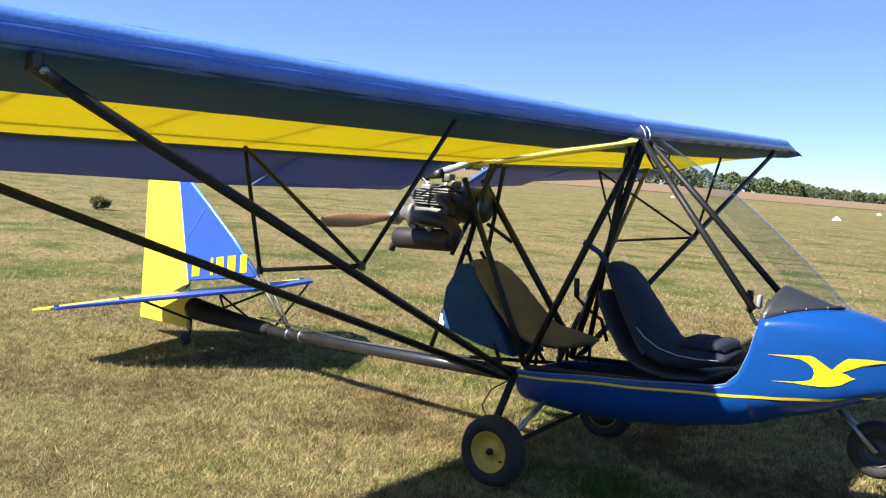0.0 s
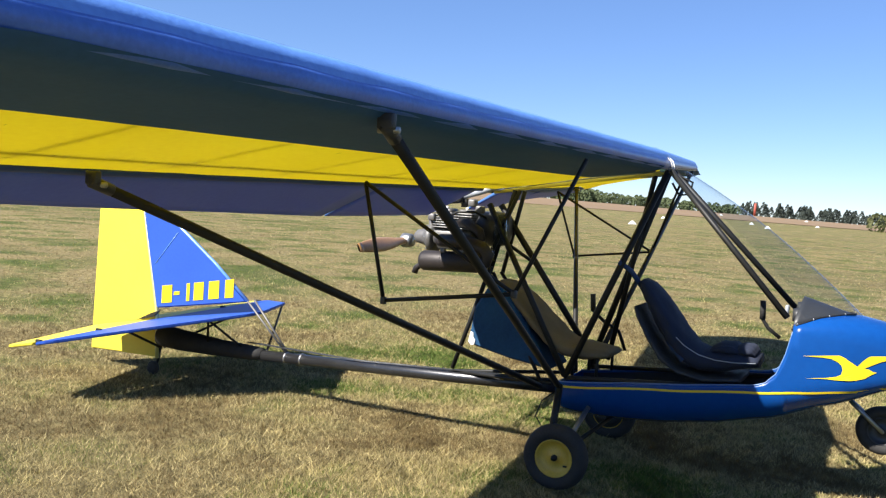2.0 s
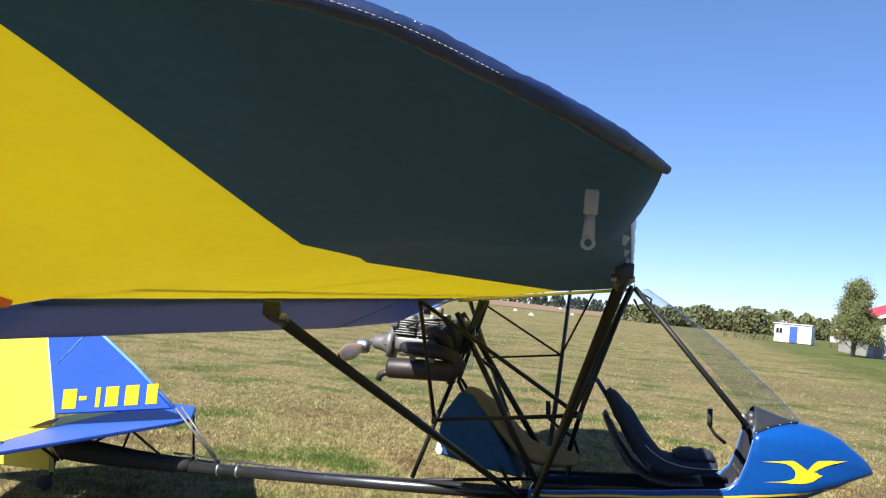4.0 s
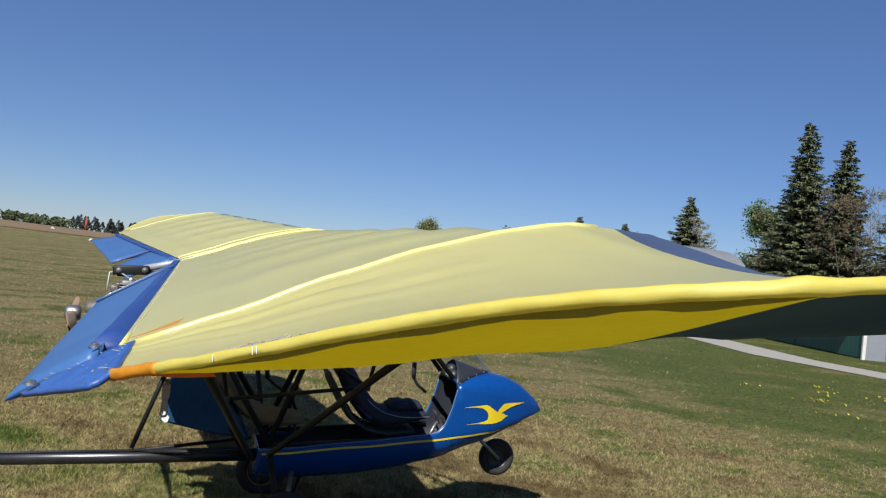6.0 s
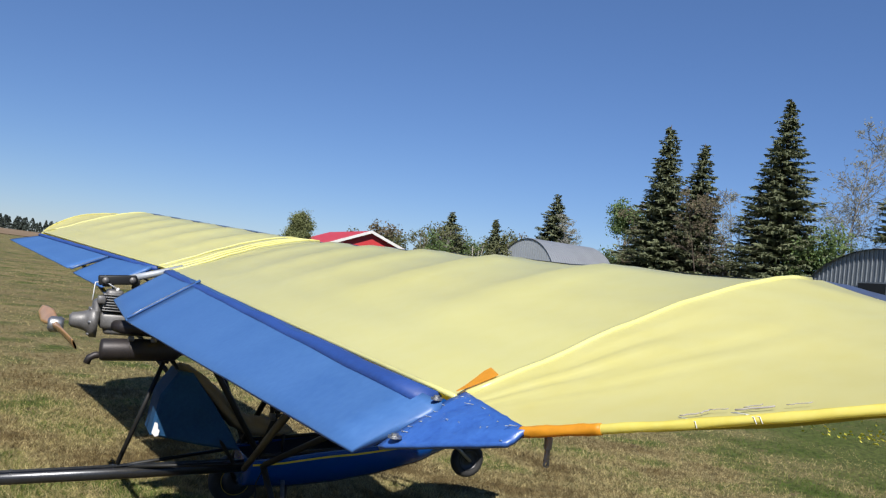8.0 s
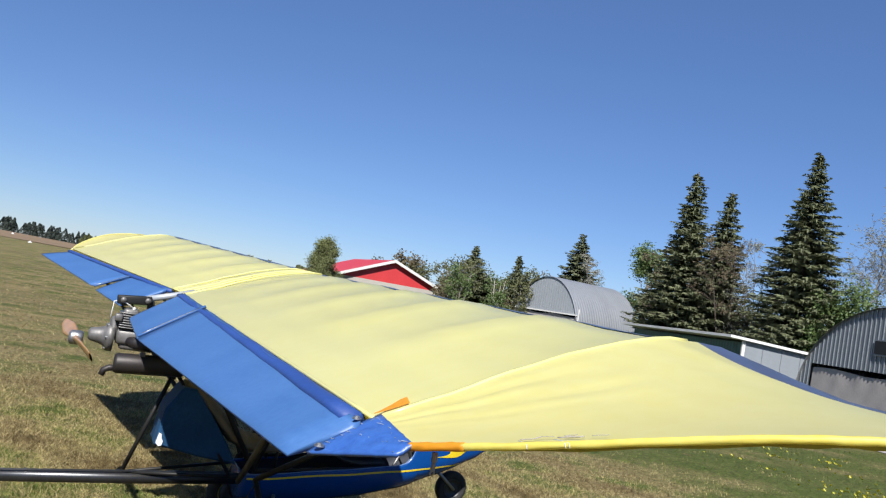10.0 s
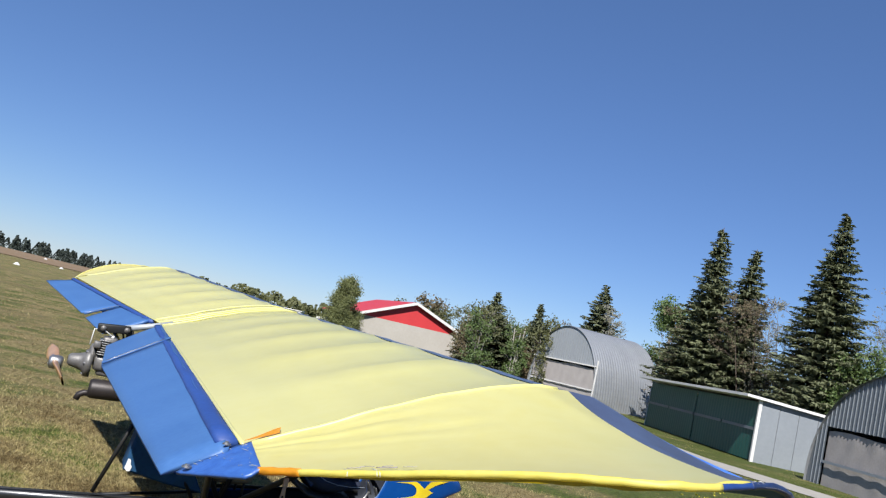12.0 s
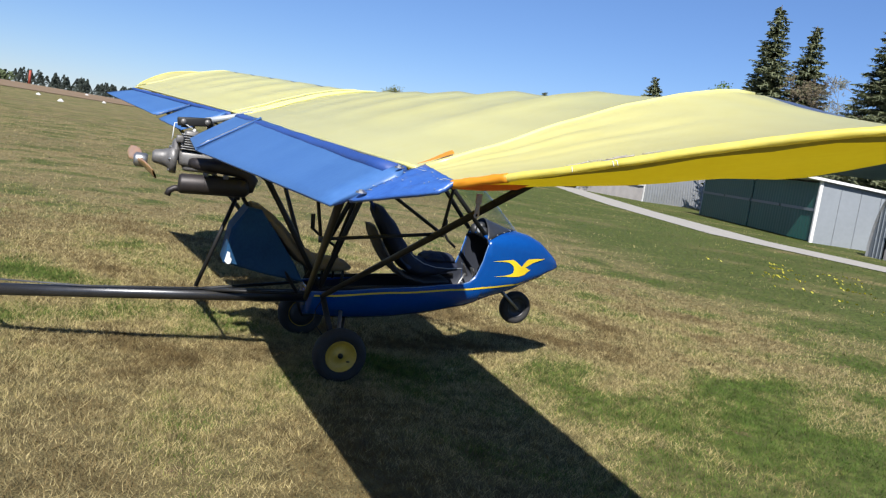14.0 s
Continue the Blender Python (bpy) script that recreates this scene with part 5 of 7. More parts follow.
for k in range(2):
    bm = bmesh.new()
    lathe(bm, [(0.0, -0.06), (0.026, -0.06), (0.030, -0.02), (0.024, 0.04), (0.0, 0.05)], pose(-1.43 + 0.15 * k, EY + 0.15, 1.45), 14)
    apart_of("carburettor", bm, M_ENGINE, engine, "small grey carburettor")
# sooty U-shaped exhaust: an upper pipe bending down into the drum
bm = bmesh.new()
sweep(bm, [(-1.42, -0.44, 1.305), (-1.38, -0.49, 1.305), (-1.26, -0.515, 1.308), (-1.14, -0.515, 1.300), (-1.065, -0.515, 1.280), (-1.025, -0.515, 1.238), (-1.04, -0.515, 1.195), (-1.09, -0.515, 1.175)], [0.034, 0.042, 0.046, 0.046, 0.044, 0.042, 0.042, 0.042], 16)
apart_of("silencer", bm, M_EXH, engine, "sooty black bent exhaust pipe")
for cx in (-1.33, -1.20):
    bm = bmesh.new()
    box_bm(bm, (cx, -0.545, 1.245), (0.035, 0.03, 0.03), bevel=0.006)
    apart_of("exhaust_bracket", bm, M_ENGINE, engine, "small grey exhaust bracket")
apart_of("exhaust_bend", sweep(bmesh.new(), [(-1.30, EY - 0.08, 1.43), (-1.22, EY - 0.14, 1.43), (-1.12, EY - 0.16, 1.38), (-1.10, EY - 0.17, 1.32)], 0.030, 12), M_EXH, engine, "sooty exhaust elbow")
bm = bmesh.new()
sweep(bm, [(-1.04, EY - 0.21, 1.190), (-1.07, EY - 0.21, 1.189), (-1.475, EY - 0.22, 1.168), (-1.492, EY - 0.22, 1.167), (-1.497, EY - 0.22, 1.167)], [0.045, 0.066, 0.066, 0.058, 0.03], 22)
apart_of("muffler", bm, M_EXH, engine, "brown-black exhaust muffler")
bm = bmesh.new()
sweep(bm, [(-1.33, EY - 0.215, 1.176), (-1.338, EY - 0.215, 1.1755)], 0.0675, 20)
apart_of("muffler_strap", bm, M_EXH, engine, "grey muffler strap")
apart_of("tail_pipe", sweep(bmesh.new(), [(-1.47, EY - 0.21, 1.135), (-1.515, EY - 0.205, 1.130), (-1.545, EY - 0.20, 1.112), (-1.556, EY - 0.20, 1.078)], 0.021, 12), M_EXH, engine, "bent tail pipe")
bm = bmesh.new()
box_bm(bm, (-1.43, EY - 0.01, 1.575), (0.22, 0.085, 0.058), rot=Matrix.Rotation(radians(-6), 3, "Y"), bevel=0.008)
apart_of("mount_plate", bm, M_BLACK, engine, "black engine mount channel")
for cx, cz in ((-1.50, 1.567), (-1.345, 1.583)):
    bm = bmesh.new()
    bmesh.ops.create_cone(bm, segments=14, radius1=0.021, radius2=0.018, depth=0.014, cap_ends=True, matrix=Matrix.Translation((cx, EY - 0.056, cz)) @ pose(0, 0, 0, 90, 0, 0))
    apart_of("mount_bolt", bm, M_ENGINE, engine, "large grey bolt head")
for cx in (-1.49, -1.32):
    bm = bmesh.new()
    bmesh.ops.create_cone(bm, segments=14, radius1=0.024, radius2=0.024, depth=0.055, cap_ends=True, matrix=Matrix.Translation((cx, EY, 1.556)))
    apart_of("rubber_mount", bm, M_RUBBER, engine, "rubber mount")
apart_of("hose", sweep(bmesh.new(), [(-1.12, EY - 0.08, 1.47), (-1.18, EY - 0.13, 1.505), (-1.30, EY - 0.135, 1.495), (-1.42, EY - 0.12, 1.44)], 0.008, 8), M_BLACK, engine, "black hose")
apart_of("ignition_lead", sweep(bmesh.new(), [(-1.43, EY - 0.05, 1.522), (-1.50, EY - 0.05, 1.56), (-1.555, EY - 0.03, 1.55), (-1.56, EY - 0.04, 1.44)], 0.0042, 6), M_WHITE, engine, "pale plug lead")
for p in ((-1.52, -1.50, 1.45), (-1.18, -1.15, 1.52), (-1.24, -1.20, 1.56)):
    bm = bmesh.new()
    box_bm(bm, ((p[0] + p[1]) / 2, EY - 0.08, p[2]), (0.05, 0.06, 0.05), bevel=0.01)
    apart_of("bracket", bm, M_ENGINE, engine, "grey bracket")
bm = bmesh.new()
rings = []
for z, r in ((1.20, 0.03), (1.22, 0.052), (1.36, 0.055), (1.46, 0.045), (1.50, 0.02)):
    rings.append([Vector((-0.995 + r * 0.8 * math.cos(2 * math.pi * k / 14), EY - 0.12 + r * math.sin(2 * math.pi * k / 14), z)) for k in range(14)])
add_rings(bm, rings)
ob = apart_of("plastic_bottle", bm, M_CLEAR, engine, "clear plastic catch bottle")
ob.visible_shadow = False
bm = bmesh.new()
lathe(bm, [(0.0, -0.045), (0.040, -0.045), (0.048, -0.03), (0.048, 0.03), (0.030, 0.045), (0.0, 0.045)], pose(-1.745, EY, 1.273, 0, 0, 90), 20)
prop_hub = apart_of("propeller", bm, M_ALU, None, "two-bladed wooden propeller with a metal hub")
for sg in (-1, 1):
    rings = []
    for i in range(15):
        f = i / 14
        rad = 0.03 + 0.79 * f
        ch = curve_at([(0.0, 0.024), (0.15, 0.030), (0.35, 0.047), (0.55, 0.054), (0.8, 0.043), (1.0, 0.027)], f)
        pitch = radians(52 - 26 * f)
        c = Vector((-1.745 - sg * 0.095 * f, EY + sg * rad * 0.90, 1.273 + 0.028 * sg * f))
        along = Vector((math.sin(pitch) * sg, 0, math.cos(pitch)))
        thick = Vector((math.cos(pitch), 0, -math.sin(pitch) * sg))
        rings.append([c + along * math.cos(2 * math.pi * k / 12) * ch + thick * math.sin(2 * math.pi * k / 12) * 0.013 * (1.5 - f) for k in range(12)])
    bm = bmesh.new()
    add_rings(bm, rings)
    apart_of("blade", bm, M_PROP, prop_hub, "varnished wooden blade")
    bm = bmesh.new()
    add_rings(bm, [[v + (v - (sum(r, Vector()) / 12)) * 0.03 for v in r] for r in rings[-2:]])
    apart_of("blade_tip", bm, M_PROP, prop_hub, "worn blade tip")

# zip pulls and tie tags under the right wing tip
for p in ((-1.004, -4.665, 1.546), (-0.034, -5.114, 1.740)):
    bm = bmesh.new()
    c = Vector(p)
    box_bm(bm, c + Vector((0, 0, 0.009)), (0.012, 0.010, 0.022), bevel=0.002)
    plate(bm, [(c.x - 0.0040, c.y, c.z), (c.x + 0.0040, c.y, c.z), (c.x + 0.0055, c.y, c.z - 0.022), (c.x - 0.0055, c.y, c.z - 0.022)], 0.003, (0, 1, 0))
    lathe(bm, [(0.0035, -0.0015), (0.0064, -0.0015), (0.0064, 0.0015), (0.0035, 0.0015), (0.0035, -0.0015)], pose(c.x, c.y, c.z - 0.026, 0, 0, 12), 18)
    apart_of("zip_pull", bm, M_TARP, right_wing, "large grey zip pull")


# ---- hangars, barn, shed ----
def place(ob, x, y, z, yaw):
    ob.matrix_basis = pose(x, y, z, 0, 0, yaw)
    return ob


def quonset(name, width, height, length, label, at, yaw, door):
    """An arched corrugated-steel hangar; its open front looks along local -x."""
    root = empty(name)
    n = 40
    bm = bmesh.new()
    def arc(k, r=1.0):
        a = math.pi * k / n
        return Vector((0, -width / 2 * math.cos(a) * r, height * math.sin(a) ** 0.85 * r))
    rings = []
    m = int(length / 0.25)
    for i in range(m * 2 + 1):
        x = length * i / (m * 2)
        r = 1.0 + (0.006 if i % 2 else 0.0)
        rings.append([arc(k, r) + Vector((x, 0, 0)) for k in range(n + 1)])
    add_rings(bm, rings, False, False)
    part("arched_shell", bm, M_STEEL, root, "ribbed galvanised steel shell", False)
    # gable: flat sheet with narrow raised ribs, a ribbed strip down each side of the door
    dh, jamb = (height * 0.52, width * 0.47) if door == "steel" else (2.25, 4.60)
    sheet_mat, rib_mat, pitch = (M_GSHEET, M_STEEL, 0.30) if door == "steel" else (M_GABLE, M_PANEL, 0.24)

    def gable_z(y):
        return height * max(0.0, 1 - (2 * y / width) ** 2) ** 0.42

    ys = sorted({-width / 2 + 0.01, width / 2 - 0.01, *(-jamb + 2 * jamb * k / 30 for k in range(31)), *(sg * (jamb + (width / 2 - jamb) * k / 8) for k in range(8) for sg in (-1, 1))})
    bm = bmesh.new()
    for a, b in zip(ys, ys[1:]):
        lo = dh if abs((a + b) / 2) < jamb else 0.0
        if max(gable_z(a), gable_z(b)) > lo + 0.02:
            bm.faces.new([bm.verts.new(p) for p in ((0.12, a, min(lo, gable_z(a))), (0.12, b, min(lo, gable_z(b))), (0.12, b, gable_z(b)), (0.12, a, gable_z(a)))])
    bmesh.ops.remove_doubles(bm, verts=bm.verts, dist=0.001)
    gable = part("front_sheet", bm, sheet_mat, root, "grey gable sheeting", False)
    for k in range(int(width / pitch)):
        y = -width / 2 + pitch * (k + 0.5)
        lo = dh if abs(y) < jamb else 0.0
        if gable_z(y) > lo + 0.05:
            bm = bmesh.new()
            plate(bm, [(0.105, y - 0.022, lo), (0.105, y + 0.022, lo), (0.105, y + 0.022, gable_z(y + 0.022) - 0.01), (0.105, y - 0.022, gable_z(y - 0.022) - 0.01)], 0.02, (1, 0, 0))
            part("rib", bm, rib_mat, gable, "", False)
    if door != "steel":
        bm = bmesh.new()
        box_bm(bm, (0.07, 0.20, 3.12), (0.06, 1.50, 0.56))
        win = part("window", bm, M_GABLE, root, "narrow dull gable window frame", False)
        bm = bmesh.new()
        box_bm(bm, (0.045, 0.20, 3.12), (0.03, 1.40, 0.46))
        part("pane", bm, M_BLACK, win, "dark glass pane", False)
    bm = bmesh.new()
    rows = []
    for i in range(61):
        y = -jamb + 2 * jamb * i / 60
        top = min(dh - 0.16 - 0.05 * math.sin(i * 0.21), gable_z(y))
        rows.append([Vector((0.20 + 0.012 * math.sin(i * 0.9 + z * 0.7) + 0.02 * noise.noise(Vector((y * 1.6, z * 0.8, width))), y, top * z / 8)) for z in range(9)])
    add_rings(bm, rows, False, False)
    part("door_curtain", bm, M_TARP, root, "grey tarpaulin door curtain with creases")
    bm = bmesh.new()
    box_bm(bm, (0.10, 0, dh * 0.40), (0.05, jamb * 1.99, 0.10))
    part("door_rail", bm, M_PANEL if door != "steel" else M_TRIM, root, "pale door rail", False)
    if door == "steel":
        bm = bmesh.new()
        box_bm(bm, (0.06, 0, dh), (0.08, width * 0.93, 0.10))
        part("door_rail", bm, M_TRIM, root, "pale door rail", False)
        bm = bmesh.new()
        box_bm(bm, (-0.02, -width * 0.485, height * 0.30), (0.08, 0.10, height * 0.6))
        part("door_post", bm, M_TRIM, root, "white door post", False)
    bm = bmesh.new()
    box_bm(bm, (length, 0, height * 0.3), (0.1, width * 0.95, height * 0.6))
    part("back_wall", bm, M_GSHEET, root, "", False)
    tagged(root, label, "hangar")
    return place(root, *at, yaw)


def flat_hangar(length, depth, h_front, h_back, at, yaw):
    """A lean-to hangar with dark green sliding doors under a pale fascia; doors look along local -x, the length runs along y."""
    root = empty("flat_hangar")
    nd = 4
    for k in range(nd):
        bm = bmesh.new()
        y0 = length * k / nd
        w = length / nd
        rib = int(w / 0.3)
        rows = []
        for i in range(rib * 2 + 1):
            dx = -0.008 if i % 2 else 0.0
            rows.append([(dx + 0.03 * (k % 2), y0 + w * i / (rib * 2), 0.05), (dx + 0.03 * (k % 2), y0 + w * i / (rib * 2), h_front - 0.12)])
        add_rings(bm, rows, False, False)
        dr = part("sliding_door", bm, M_GREEN, root, "dark green ribbed sliding door", False)
        bm = bmesh.new()
        box_bm(bm, (-0.05, y0 + w / 2, h_front * 0.52), (0.03, w * 0.96, 0.13))
        part("door_band", bm, M_GABLE, dr, "pale grey band", False)
    bm = bmesh.new()
    rib = int(depth / 0.9)
    for i in range(rib):
        x0, x1 = depth * i / rib, depth * (i + 1) / rib
        za, zb = h_front + (h_back - h_front) * i / rib, h_front + (h_back - h_front) * (i + 1) / rib
        bm = bmesh.new()
        plate(bm, [(x0, 0, 0), (x1 - 0.02, 0, 0), (x1 - 0.02, 0, zb - 0.05), (x0, 0, za - 0.05)], 0.05, (0, 1, 0))
        part("wall_panel", bm, M_PANEL, root, "pale grey wall panel", False)
    bm = bmesh.new()
    plate(bm, [(0, 0.06, 0), (depth, 0.06, 0), (depth, 0.06, h_back - 0.06), (0, 0.06, h_front - 0.06)], 0.05, (0, 1, 0))
    part("end_wall", bm, M_GSHEET, root, "", False)
    bm = bmesh.new()
    box_bm(bm, (depth / 2, length, (h_back) / 2), (depth, 0.1, h_back * 0.95))
    box_bm(bm, (depth, length / 2, h_back / 2), (0.1, length, h_back * 0.95))
    part("back_wall", bm, M_GSHEET, root, "", False)
    bm = bmesh.new()
    plate(bm, [(-0.80, -0.25, h_front + 0.08), (depth + 0.2, -0.25, h_back + 0.03), (depth + 0.2, length + 0.25, h_back + 0.03), (-0.80, length + 0.25, h_front + 0.08)], 0.12, (0, 0, 1))
    part("roof", bm, M_TRIM, root, "pale sheet roof with a white fascia", False)
    bm = bmesh.new()
    box_bm(bm, (-0.03, 0.0, h_front / 2), (0.14, 0.12, h_front))
    part("corner_post", bm, M_TRIM, root, "white corner post", False)
    tagged(root, "long low hangar with dark green doors and white fascia", "hangar")
    return place(root, *at, yaw)


def barn(width, length, eave, peak, at, yaw):
    """Gable end along local y at x = 0, ridge along local x."""
    root = empty("barn")
    bm = bmesh.new()
    plate(bm, [(0, 0, 0), (0, width, 0), (0, width, eave), (0, 0, eave)], 0.2, (1, 0, 0))
    part("wall", bm, M_BARN, root, "off-white block wall", False)
    for c, d in (((length / 2 + 0.1, 0.1, eave / 2), (length - 0.2, 0.2, eave)), ((length / 2 + 0.1, width - 0.1, eave / 2), (length - 0.2, 0.2, eave)), ((length, width / 2, eave / 2), (0.2, width - 0.4, eave))):
        bm = bmesh.new()
        box_bm(bm, c, d)
        part("wall", bm, M_BARN, root, "off-white block wall", False)
    bm = bmesh.new()
    plate(bm, [(-0.02, 0, eave), (-0.02, width, eave), (-0.02, width / 2, peak)], 0.16, (1, 0, 0))
    part("gable", bm, M_RED, root, "red sheet gable", False)
    for sg in (0, 1):
        y0 = -0.5 if sg == 0 else width + 0.5
        z0 = eave - 0.5 * (peak - eave) / (width / 2)
        bm = bmesh.new()
        plate(bm, [(-0.5, y0, z0 + 0.1), (-0.5, width / 2, peak + 0.1), (length + 0.5, width / 2, peak + 0.1), (length + 0.5, y0, z0 + 0.1)], 0.12, (0, 0, 1))
        rf_ = part("roof", bm, M_RED, root, "red metal roof slope", False)
        bm = bmesh.new()
        plate(bm, [(-0.56, y0, z0 - 0.08), (-0.56, width / 2, peak - 0.08), (-0.56, width / 2, peak + 0.2), (-0.56, y0, z0 + 0.2)], 0.08, (1, 0, 0))
        part("barge_board", bm, M_TRIM, rf_, "white barge board", False)
    for k in range(2):
        bm = bmesh.new()
        box_bm(bm, (-0.12, 0.9 + 0.42 * k, eave * 0.32), (0.02, 0.28, 0.45))
        part("number_bar", bm, M_TARP, root, "faint grey bar on the wall", False)
    bm = bmesh.new()
    box_bm(bm, (1.5, -1.2, 1.0), (3, 2.2, 2.0))
    part("annexe", bm, M_BARN, root, "small pale annexe", False)
    bm = bmesh.new()
    box_bm(bm, (1.6, -1.0, 2.6), (3, 1.6, 0.9))
    part("blue_tarp", bm, M_BLUED, root, "blue tarpaulin above the annexe", False)
    tagged(root, "white-walled barn with red metal roof and gable", "barn")
    return place(root, *at, yaw)


def site_shed(at, yaw):
    root = empty("site_shed")
    bm = bmesh.new()
    box_bm(bm, (1.2, 2.6, 1.25), (2.4, 4.4, 2.3), bevel=0.03)
    part("body", bm, M_WHITE, root, "white painted cabin", False)
    bm = bmesh.new()
    box_bm(bm, (1.2, 2.6, 2.44), (2.7, 4.7, 0.10))
    part("roof", bm, M_TRIM, root, "", False)
    bm = bmesh.new()
    box_bm(bm, (-0.02, 2.5, 1.15), (0.06, 0.95, 2.0))
    part("door", bm, M_BLUED, root, "blue cabin door", False)
    bm = bmesh.new()
    box_bm(bm, (-0.02, 4.2, 1.5), (0.06, 0.9, 0.8))
    w = part("window", bm, M_TRIM, root, "small window", False)
    for k in (-1, 1):
        bm = bmesh.new()
        box_bm(bm, (-0.055, 4.2 + k * 0.2, 1.5), (0.02, 0.34, 0.64))
        part("pane", bm, M_GLASSD, w, "", False)
    for k in (0.7, 4.5):
        bm = bmesh.new()
        box_bm(bm, (1.2, k, 0.06), (2.2, 0.3, 0.14))
        part("skid", bm, M_WOODT, root, "", False)
    tagged(root, "small white cabin with a blue door", "shed")
    return place(root, *at, yaw)


def picnic_table(at, yaw):
    root = empty("picnic_table")
    for y in (-0.28, -0.09, 0.10, 0.29):
        bm = bmesh.new()
        box_bm(bm, (0, y, 0.74), (1.8, 0.17, 0.045))
        part("board", bm, M_WOODT, root, "", False)
    for y in (-0.72, 0.72):
        bm = bmesh.new()
        box_bm(bm, (0, y, 0.44), (1.8, 0.24, 0.045))
        part("bench", bm, M_WOODT, root, "", False)
    for x in (-0.65, 0.65):
        for sg in (-1, 1):
            bm = bmesh.new()
            sweep(bm, [(x, sg * 0.62, 0.0), (x, sg * 0.22, 0.72)], 0.045, 6)
            part("leg", bm, M_WOODT, root, "")
        bm = bmesh.new()
        box_bm(bm, (x, 0, 0.40), (0.05, 1.5, 0.09))
        part("crossbar", bm, M_WOODT, root, "", False)
    tagged(root, "weathered dark wooden picnic table on the grass", "table", group="picnic tables")
    return place(root, *at, yaw)


flat_hangar(14.6, 6.5, 2.80, 2.45, (26.2, 24.0, 0), -16)
quonset("arched_hangar", 8.9, 5.9, 6.6, "arched corrugated steel hangar with grey curtain door", (32.85, 54.1, 0), 8, "steel")
quonset("arched_hangar", 11.0, 4.55, 13.0, "arched ribbed hangar with tarpaulin doors", (23.6, 14.3, 0), -14, "sheet")
barn(11.0, 15.0, 3.35, 5.5, (31.4, 72.6, 0), 88)
site_shed((22.4, 107.0, terrain(22.4, 107.0)), 70)
for x, y, a in ((17.0, 113.0, 20), (14.6, 108.5, 60), (12.6, 108.0, 10)):
    picnic_table((x, y, terrain(x, y)), a)
# banner on posts behind the shed
root = empty("banner")
bm = bmesh.new()
box_bm(bm, (0, 0, 1.5), (0.06, 4.0, 1.6))
part("board", bm, M_WHITE, root, "white board with faded red and blue shapes", False)
for k, (y, z, w, h, mt) in enumerate(((-1.0, 1.7, 1.0, 0.6, M_RED), (0.4, 1.4, 1.2, 0.5, M_BLUED), (1.3, 1.8, 0.6, 0.5, M_RED))):
    bm = bmesh.new()
    box_bm(bm, (-0.05, y, z), (0.03, w, h))
    part("shape", bm, mt, root, "", False)
for y in (-1.9, 1.9):
    bm = bmesh.new()
    sweep(bm, [(0, y, 0), (0, y, 2.3)], 0.05, 8)
    part("post", bm, M_WOODT, root, "")
tagged(root, "white advertising board with faded red and blue shapes", "sign")
place(root, 26.0, 106.0, terrain(26.0, 106.0), 72)


# ---- trees ----
def clump_mesh(pts, size, rnd, tri=2, flat=0.5):
    """Many small leaf faces scattered about the given centres."""
    vs, fs = [], []
    for c in pts:
        for _ in range(tri):
            a = Vector((rnd.gauss(0, 1), rnd.gauss(0, 1), rnd.gauss(0, flat))).normalized()
            b = a.orthogonal().normalized()
            b = (Matrix.Rotation(rnd.uniform(0, 6.28), 3, a) @ b)
            c2 = a.cross(b)
            s = size * rnd.uniform(0.6, 1.4)
            o = Vector(c) + Vector((rnd.gauss(0, size * 0.5), rnd.gauss(0, size * 0.5), rnd.gauss(0, size * 0.4)))
            i = len(vs)
            vs += [o - b * s * 0.5, o + c2 * s * 0.35, o + b * s * 0.5, o - c2 * s * 0.35]
            fs.append((i, i + 1, i + 2, i + 3))
    return vs, fs


def from_lists(name, vs, fs, material, parent, label=""):
    me = bpy.data.meshes.new(name)
    me.from_pydata([tuple(v) for v in vs], [], fs)
    me.materials.append(material)
    ob = new(name, me)
    ob.parent = parent
    if label:
        ob["label"] = label
    return ob


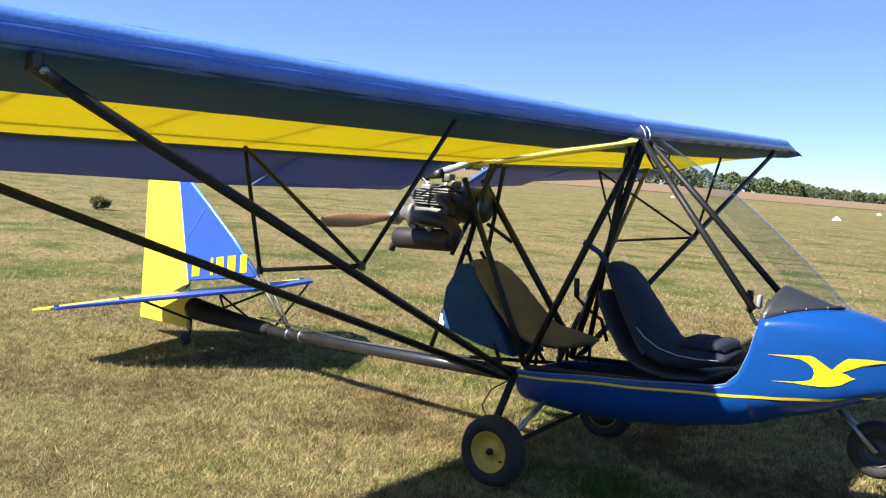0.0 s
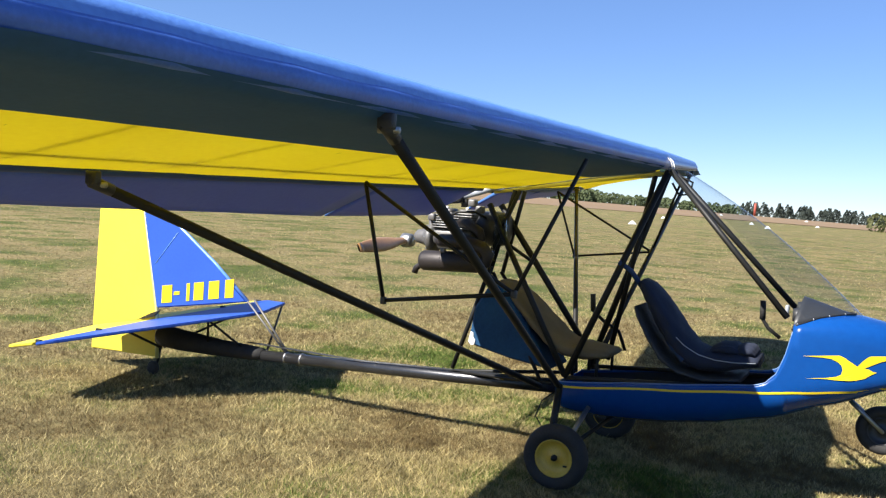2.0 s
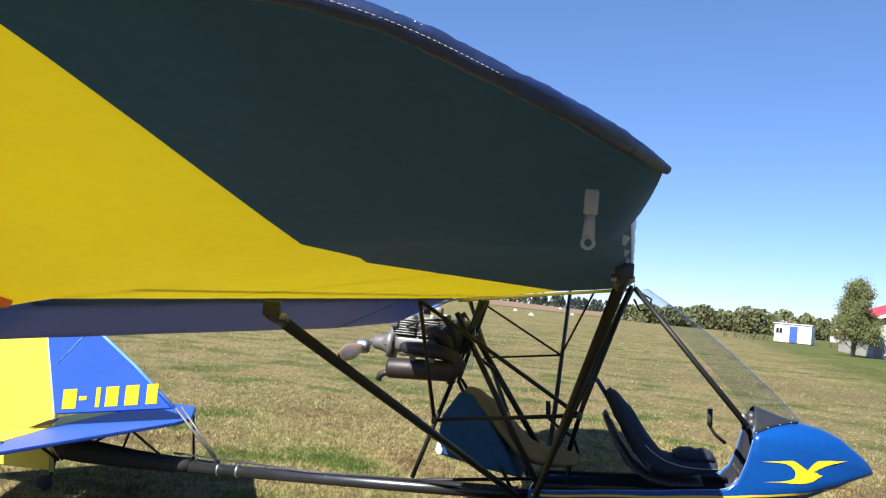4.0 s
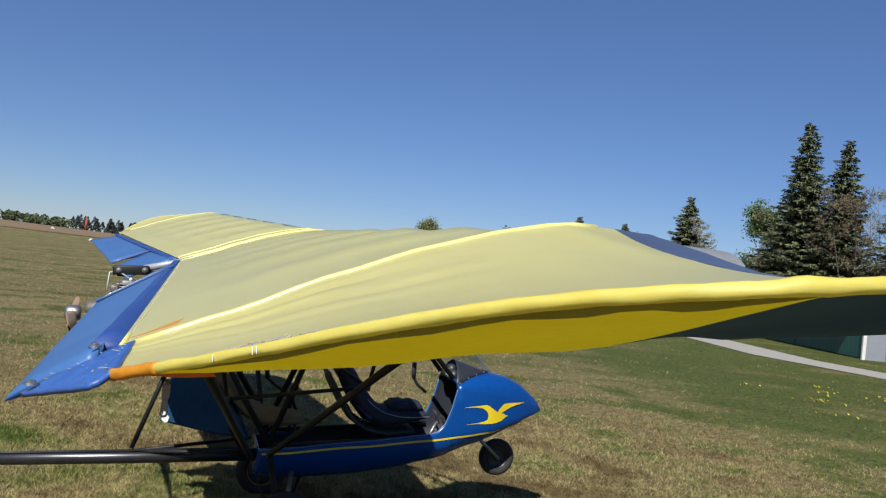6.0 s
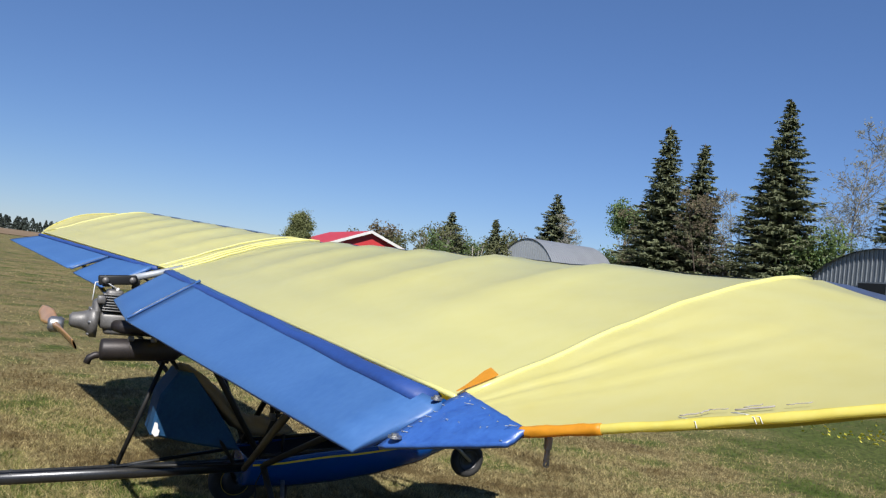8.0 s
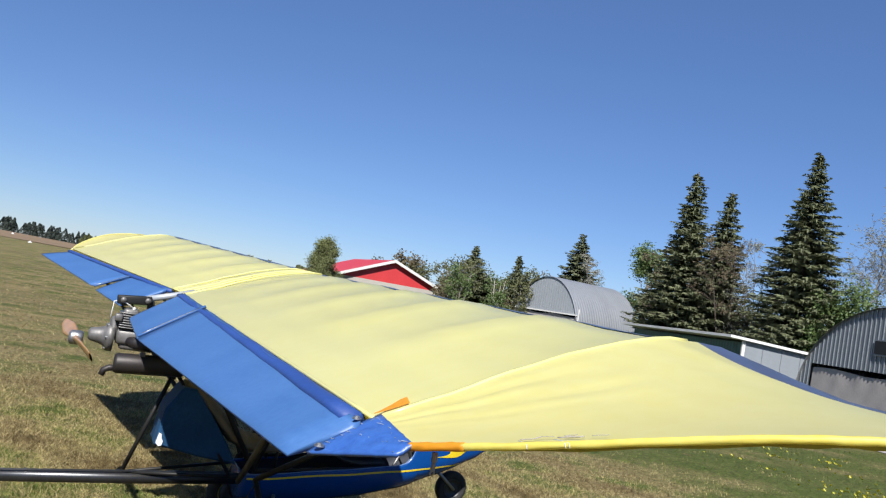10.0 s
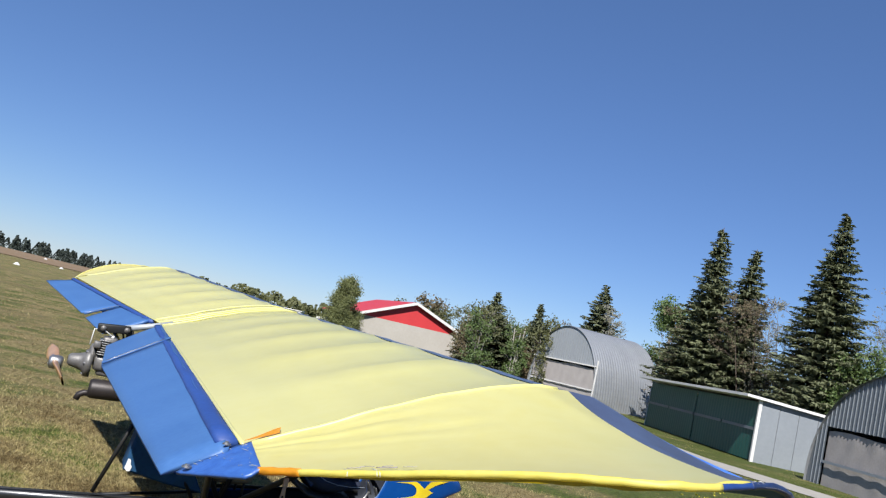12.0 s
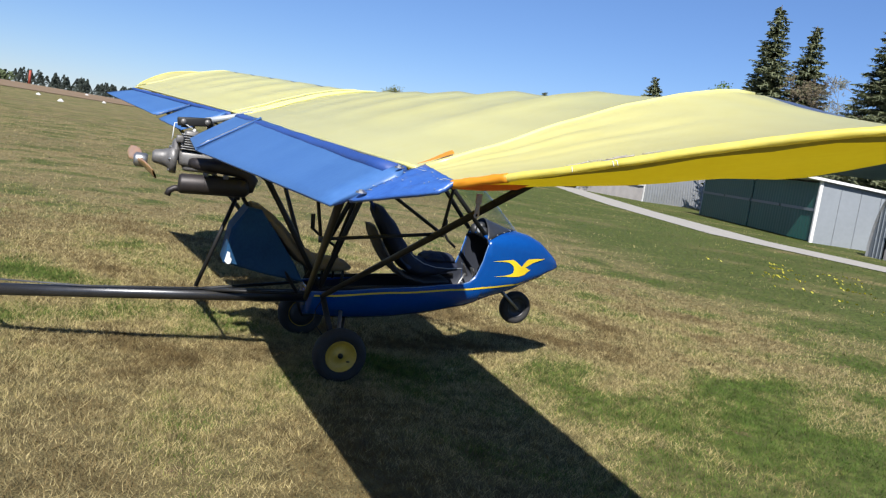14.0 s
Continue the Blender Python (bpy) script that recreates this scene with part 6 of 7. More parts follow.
def spruce(h, spread, seed, at, label, bare=0.10):
    """A conifer: trunk, whorls of boughs that sag and turn up at their tips, hung with short needle sprays."""
    rnd = random.Random(seed)
    root = empty("spruce_tree")
    bend = h * rnd.uniform(-0.012, 0.012)
    part("trunk", sweep(bmesh.new(), [(0, 0, 0), (bend, 0, h * 0.5), (0, 0, h)], [h * 0.020, h * 0.012, 0.02], 9), M_BARK, root, "bark-brown trunk")
    vs, fs, limbs = [], [], bmesh.new()
    lobes = [rnd.uniform(0, 6.28) for _ in range(3)]
    z = h * bare
    while z < h * 0.99:
        f = (z - h * bare) / (h * (1 - bare))
        tier = 0.74 + 0.36 * rnd.random()
        reach = (spread * min(1.0, 0.62 + f * 2.2) * (1 - f) ** 0.80 + 0.10) * tier
        k = int(8 + 9 * (1 - f))
        for i in range(k):
            a = 6.283 * (i + rnd.random() * 0.9) / k
            L = reach * rnd.uniform(0.55, 1.12) * (1 + 0.14 * math.sin(2 * a + lobes[0] + z * 0.5))
            sag = L * rnd.uniform(0.10, 0.34)
            z0 = z + rnd.uniform(-0.18, 0.18)
            ca, sa = math.cos(a), math.sin(a)
            axis = lambda g: Vector((ca * L * g, sa * L * g, z0 + 0.10 * L * g - sag * math.sin(math.pi * min(1.0, g * 0.62) ) * g + 0.22 * L * max(0.0, g - 0.7)))
            if L > 1.0:
                sweep(limbs, [axis(0), axis(0.5), axis(0.95)], [0.030, 0.020, 0.008], 3, False)
            n = max(4, int(L / 0.11))
            for j in range(n):
                g = (j + rnd.random()) / n
                if g < 0.22 and rnd.random() < 0.5:
                    continue
                c = axis(g)
                wd = (0.16 + 0.34 * math.sin(math.pi * min(1, 0.25 + 0.75 * (1 - g)))) * min(1.15, 0.42 + L * 0.30)
                for sd in (-1, 1):
                    b = a + sd * rnd.uniform(0.5, 1.25)
                    l = wd * rnd.uniform(0.55, 1.25)
                    d = Vector((math.cos(b) * l, math.sin(b) * l, rnd.uniform(-0.32, 0.10) * l))
                    w = Vector((-math.sin(b), math.cos(b), rnd.uniform(-0.8, 0.8))) * rnd.uniform(0.055, 0.105)
                    n0 = len(vs)
                    vs += [c, c + d * 0.55 + w, c + d, c + d * 0.5 - w]
                    fs.append((n0, n0 + 1, n0 + 2, n0 + 3))
                l = rnd.uniform(0.14, 0.32)
                w = Vector((-sa, ca, 0)) * rnd.uniform(0.06, 0.11)
                n0 = len(vs)
                vs += [c + Vector((0, 0, 0.04)), c + w, c + Vector((ca * l * 0.4, sa * l * 0.4, -l)), c - w]
                fs.append((n0, n0 + 1, n0 + 2, n0 + 3))
        z += h * 0.007 + 0.07 + 0.08 * rnd.random()
    part("limb_wood", limbs, M_BARK, root, "thin brown limbs")
    from_lists("crown", vs, fs, M_SPRUCE, root, "dark green needle boughs")
    tagged(root, label, "tree")
    return place(root, *at, rnd.uniform(0, 360))


def budding(h, spread, seed, at, label, buds, bark, stems=1, low=0.2, amount=2):
    """A nearly bare spring tree: fine forking branches with small buds."""
    rnd = random.Random(seed)
    root = empty("tree")
    bm = bmesh.new()
    tips = []

    def grow(p, d, l, r, depth):
        e = p + d * l
        mid = lerp(p, e, 0.5) + Vector((rnd.gauss(0, 1), rnd.gauss(0, 1), 0)) * l * 0.04
        sweep(bm, [p, mid, e], [r, r * 0.8, r * 0.6], 4 if depth < 2 else 3, False)
        if depth == 4:
            tips.extend((lerp(mid, e, rnd.random()), e))
            return
        for _ in range((4, 4, 3, 3)[depth]):
            g = rnd.uniform(0.35, 1.0)
            nd = (d + Vector((rnd.gauss(0, 1), rnd.gauss(0, 1), rnd.gauss(0.15, 0.6))) * 0.62).normalized()
            grow(lerp(p, e, g), nd, l * rnd.uniform(0.55, 0.90), max(0.006, r * 0.50), depth + 1)

    for _ in range(stems):
        lean = Vector((rnd.gauss(0, 0.10), rnd.gauss(0, 0.10), 1)) * h
        foot = Vector((rnd.gauss(0, 0.25), rnd.gauss(0, 0.25), 0)) * (stems > 1)
        sweep(bm, [foot, foot + lean * 0.5, foot + lean * 0.95], [h * 0.007, h * 0.0040, 0.006], 6, False)
        for k in range(max(8, 20 // stems)):
            f = low + (0.95 - low) * (k + rnd.random()) / max(8, 20 // stems)
            a = rnd.uniform(0, 6.283)
            d = Vector((math.cos(a), math.sin(a), rnd.uniform(0.5, 1.3))).normalized()
            grow(foot + lean * f, d, spread * (1.08 - 0.75 * f) * rnd.uniform(0.40, 0.62), h * 0.0019, 1)
    part("trunk", bm, bark, root, "thin forking branches")
    vs, fs = clump_mesh(tips, 0.085, rnd, amount, 0.8)
    from_lists("crown", vs, fs, buds, root, "sparse small buds")
    tagged(root, label, "tree")
    return place(root, *at, rnd.uniform(0, 360))


def leafy(h, spread, seed, at, label, material, bark, dens=1.0, leaf=0.30, name="tree", low=0.25, narrow=False):
    """A broadleaf tree: trunk, limbs, twigs and a ragged crown."""
    rnd = random.Random(seed)
    root = empty(name)
    bm = bmesh.new()
    tips = []
    stems = 1 if not narrow else 4
    for st in range(stems):
        ox = Vector((rnd.uniform(-.4, .4), rnd.uniform(-.4, .4), 0)) * (0 if stems == 1 else spread * 0.35)
        top = Vector((rnd.uniform(-.1, .1) * h, rnd.uniform(-.1, .1) * h, h * rnd.uniform(0.8, 0.92)))
        pts = [ox, ox * 0.9 + top * 0.35, ox * 0.8 + top * 0.7, ox + top]
        sweep(bm, pts, [h * 0.014, h * 0.011, h * 0.006, 0.012], 7)
        for k in range(int(16 / stems) + 5):
            f = low + (0.95 - low) * rnd.random()
            b = ox * 0.85 + top * f
            a = rnd.uniform(0, 6.283)
            L = spread * rnd.uniform(0.45, 1.05) * (1.0 - 0.55 * abs(f - 0.5) if name == "tree" else 1.3 - 1.1 * f)
            e = b + Vector((math.cos(a) * L, math.sin(a) * L, L * rnd.uniform(0.35, 1.1)))
            e.z = min(e.z, h)
            mid = lerp(b, e, 0.5) + Vector((0, 0, 0.05 * L))
            sweep(bm, [b, mid, e], [h * 0.005, h * 0.003, 0.008], 5)
            for _ in range(3):
                t2 = lerp(mid, e, rnd.random()) + Vector((rnd.gauss(0, .35), rnd.gauss(0, .35), rnd.uniform(0.1, .7))) * spread * 0.42
                sweep(bm, [lerp(mid, e, 0.4), t2], [0.018, 0.006], 4)
                tips += [(lerp(mid, e, rnd.random()), 0.5), (t2, 1.0), (e, 0.8)]
    part("trunk", bm, bark, root, "trunk and limbs")
    cs = []
    for c, k in tips:
        for _ in range(int(7 * dens)):
            cs.append(c + Vector((rnd.gauss(0, 1), rnd.gauss(0, 1), rnd.gauss(0, 0.9))) * spread * 0.17)
    vs, fs = clump_mesh(cs, leaf, rnd, 2, 0.8)
    from_lists("crown", vs, fs, material, root, "ragged crown of small leaves")
    tagged(root, label, "tree")
    return place(root, *at, rnd.uniform(0, 360))


def far_at(az, dist, eye=(-1.5, -6.8)):
    x, y = eye[0] + dist * math.cos(radians(az)), eye[1] + dist * math.sin(radians(az))
    return (x, y, terrain(x, y))


spruce(16.2, 4.0, 11, far_at(45.0, 60), "tall dark spruce behind the hangars")
spruce(14.9, 3.7, 12, far_at(52.1, 64), "tall dark spruce beside its twin")
spruce(13.7, 3.3, 13, far_at(49.85, 64), "slimmer spruce beside a taller one")
spruce(11.8, 4.4, 14, far_at(58.75, 88), "short bushy spruce above the scrub")
spruce(7.9, 3.6, 15, far_at(65.7, 78), "dark ragged pine above the scrub")
spruce(16.0, 3.8, 16, far_at(37.5, 66), "tall dark spruce at the hangar end")
spruce(7.7, 1.7, 17, far_at(62.7, 78), "slim young larch above the scrub")
leafy(12.4, 1.9, 21, far_at(54.3, 78), "bright green young poplar", M_LEAF, M_PALEBARK, 3.6, 0.17, low=0.2)
leafy(10.5, 1.7, 22, far_at(52.7, 78), "olive tree among the spruces", M_OLIVE, M_BARK, 3.6, 0.17, low=0.15)
budding(10.0, 3.0, 23, far_at(48.9, 62), "brown-red budding maple among spruces", M_REDBUD, M_BARK, 2, 0.15, 4)
budding(10.0, 3.6, 24, far_at(47.6, 63), "bare grey budding tree", M_BUDS, M_TWIG, 3, 0.12, 3)
budding(9.6, 3.0, 29, far_at(53.2, 70), "brown-red budding tree among spruces", M_REDBUD, M_BARK, 2, 0.12, 6)
budding(16.8, 5.6, 25, far_at(42.1, 70), "tall thinly budding birch", M_BUDS, M_TWIG, 1, 0.30, 6)
budding(12.4, 4.4, 28, far_at(40.7, 72), "pale thinly budding birch", M_BUDS, M_TWIG, 2, 0.25, 5)
budding(9.4, 2.6, 27, far_at(57.6, 84), "white-stemmed birch with thin leaves", M_BUDS, M_PALEBARK, 3, 0.25, 3)
leafy(7.6, 2.4, 26, far_at(43.0, 60), "low green tree beside the tall spruce", M_LEAF, M_BARK, 4.5, 0.16, low=0.12)
leafy(7.3, 1.6, 31, (17.9, 69.6, 0), "upright willow bush beside the barn", M_WILLOW, M_TWIG, 14.0, 0.10, name="bush", low=0.05, narrow=True)
rnd = random.Random(77)
k = 0
for az in [60.4 + 0.36 * i for i in range(21)]:
    d = rnd.uniform(72, 88)
    h = rnd.uniform(4.6, 7.0)
    mt = (M_OLIVE, M_LEAF, M_RUST, M_OLIVE)[k % 4] if k % 5 else M_OLIVE
    leafy(h, rnd.uniform(0.9, 1.4), 100 + k, far_at(az + rnd.uniform(-.3, .3), d), ("olive scrub tree in a thicket", "fresh green scrub tree in a thicket", "reddish budding scrub tree in a thicket", "olive scrub tree in a thicket")[k % 4], mt, M_TWIG if k % 3 else M_PALEBARK, 0.85, 0.15, low=0.04, narrow=True)
    k += 1
for az in (71.6, 70.8, 70.0, 69.2):
    leafy(rnd.uniform(6.2, 7.6), 2.2, 140 + k, far_at(az, 112), "olive tree behind the barn", (M_OLIVE, M_LEAF, M_RUST)[k % 3], M_BARK, 1.4, 0.28, low=0.15)
    k += 1
for az in (36.5, 41.0, 46.5, 49.8, 51.9):
    leafy(rnd.uniform(6, 8), 2.4, 160 + k, far_at(az, 80), "green undergrowth tree behind the hangars", (M_LEAF, M_OLIVE)[k % 2], M_BARK, 1.6, 0.24, low=0.05)
    k += 1


def woodland(name, az0, az1, dist, el0, el1, material, label, seed, size, eye=(0, 0), conifer=False):
    """A far belt of trees: thousands of small faces in overlapping ragged crowns."""
    rnd = random.Random(seed)
    vs, fs = [], []
    step = math.degrees(size * 0.85 / dist)
    a = az0
    while a < az1:
        f = (a - az0) / max(1e-6, az1 - az0)
        for row in range(3):
            x, y, z = far_at(a + rnd.uniform(-step, step), dist + row * size * 1.6 + rnd.uniform(0, size), eye)
            hh = dist * math.tan(radians(el0 + (el1 - el0) * f)) * rnd.uniform(0.72, 1.08)
            hh = max(hh, 1.5)
            w = size * rnd.uniform(0.6, 1.1)
            for _ in range(150):
                u = rnd.random() ** 0.8
                rr = w * ((1 - u) * 0.8 + 0.04 if conifer else math.sqrt(max(0.02, 1 - (2 * u - 0.9) ** 2)) * 0.8)
                t = rnd.uniform(0, 6.283)
                c = Vector((x + rr * math.cos(t), y + rr * math.sin(t), z + hh * u))
                s = size * 0.145 * rnd.uniform(0.6, 1.2)
                ax = Vector((rnd.gauss(0, 1), rnd.gauss(0, 1), rnd.gauss(0, 0.6))).normalized()
                b = ax.orthogonal().normalized()
                d2 = ax.cross(b)
                i = len(vs)
                vs += [c - b * s, c + d2 * s * 0.7, c + b * s, c - d2 * s * 0.7]
                fs.append((i, i + 1, i + 2, i + 3))
        a += step
    me = bpy.data.meshes.new(name)
    me.from_pydata([tuple(v) for v in vs], [], fs)
    me.materials.append(material)
    ob = new(name, me)
    tagged(ob, label, "trees", kind="stuff")
    return ob


woodland("far_woods", 99, 108, 560, 0.60, 0.80, M_FAR, "distant green wood along the field edge", 5, 5.0)
woodland("far_woods", 108, 121, 560, 1.00, 1.70, M_FAR, "distant green wood along the field edge", 15, 7.0)
woodland("far_woods", 121, 175, 600, 1.65, 1.40, M_FAR, "distant green wood along the field edge", 6, 9.0)
woodland("far_conifers", 88.5, 98.5, 560, 0.72, 0.95, M_FARC, "distant dark conifer plantation", 7, 4.5, conifer=True)
woodland("far_hedge", 70, 86, 190, 1.90, 1.60, M_OLIVE, "olive hedge trees beyond the shed", 8, 3.4)
woodland("far_hedge", 86, 90.3, 190, 1.60, 1.10, M_OLIVE, "low olive trees where the hedge ends", 18, 3.0)
woodland("blossom_trees", 113.1, 113.9, 520, 0.62, 0.58, M_BLOSSOM, "pale blossoming bushes at the wood edge", 9, 4.0)
woodland("blossom_trees", 112.0, 112.3, 520, 0.55, 0.5, M_BLOSSOM, "small pale blossoming bush at the wood edge", 19, 3.5)
woodland("back_woods", 20, 66, 110, 3.4, 3.2, M_OLIVE, "mixed spring wood behind the hangars", 10, 4.0)
woodland("rear_woods", 178, 340, 420, 1.2, 1.4, M_FAR, "distant wood on the near side of the field", 12, 12.0)


# ---- field markers ----
def marker(x, y, s):
    s = s * 0.78
    root = empty("field_marker")
    bm = bmesh.new()
    z = 0
    pts = [(-1, -0.5), (1, -0.5), (1, 0.5), (-1, 0.5)]
    base = [bm.verts.new((a * s, b * s, 0)) for a, b in pts]
    r0, r1 = bm.verts.new((-0.25 * s, 0, 0.95 * s)), bm.verts.new((0.25 * s, 0, 0.95 * s))
    bm.faces.new((base[0], base[1], r1, r0))
    bm.faces.new((base[2], base[3], r0, r1))
    bm.faces.new((base[1], base[2], r1))
    bm.faces.new((base[3], base[0], r0))
    bmesh.ops.bevel(bm, geom=list(bm.edges), offset=0.05 * s, segments=1, affect="EDGES")
    part("cover", bm, M_WHITE, root, "", False)
    tagged(root, "white tent-shaped runway marker on the grass", "marker", group="runway markers")
    return place(root, x, y, terrain(x, y), 40)


for x, y in ((-69.9, 143.4), (-23.4, 84.0), (-35.6, 148.6), (-22.0, 159.8), (-14.8, 124.4), (-13.1, 192.0), (-52, 300), (-27, 330)):
    marker(x, y, 0.55 if y < 250 else 0.9)
root = empty("marker_post")
bm = bmesh.new()
sweep(bm, [(0, 0, 0), (0, 0, 7.0)], [0.75, 0.6], 12)
part("pole", bm, M_MAST, root, "")
tagged(root, "red signal mast at the field edge", "post")
p = far_at(97.9, 500, (1.5, -5.0))
place(root, p[0], p[1], p[2], 0)
leafy(0.27, 0.21, 200, (-19.7, 6.8, 0), "small dark bush alone in the field", M_OLIVE, M_BARK, 1.0, 0.05, name="bush", low=0.05, narrow=True)


# ---- grass ----
def grass_material():
    m = bpy.data.materials.new("grass blades")
    m.use_nodes = True
    n, l = m.node_tree.nodes, m.node_tree.links
    p = n["Principled BSDF"]
    p.inputs["Roughness"].default_value = 0.8
    p.inputs["Specular IOR Level"].default_value = 0.2
    g = n.new("ShaderNodeNewGeometry")
    r = n.new("ShaderNodeValToRGB")
    e = r.color_ramp.elements
    e[0].position, e[0].color = 0.0, (0.1376, 0.0989, 0.043, 1)
    e[1].position, e[1].color = 1.0, (0.0645, 0.1075, 0.01892, 1)
    for pos, c in ((0.25, (0.4479, 0.3759, 0.188, 1)), (0.5, (0.3199, 0.2639, 0.112, 1)), (0.62, (0.1204, 0.1445, 0.03268, 1)), (0.85, (0.09632, 0.1462, 0.02924, 1))):
        x = e.new(pos)
        x.color = c
    tc = n.new("ShaderNodeTexCoord")
    no = n.new("ShaderNodeTexNoise")
    no.inputs["Scale"].default_value, no.inputs["Detail"].default_value = 0.9, 5
    l.new(tc.outputs["Object"], no.inputs["Vector"])
    mr = n.new("ShaderNodeMapRange")
    mr.inputs[1].default_value, mr.inputs[2].default_value, mr.inputs[3].default_value, mr.inputs[4].default_value = 0.38, 0.64, -0.42, 0.42
    l.new(no.outputs[0], mr.inputs[0])
    ad = n.new("ShaderNodeMath")
    ad.operation = "MULTIPLY_ADD"
    ad.inputs[1].default_value = 0.65
    l.new(g.outputs["Random Per Island"], ad.inputs[0])
    l.new(mr.outputs[0], ad.inputs[2])
    broad = n.new("ShaderNodeTexNoise")
    broad.inputs["Scale"].default_value, broad.inputs["Detail"].default_value = 0.28, 3
    l.new(tc.outputs["Object"], broad.inputs["Vector"])
    bmr = n.new("ShaderNodeMapRange")
    bmr.inputs[1].default_value, bmr.inputs[2].default_value, bmr.inputs[3].default_value, bmr.inputs[4].default_value = 0.38, 0.62, -0.22, 0.17
    l.new(broad.outputs[0], bmr.inputs[0])
    a3 = n.new("ShaderNodeMath")
    l.new(ad.outputs[0], a3.inputs[0])
    l.new(bmr.outputs[0], a3.inputs[1])
    sx = n.new("ShaderNodeSeparateXYZ")
    l.new(tc.outputs["Object"], sx.inputs[0])
    gm = n.new("ShaderNodeMapRange")
    gm.inputs[1].default_value, gm.inputs[2].default_value, gm.inputs[3].default_value, gm.inputs[4].default_value = 4.6, 8.0, -0.05, 0.62
    slant = n.new("ShaderNodeMath")
    slant.operation = "MULTIPLY_ADD"
    slant.inputs[1].default_value = -0.08
    l.new(sx.outputs[1], slant.inputs[0])
    l.new(sx.outputs[0], slant.inputs[2])
    l.new(slant.outputs[0], gm.inputs[0])
    a2 = n.new("ShaderNodeMath")
    a2.operation, a2.use_clamp = "ADD", True
    l.new(a3.outputs[0], a2.inputs[0])
    near = n.new("ShaderNodeVectorMath")
    near.operation = "DISTANCE"
    near.inputs[1].default_value = (3.2, -2.2, 0)
    l.new(tc.outputs["Object"], near.inputs[0])
    nm = n.new("ShaderNodeMapRange")
    nm.inputs[1].default_value, nm.inputs[2].default_value, nm.inputs[3].default_value, nm.inputs[4].default_value = 1.0, 2.8, 0.45, -0.05
    l.new(near.outputs["Value"], nm.inputs[0])
    both = n.new("ShaderNodeMath")
    both.operation = "MAXIMUM"
    l.new(gm.outputs[0], both.inputs[0])
    l.new(nm.outputs[0], both.inputs[1])
    l.new(both.outputs[0], a2.inputs[1])
    l.new(a2.outputs[0], r.inputs[0])
    mott = n.new("ShaderNodeTexNoise")
    mott.inputs["Scale"].default_value, mott.inputs["Detail"].default_value = 9.0, 4
    l.new(tc.outputs["Object"], mott.inputs["Vector"])
    mm = n.new("ShaderNodeMapRange")
    mm.inputs[1].default_value, mm.inputs[2].default_value, mm.inputs[3].default_value, mm.inputs[4].default_value = 0.34, 0.66, 0.68, 1.28
    l.new(mott.outputs[0], mm.inputs[0])
    hv = n.new("ShaderNodeHueSaturation")
    l.new(mm.outputs[0], hv.inputs["Value"])
    l.new(r.outputs[0], hv.inputs["Color"])
    l.new(hv.outputs[0], p.inputs["Base Color"])
    tr = n.new("ShaderNodeBsdfTranslucent")
    l.new(hv.outputs[0], tr.inputs["Color"])
    mx = n.new("ShaderNodeMixShader")
    mx.inputs[0].default_value = 0.3
    l.new(p.outputs[0], mx.inputs[1])
    l.new(tr.outputs[0], mx.inputs[2])
    l.new(mx.outputs[0], n["Material Output"].inputs[0])
    return m


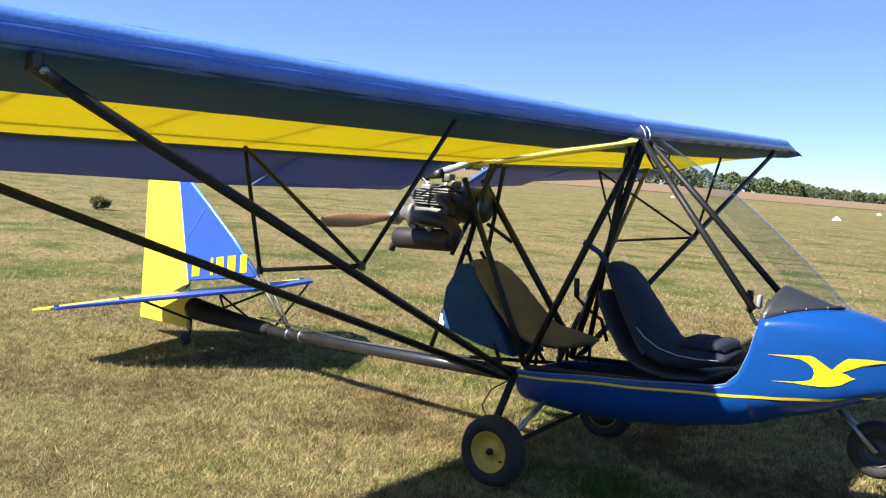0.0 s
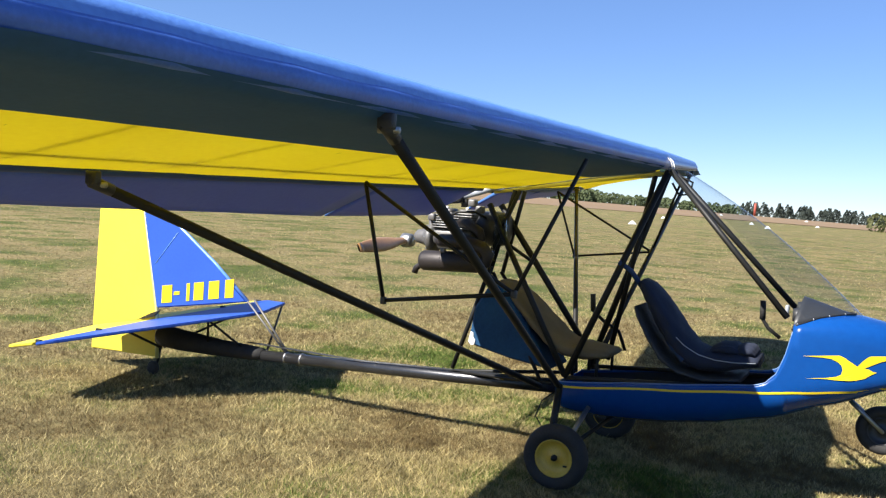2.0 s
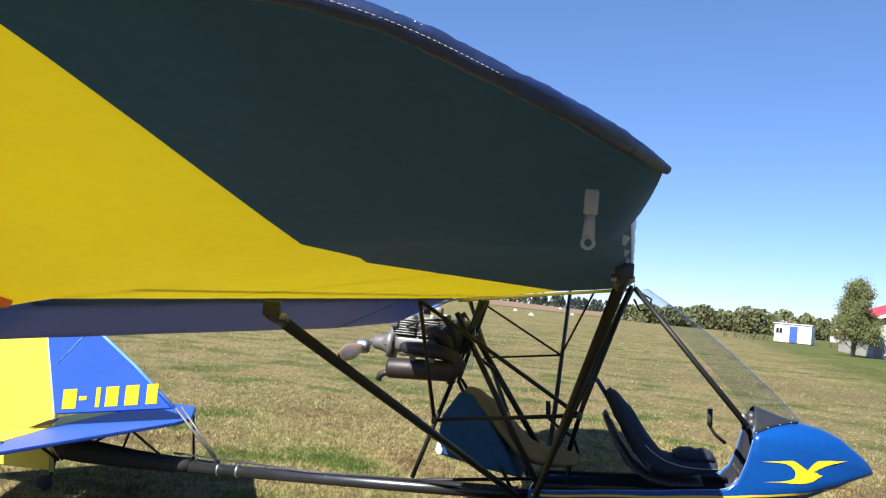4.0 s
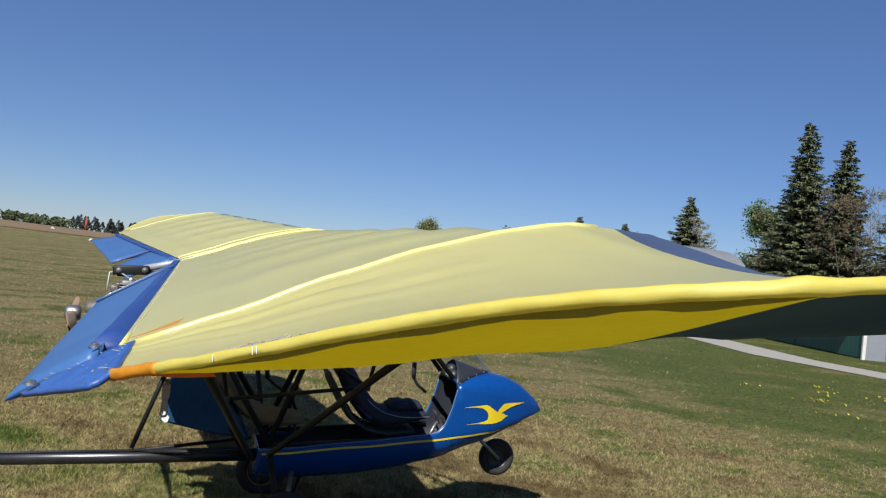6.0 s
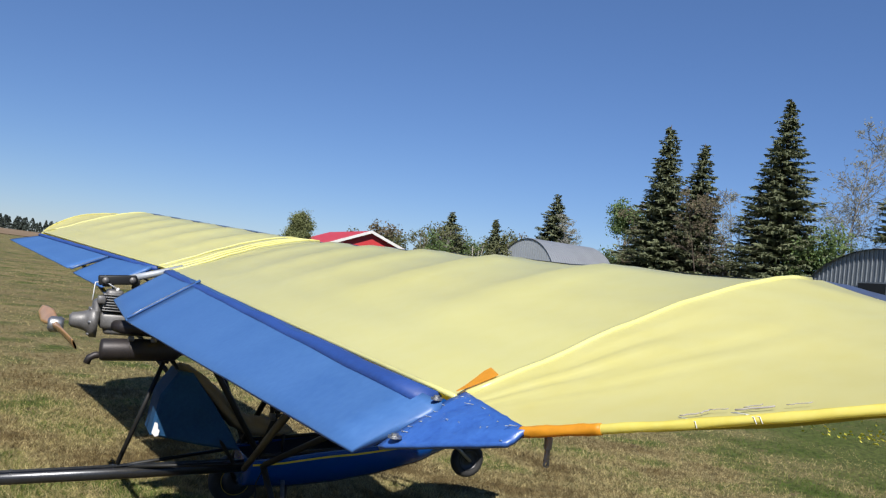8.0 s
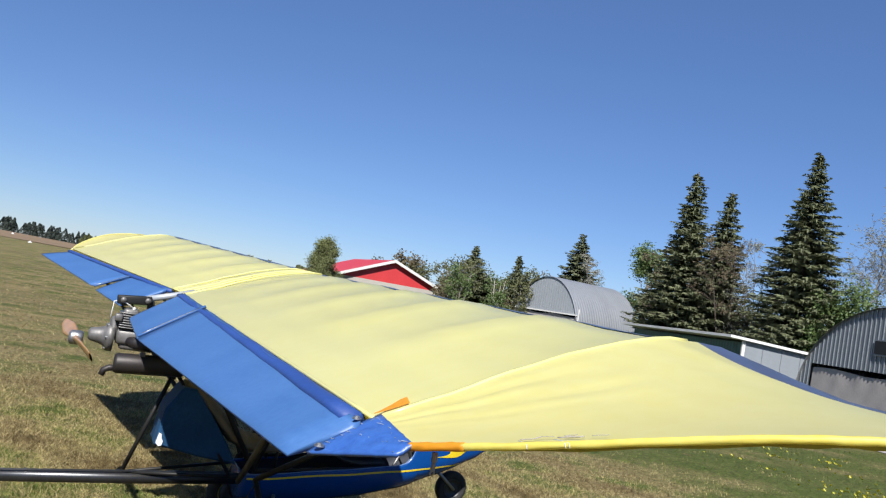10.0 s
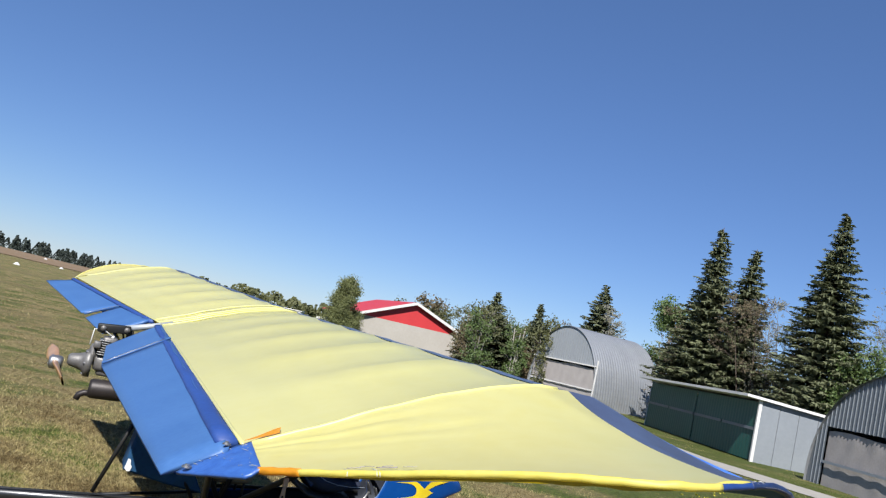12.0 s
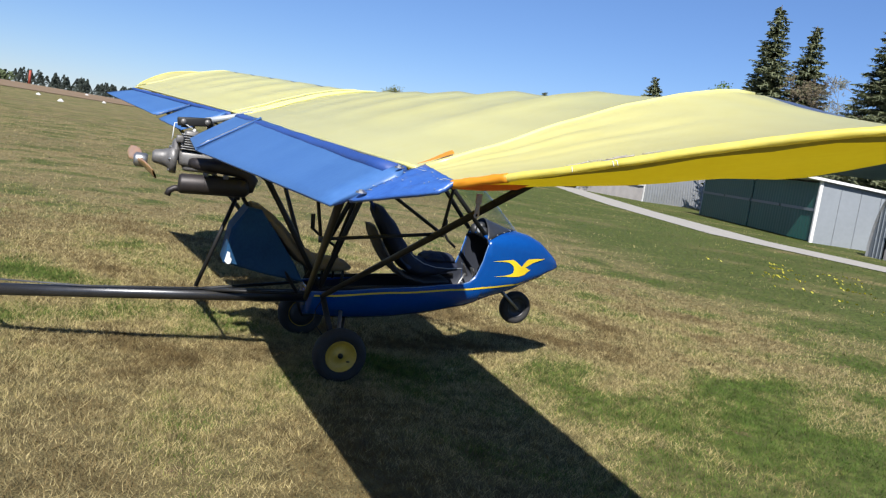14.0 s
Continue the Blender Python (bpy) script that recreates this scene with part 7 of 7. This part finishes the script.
def grass_spread(near=520000, far=420000, reach=115.0):
    """Loose short blades, fine and thick round the aircraft, coarser and thinner outwards; none on the track."""
    rg = np.random.default_rng(1)
    count = near + far
    r = reach * rg.random(far) ** 1.75
    t = rg.uniform(0, 2 * np.pi, far)
    px = np.concatenate([rg.normal(-0.2, 3.2, near), -0.8 + r * np.cos(t)])
    py = np.concatenate([rg.normal(-0.4, 3.2, near), -0.3 + r * np.sin(t)])
    d = np.hypot(px + 0.8, py + 5.0)
    track = np.array([(28, 2), (20.5, 10.5), (19.6, 20.5), (23.0, 34.0), (28.0, 49.0), (36.0, 72.0), (44, 95)], float)
    keep = np.ones(count, bool)
    for a, b in zip(track, track[1:]):
        u = np.clip(((px - a[0]) * (b[0] - a[0]) + (py - a[1]) * (b[1] - a[1])) / ((b - a) @ (b - a)), 0, 1)
        keep &= np.hypot(px - a[0] - u * (b[0] - a[0]), py - a[1] - u * (b[1] - a[1])) > 1.15
    px, py, d = px[keep], py[keep], d[keep]
    count = len(px)
    fade = np.clip((reach - d) / 70.0, 0.08, 1.0)
    tuft = np.sin(px * 5.1 + 2.0 * np.sin(py * 3.3)) * np.sin(py * 4.7 + 1.5 * np.sin(px * 2.9)) + rg.normal(0, 0.6, count)
    tall = 0.030 * (1 + np.minimum(d, 40) / 50) * fade
    h = np.clip(tall * (0.55 + 0.5 * rg.random(count) + 0.25 * tuft), tall * 0.25, tall * 2.2)
    a = rg.uniform(0, 2 * np.pi, count)
    lean = rg.uniform(0.3, 1.8, count) * h
    b = rg.uniform(0, 2 * np.pi, count)
    w = 0.00125 * (1 + np.minimum(d, 30) / 4.6) * rg.uniform(0.6, 1.4, count)
    v = np.zeros((count, 3, 3))
    z0 = np.zeros(count) - 0.002
    v[:, 0] = np.stack([px - np.cos(a) * w, py - np.sin(a) * w, z0], 1)
    v[:, 1] = np.stack([px + np.cos(a) * w, py + np.sin(a) * w, z0], 1)
    v[:, 2] = np.stack([px + np.cos(b) * lean, py + np.sin(b) * lean, h], 1)
    me = bpy.data.meshes.new("grass")
    me.vertices.add(count * 3)
    me.vertices.foreach_set("co", v.ravel())
    me.loops.add(count * 3)
    me.loops.foreach_set("vertex_index", np.arange(count * 3))
    me.polygons.add(count)
    me.polygons.foreach_set("loop_start", np.arange(count) * 3)
    me.update(calc_edges=True)
    me.materials.append(M_GRASS)
    tagged(new("grass", me), "short sun-dried mown grass round the aircraft", "grass", kind="stuff")


M_GRASS = grass_material()
grass_spread()
# dandelions by the track
rnd = random.Random(5)
vs, fs = [], []
patches = [(rnd.gauss(10.1, 0.5), rnd.gauss(3.7, 0.6)) for _ in range(16)] + [(rnd.gauss(11.3, 1.1), rnd.gauss(6.6, 1.3)) for _ in range(26)] + [(rnd.gauss(13.6, 0.6), rnd.gauss(8.9, 0.8)) for _ in range(6)]
for _ in range(240):
    x, y = rnd.choice(patches)
    c = Vector((x + rnd.gauss(0, 0.16), y + rnd.gauss(0, 0.16), 0.095))
    for k in range(2):
        i = len(vs)
        a = rnd.uniform(0, 3.14)
        d = Vector((math.cos(a), math.sin(a), 0)) * 0.026
        e = Vector((-math.sin(a), math.cos(a), 0.8)) * 0.022
        vs += [c - d, c - e, c + d, c + e]
        fs.append((i, i + 1, i + 2, i + 3))
me = bpy.data.meshes.new("dandelions")
me.from_pydata([tuple(v) for v in vs], [], fs)
me.materials.append(M_FLOWER)
tagged(new("dandelions", me), "yellow dandelion heads scattered in the grass", "flowers", kind="stuff")
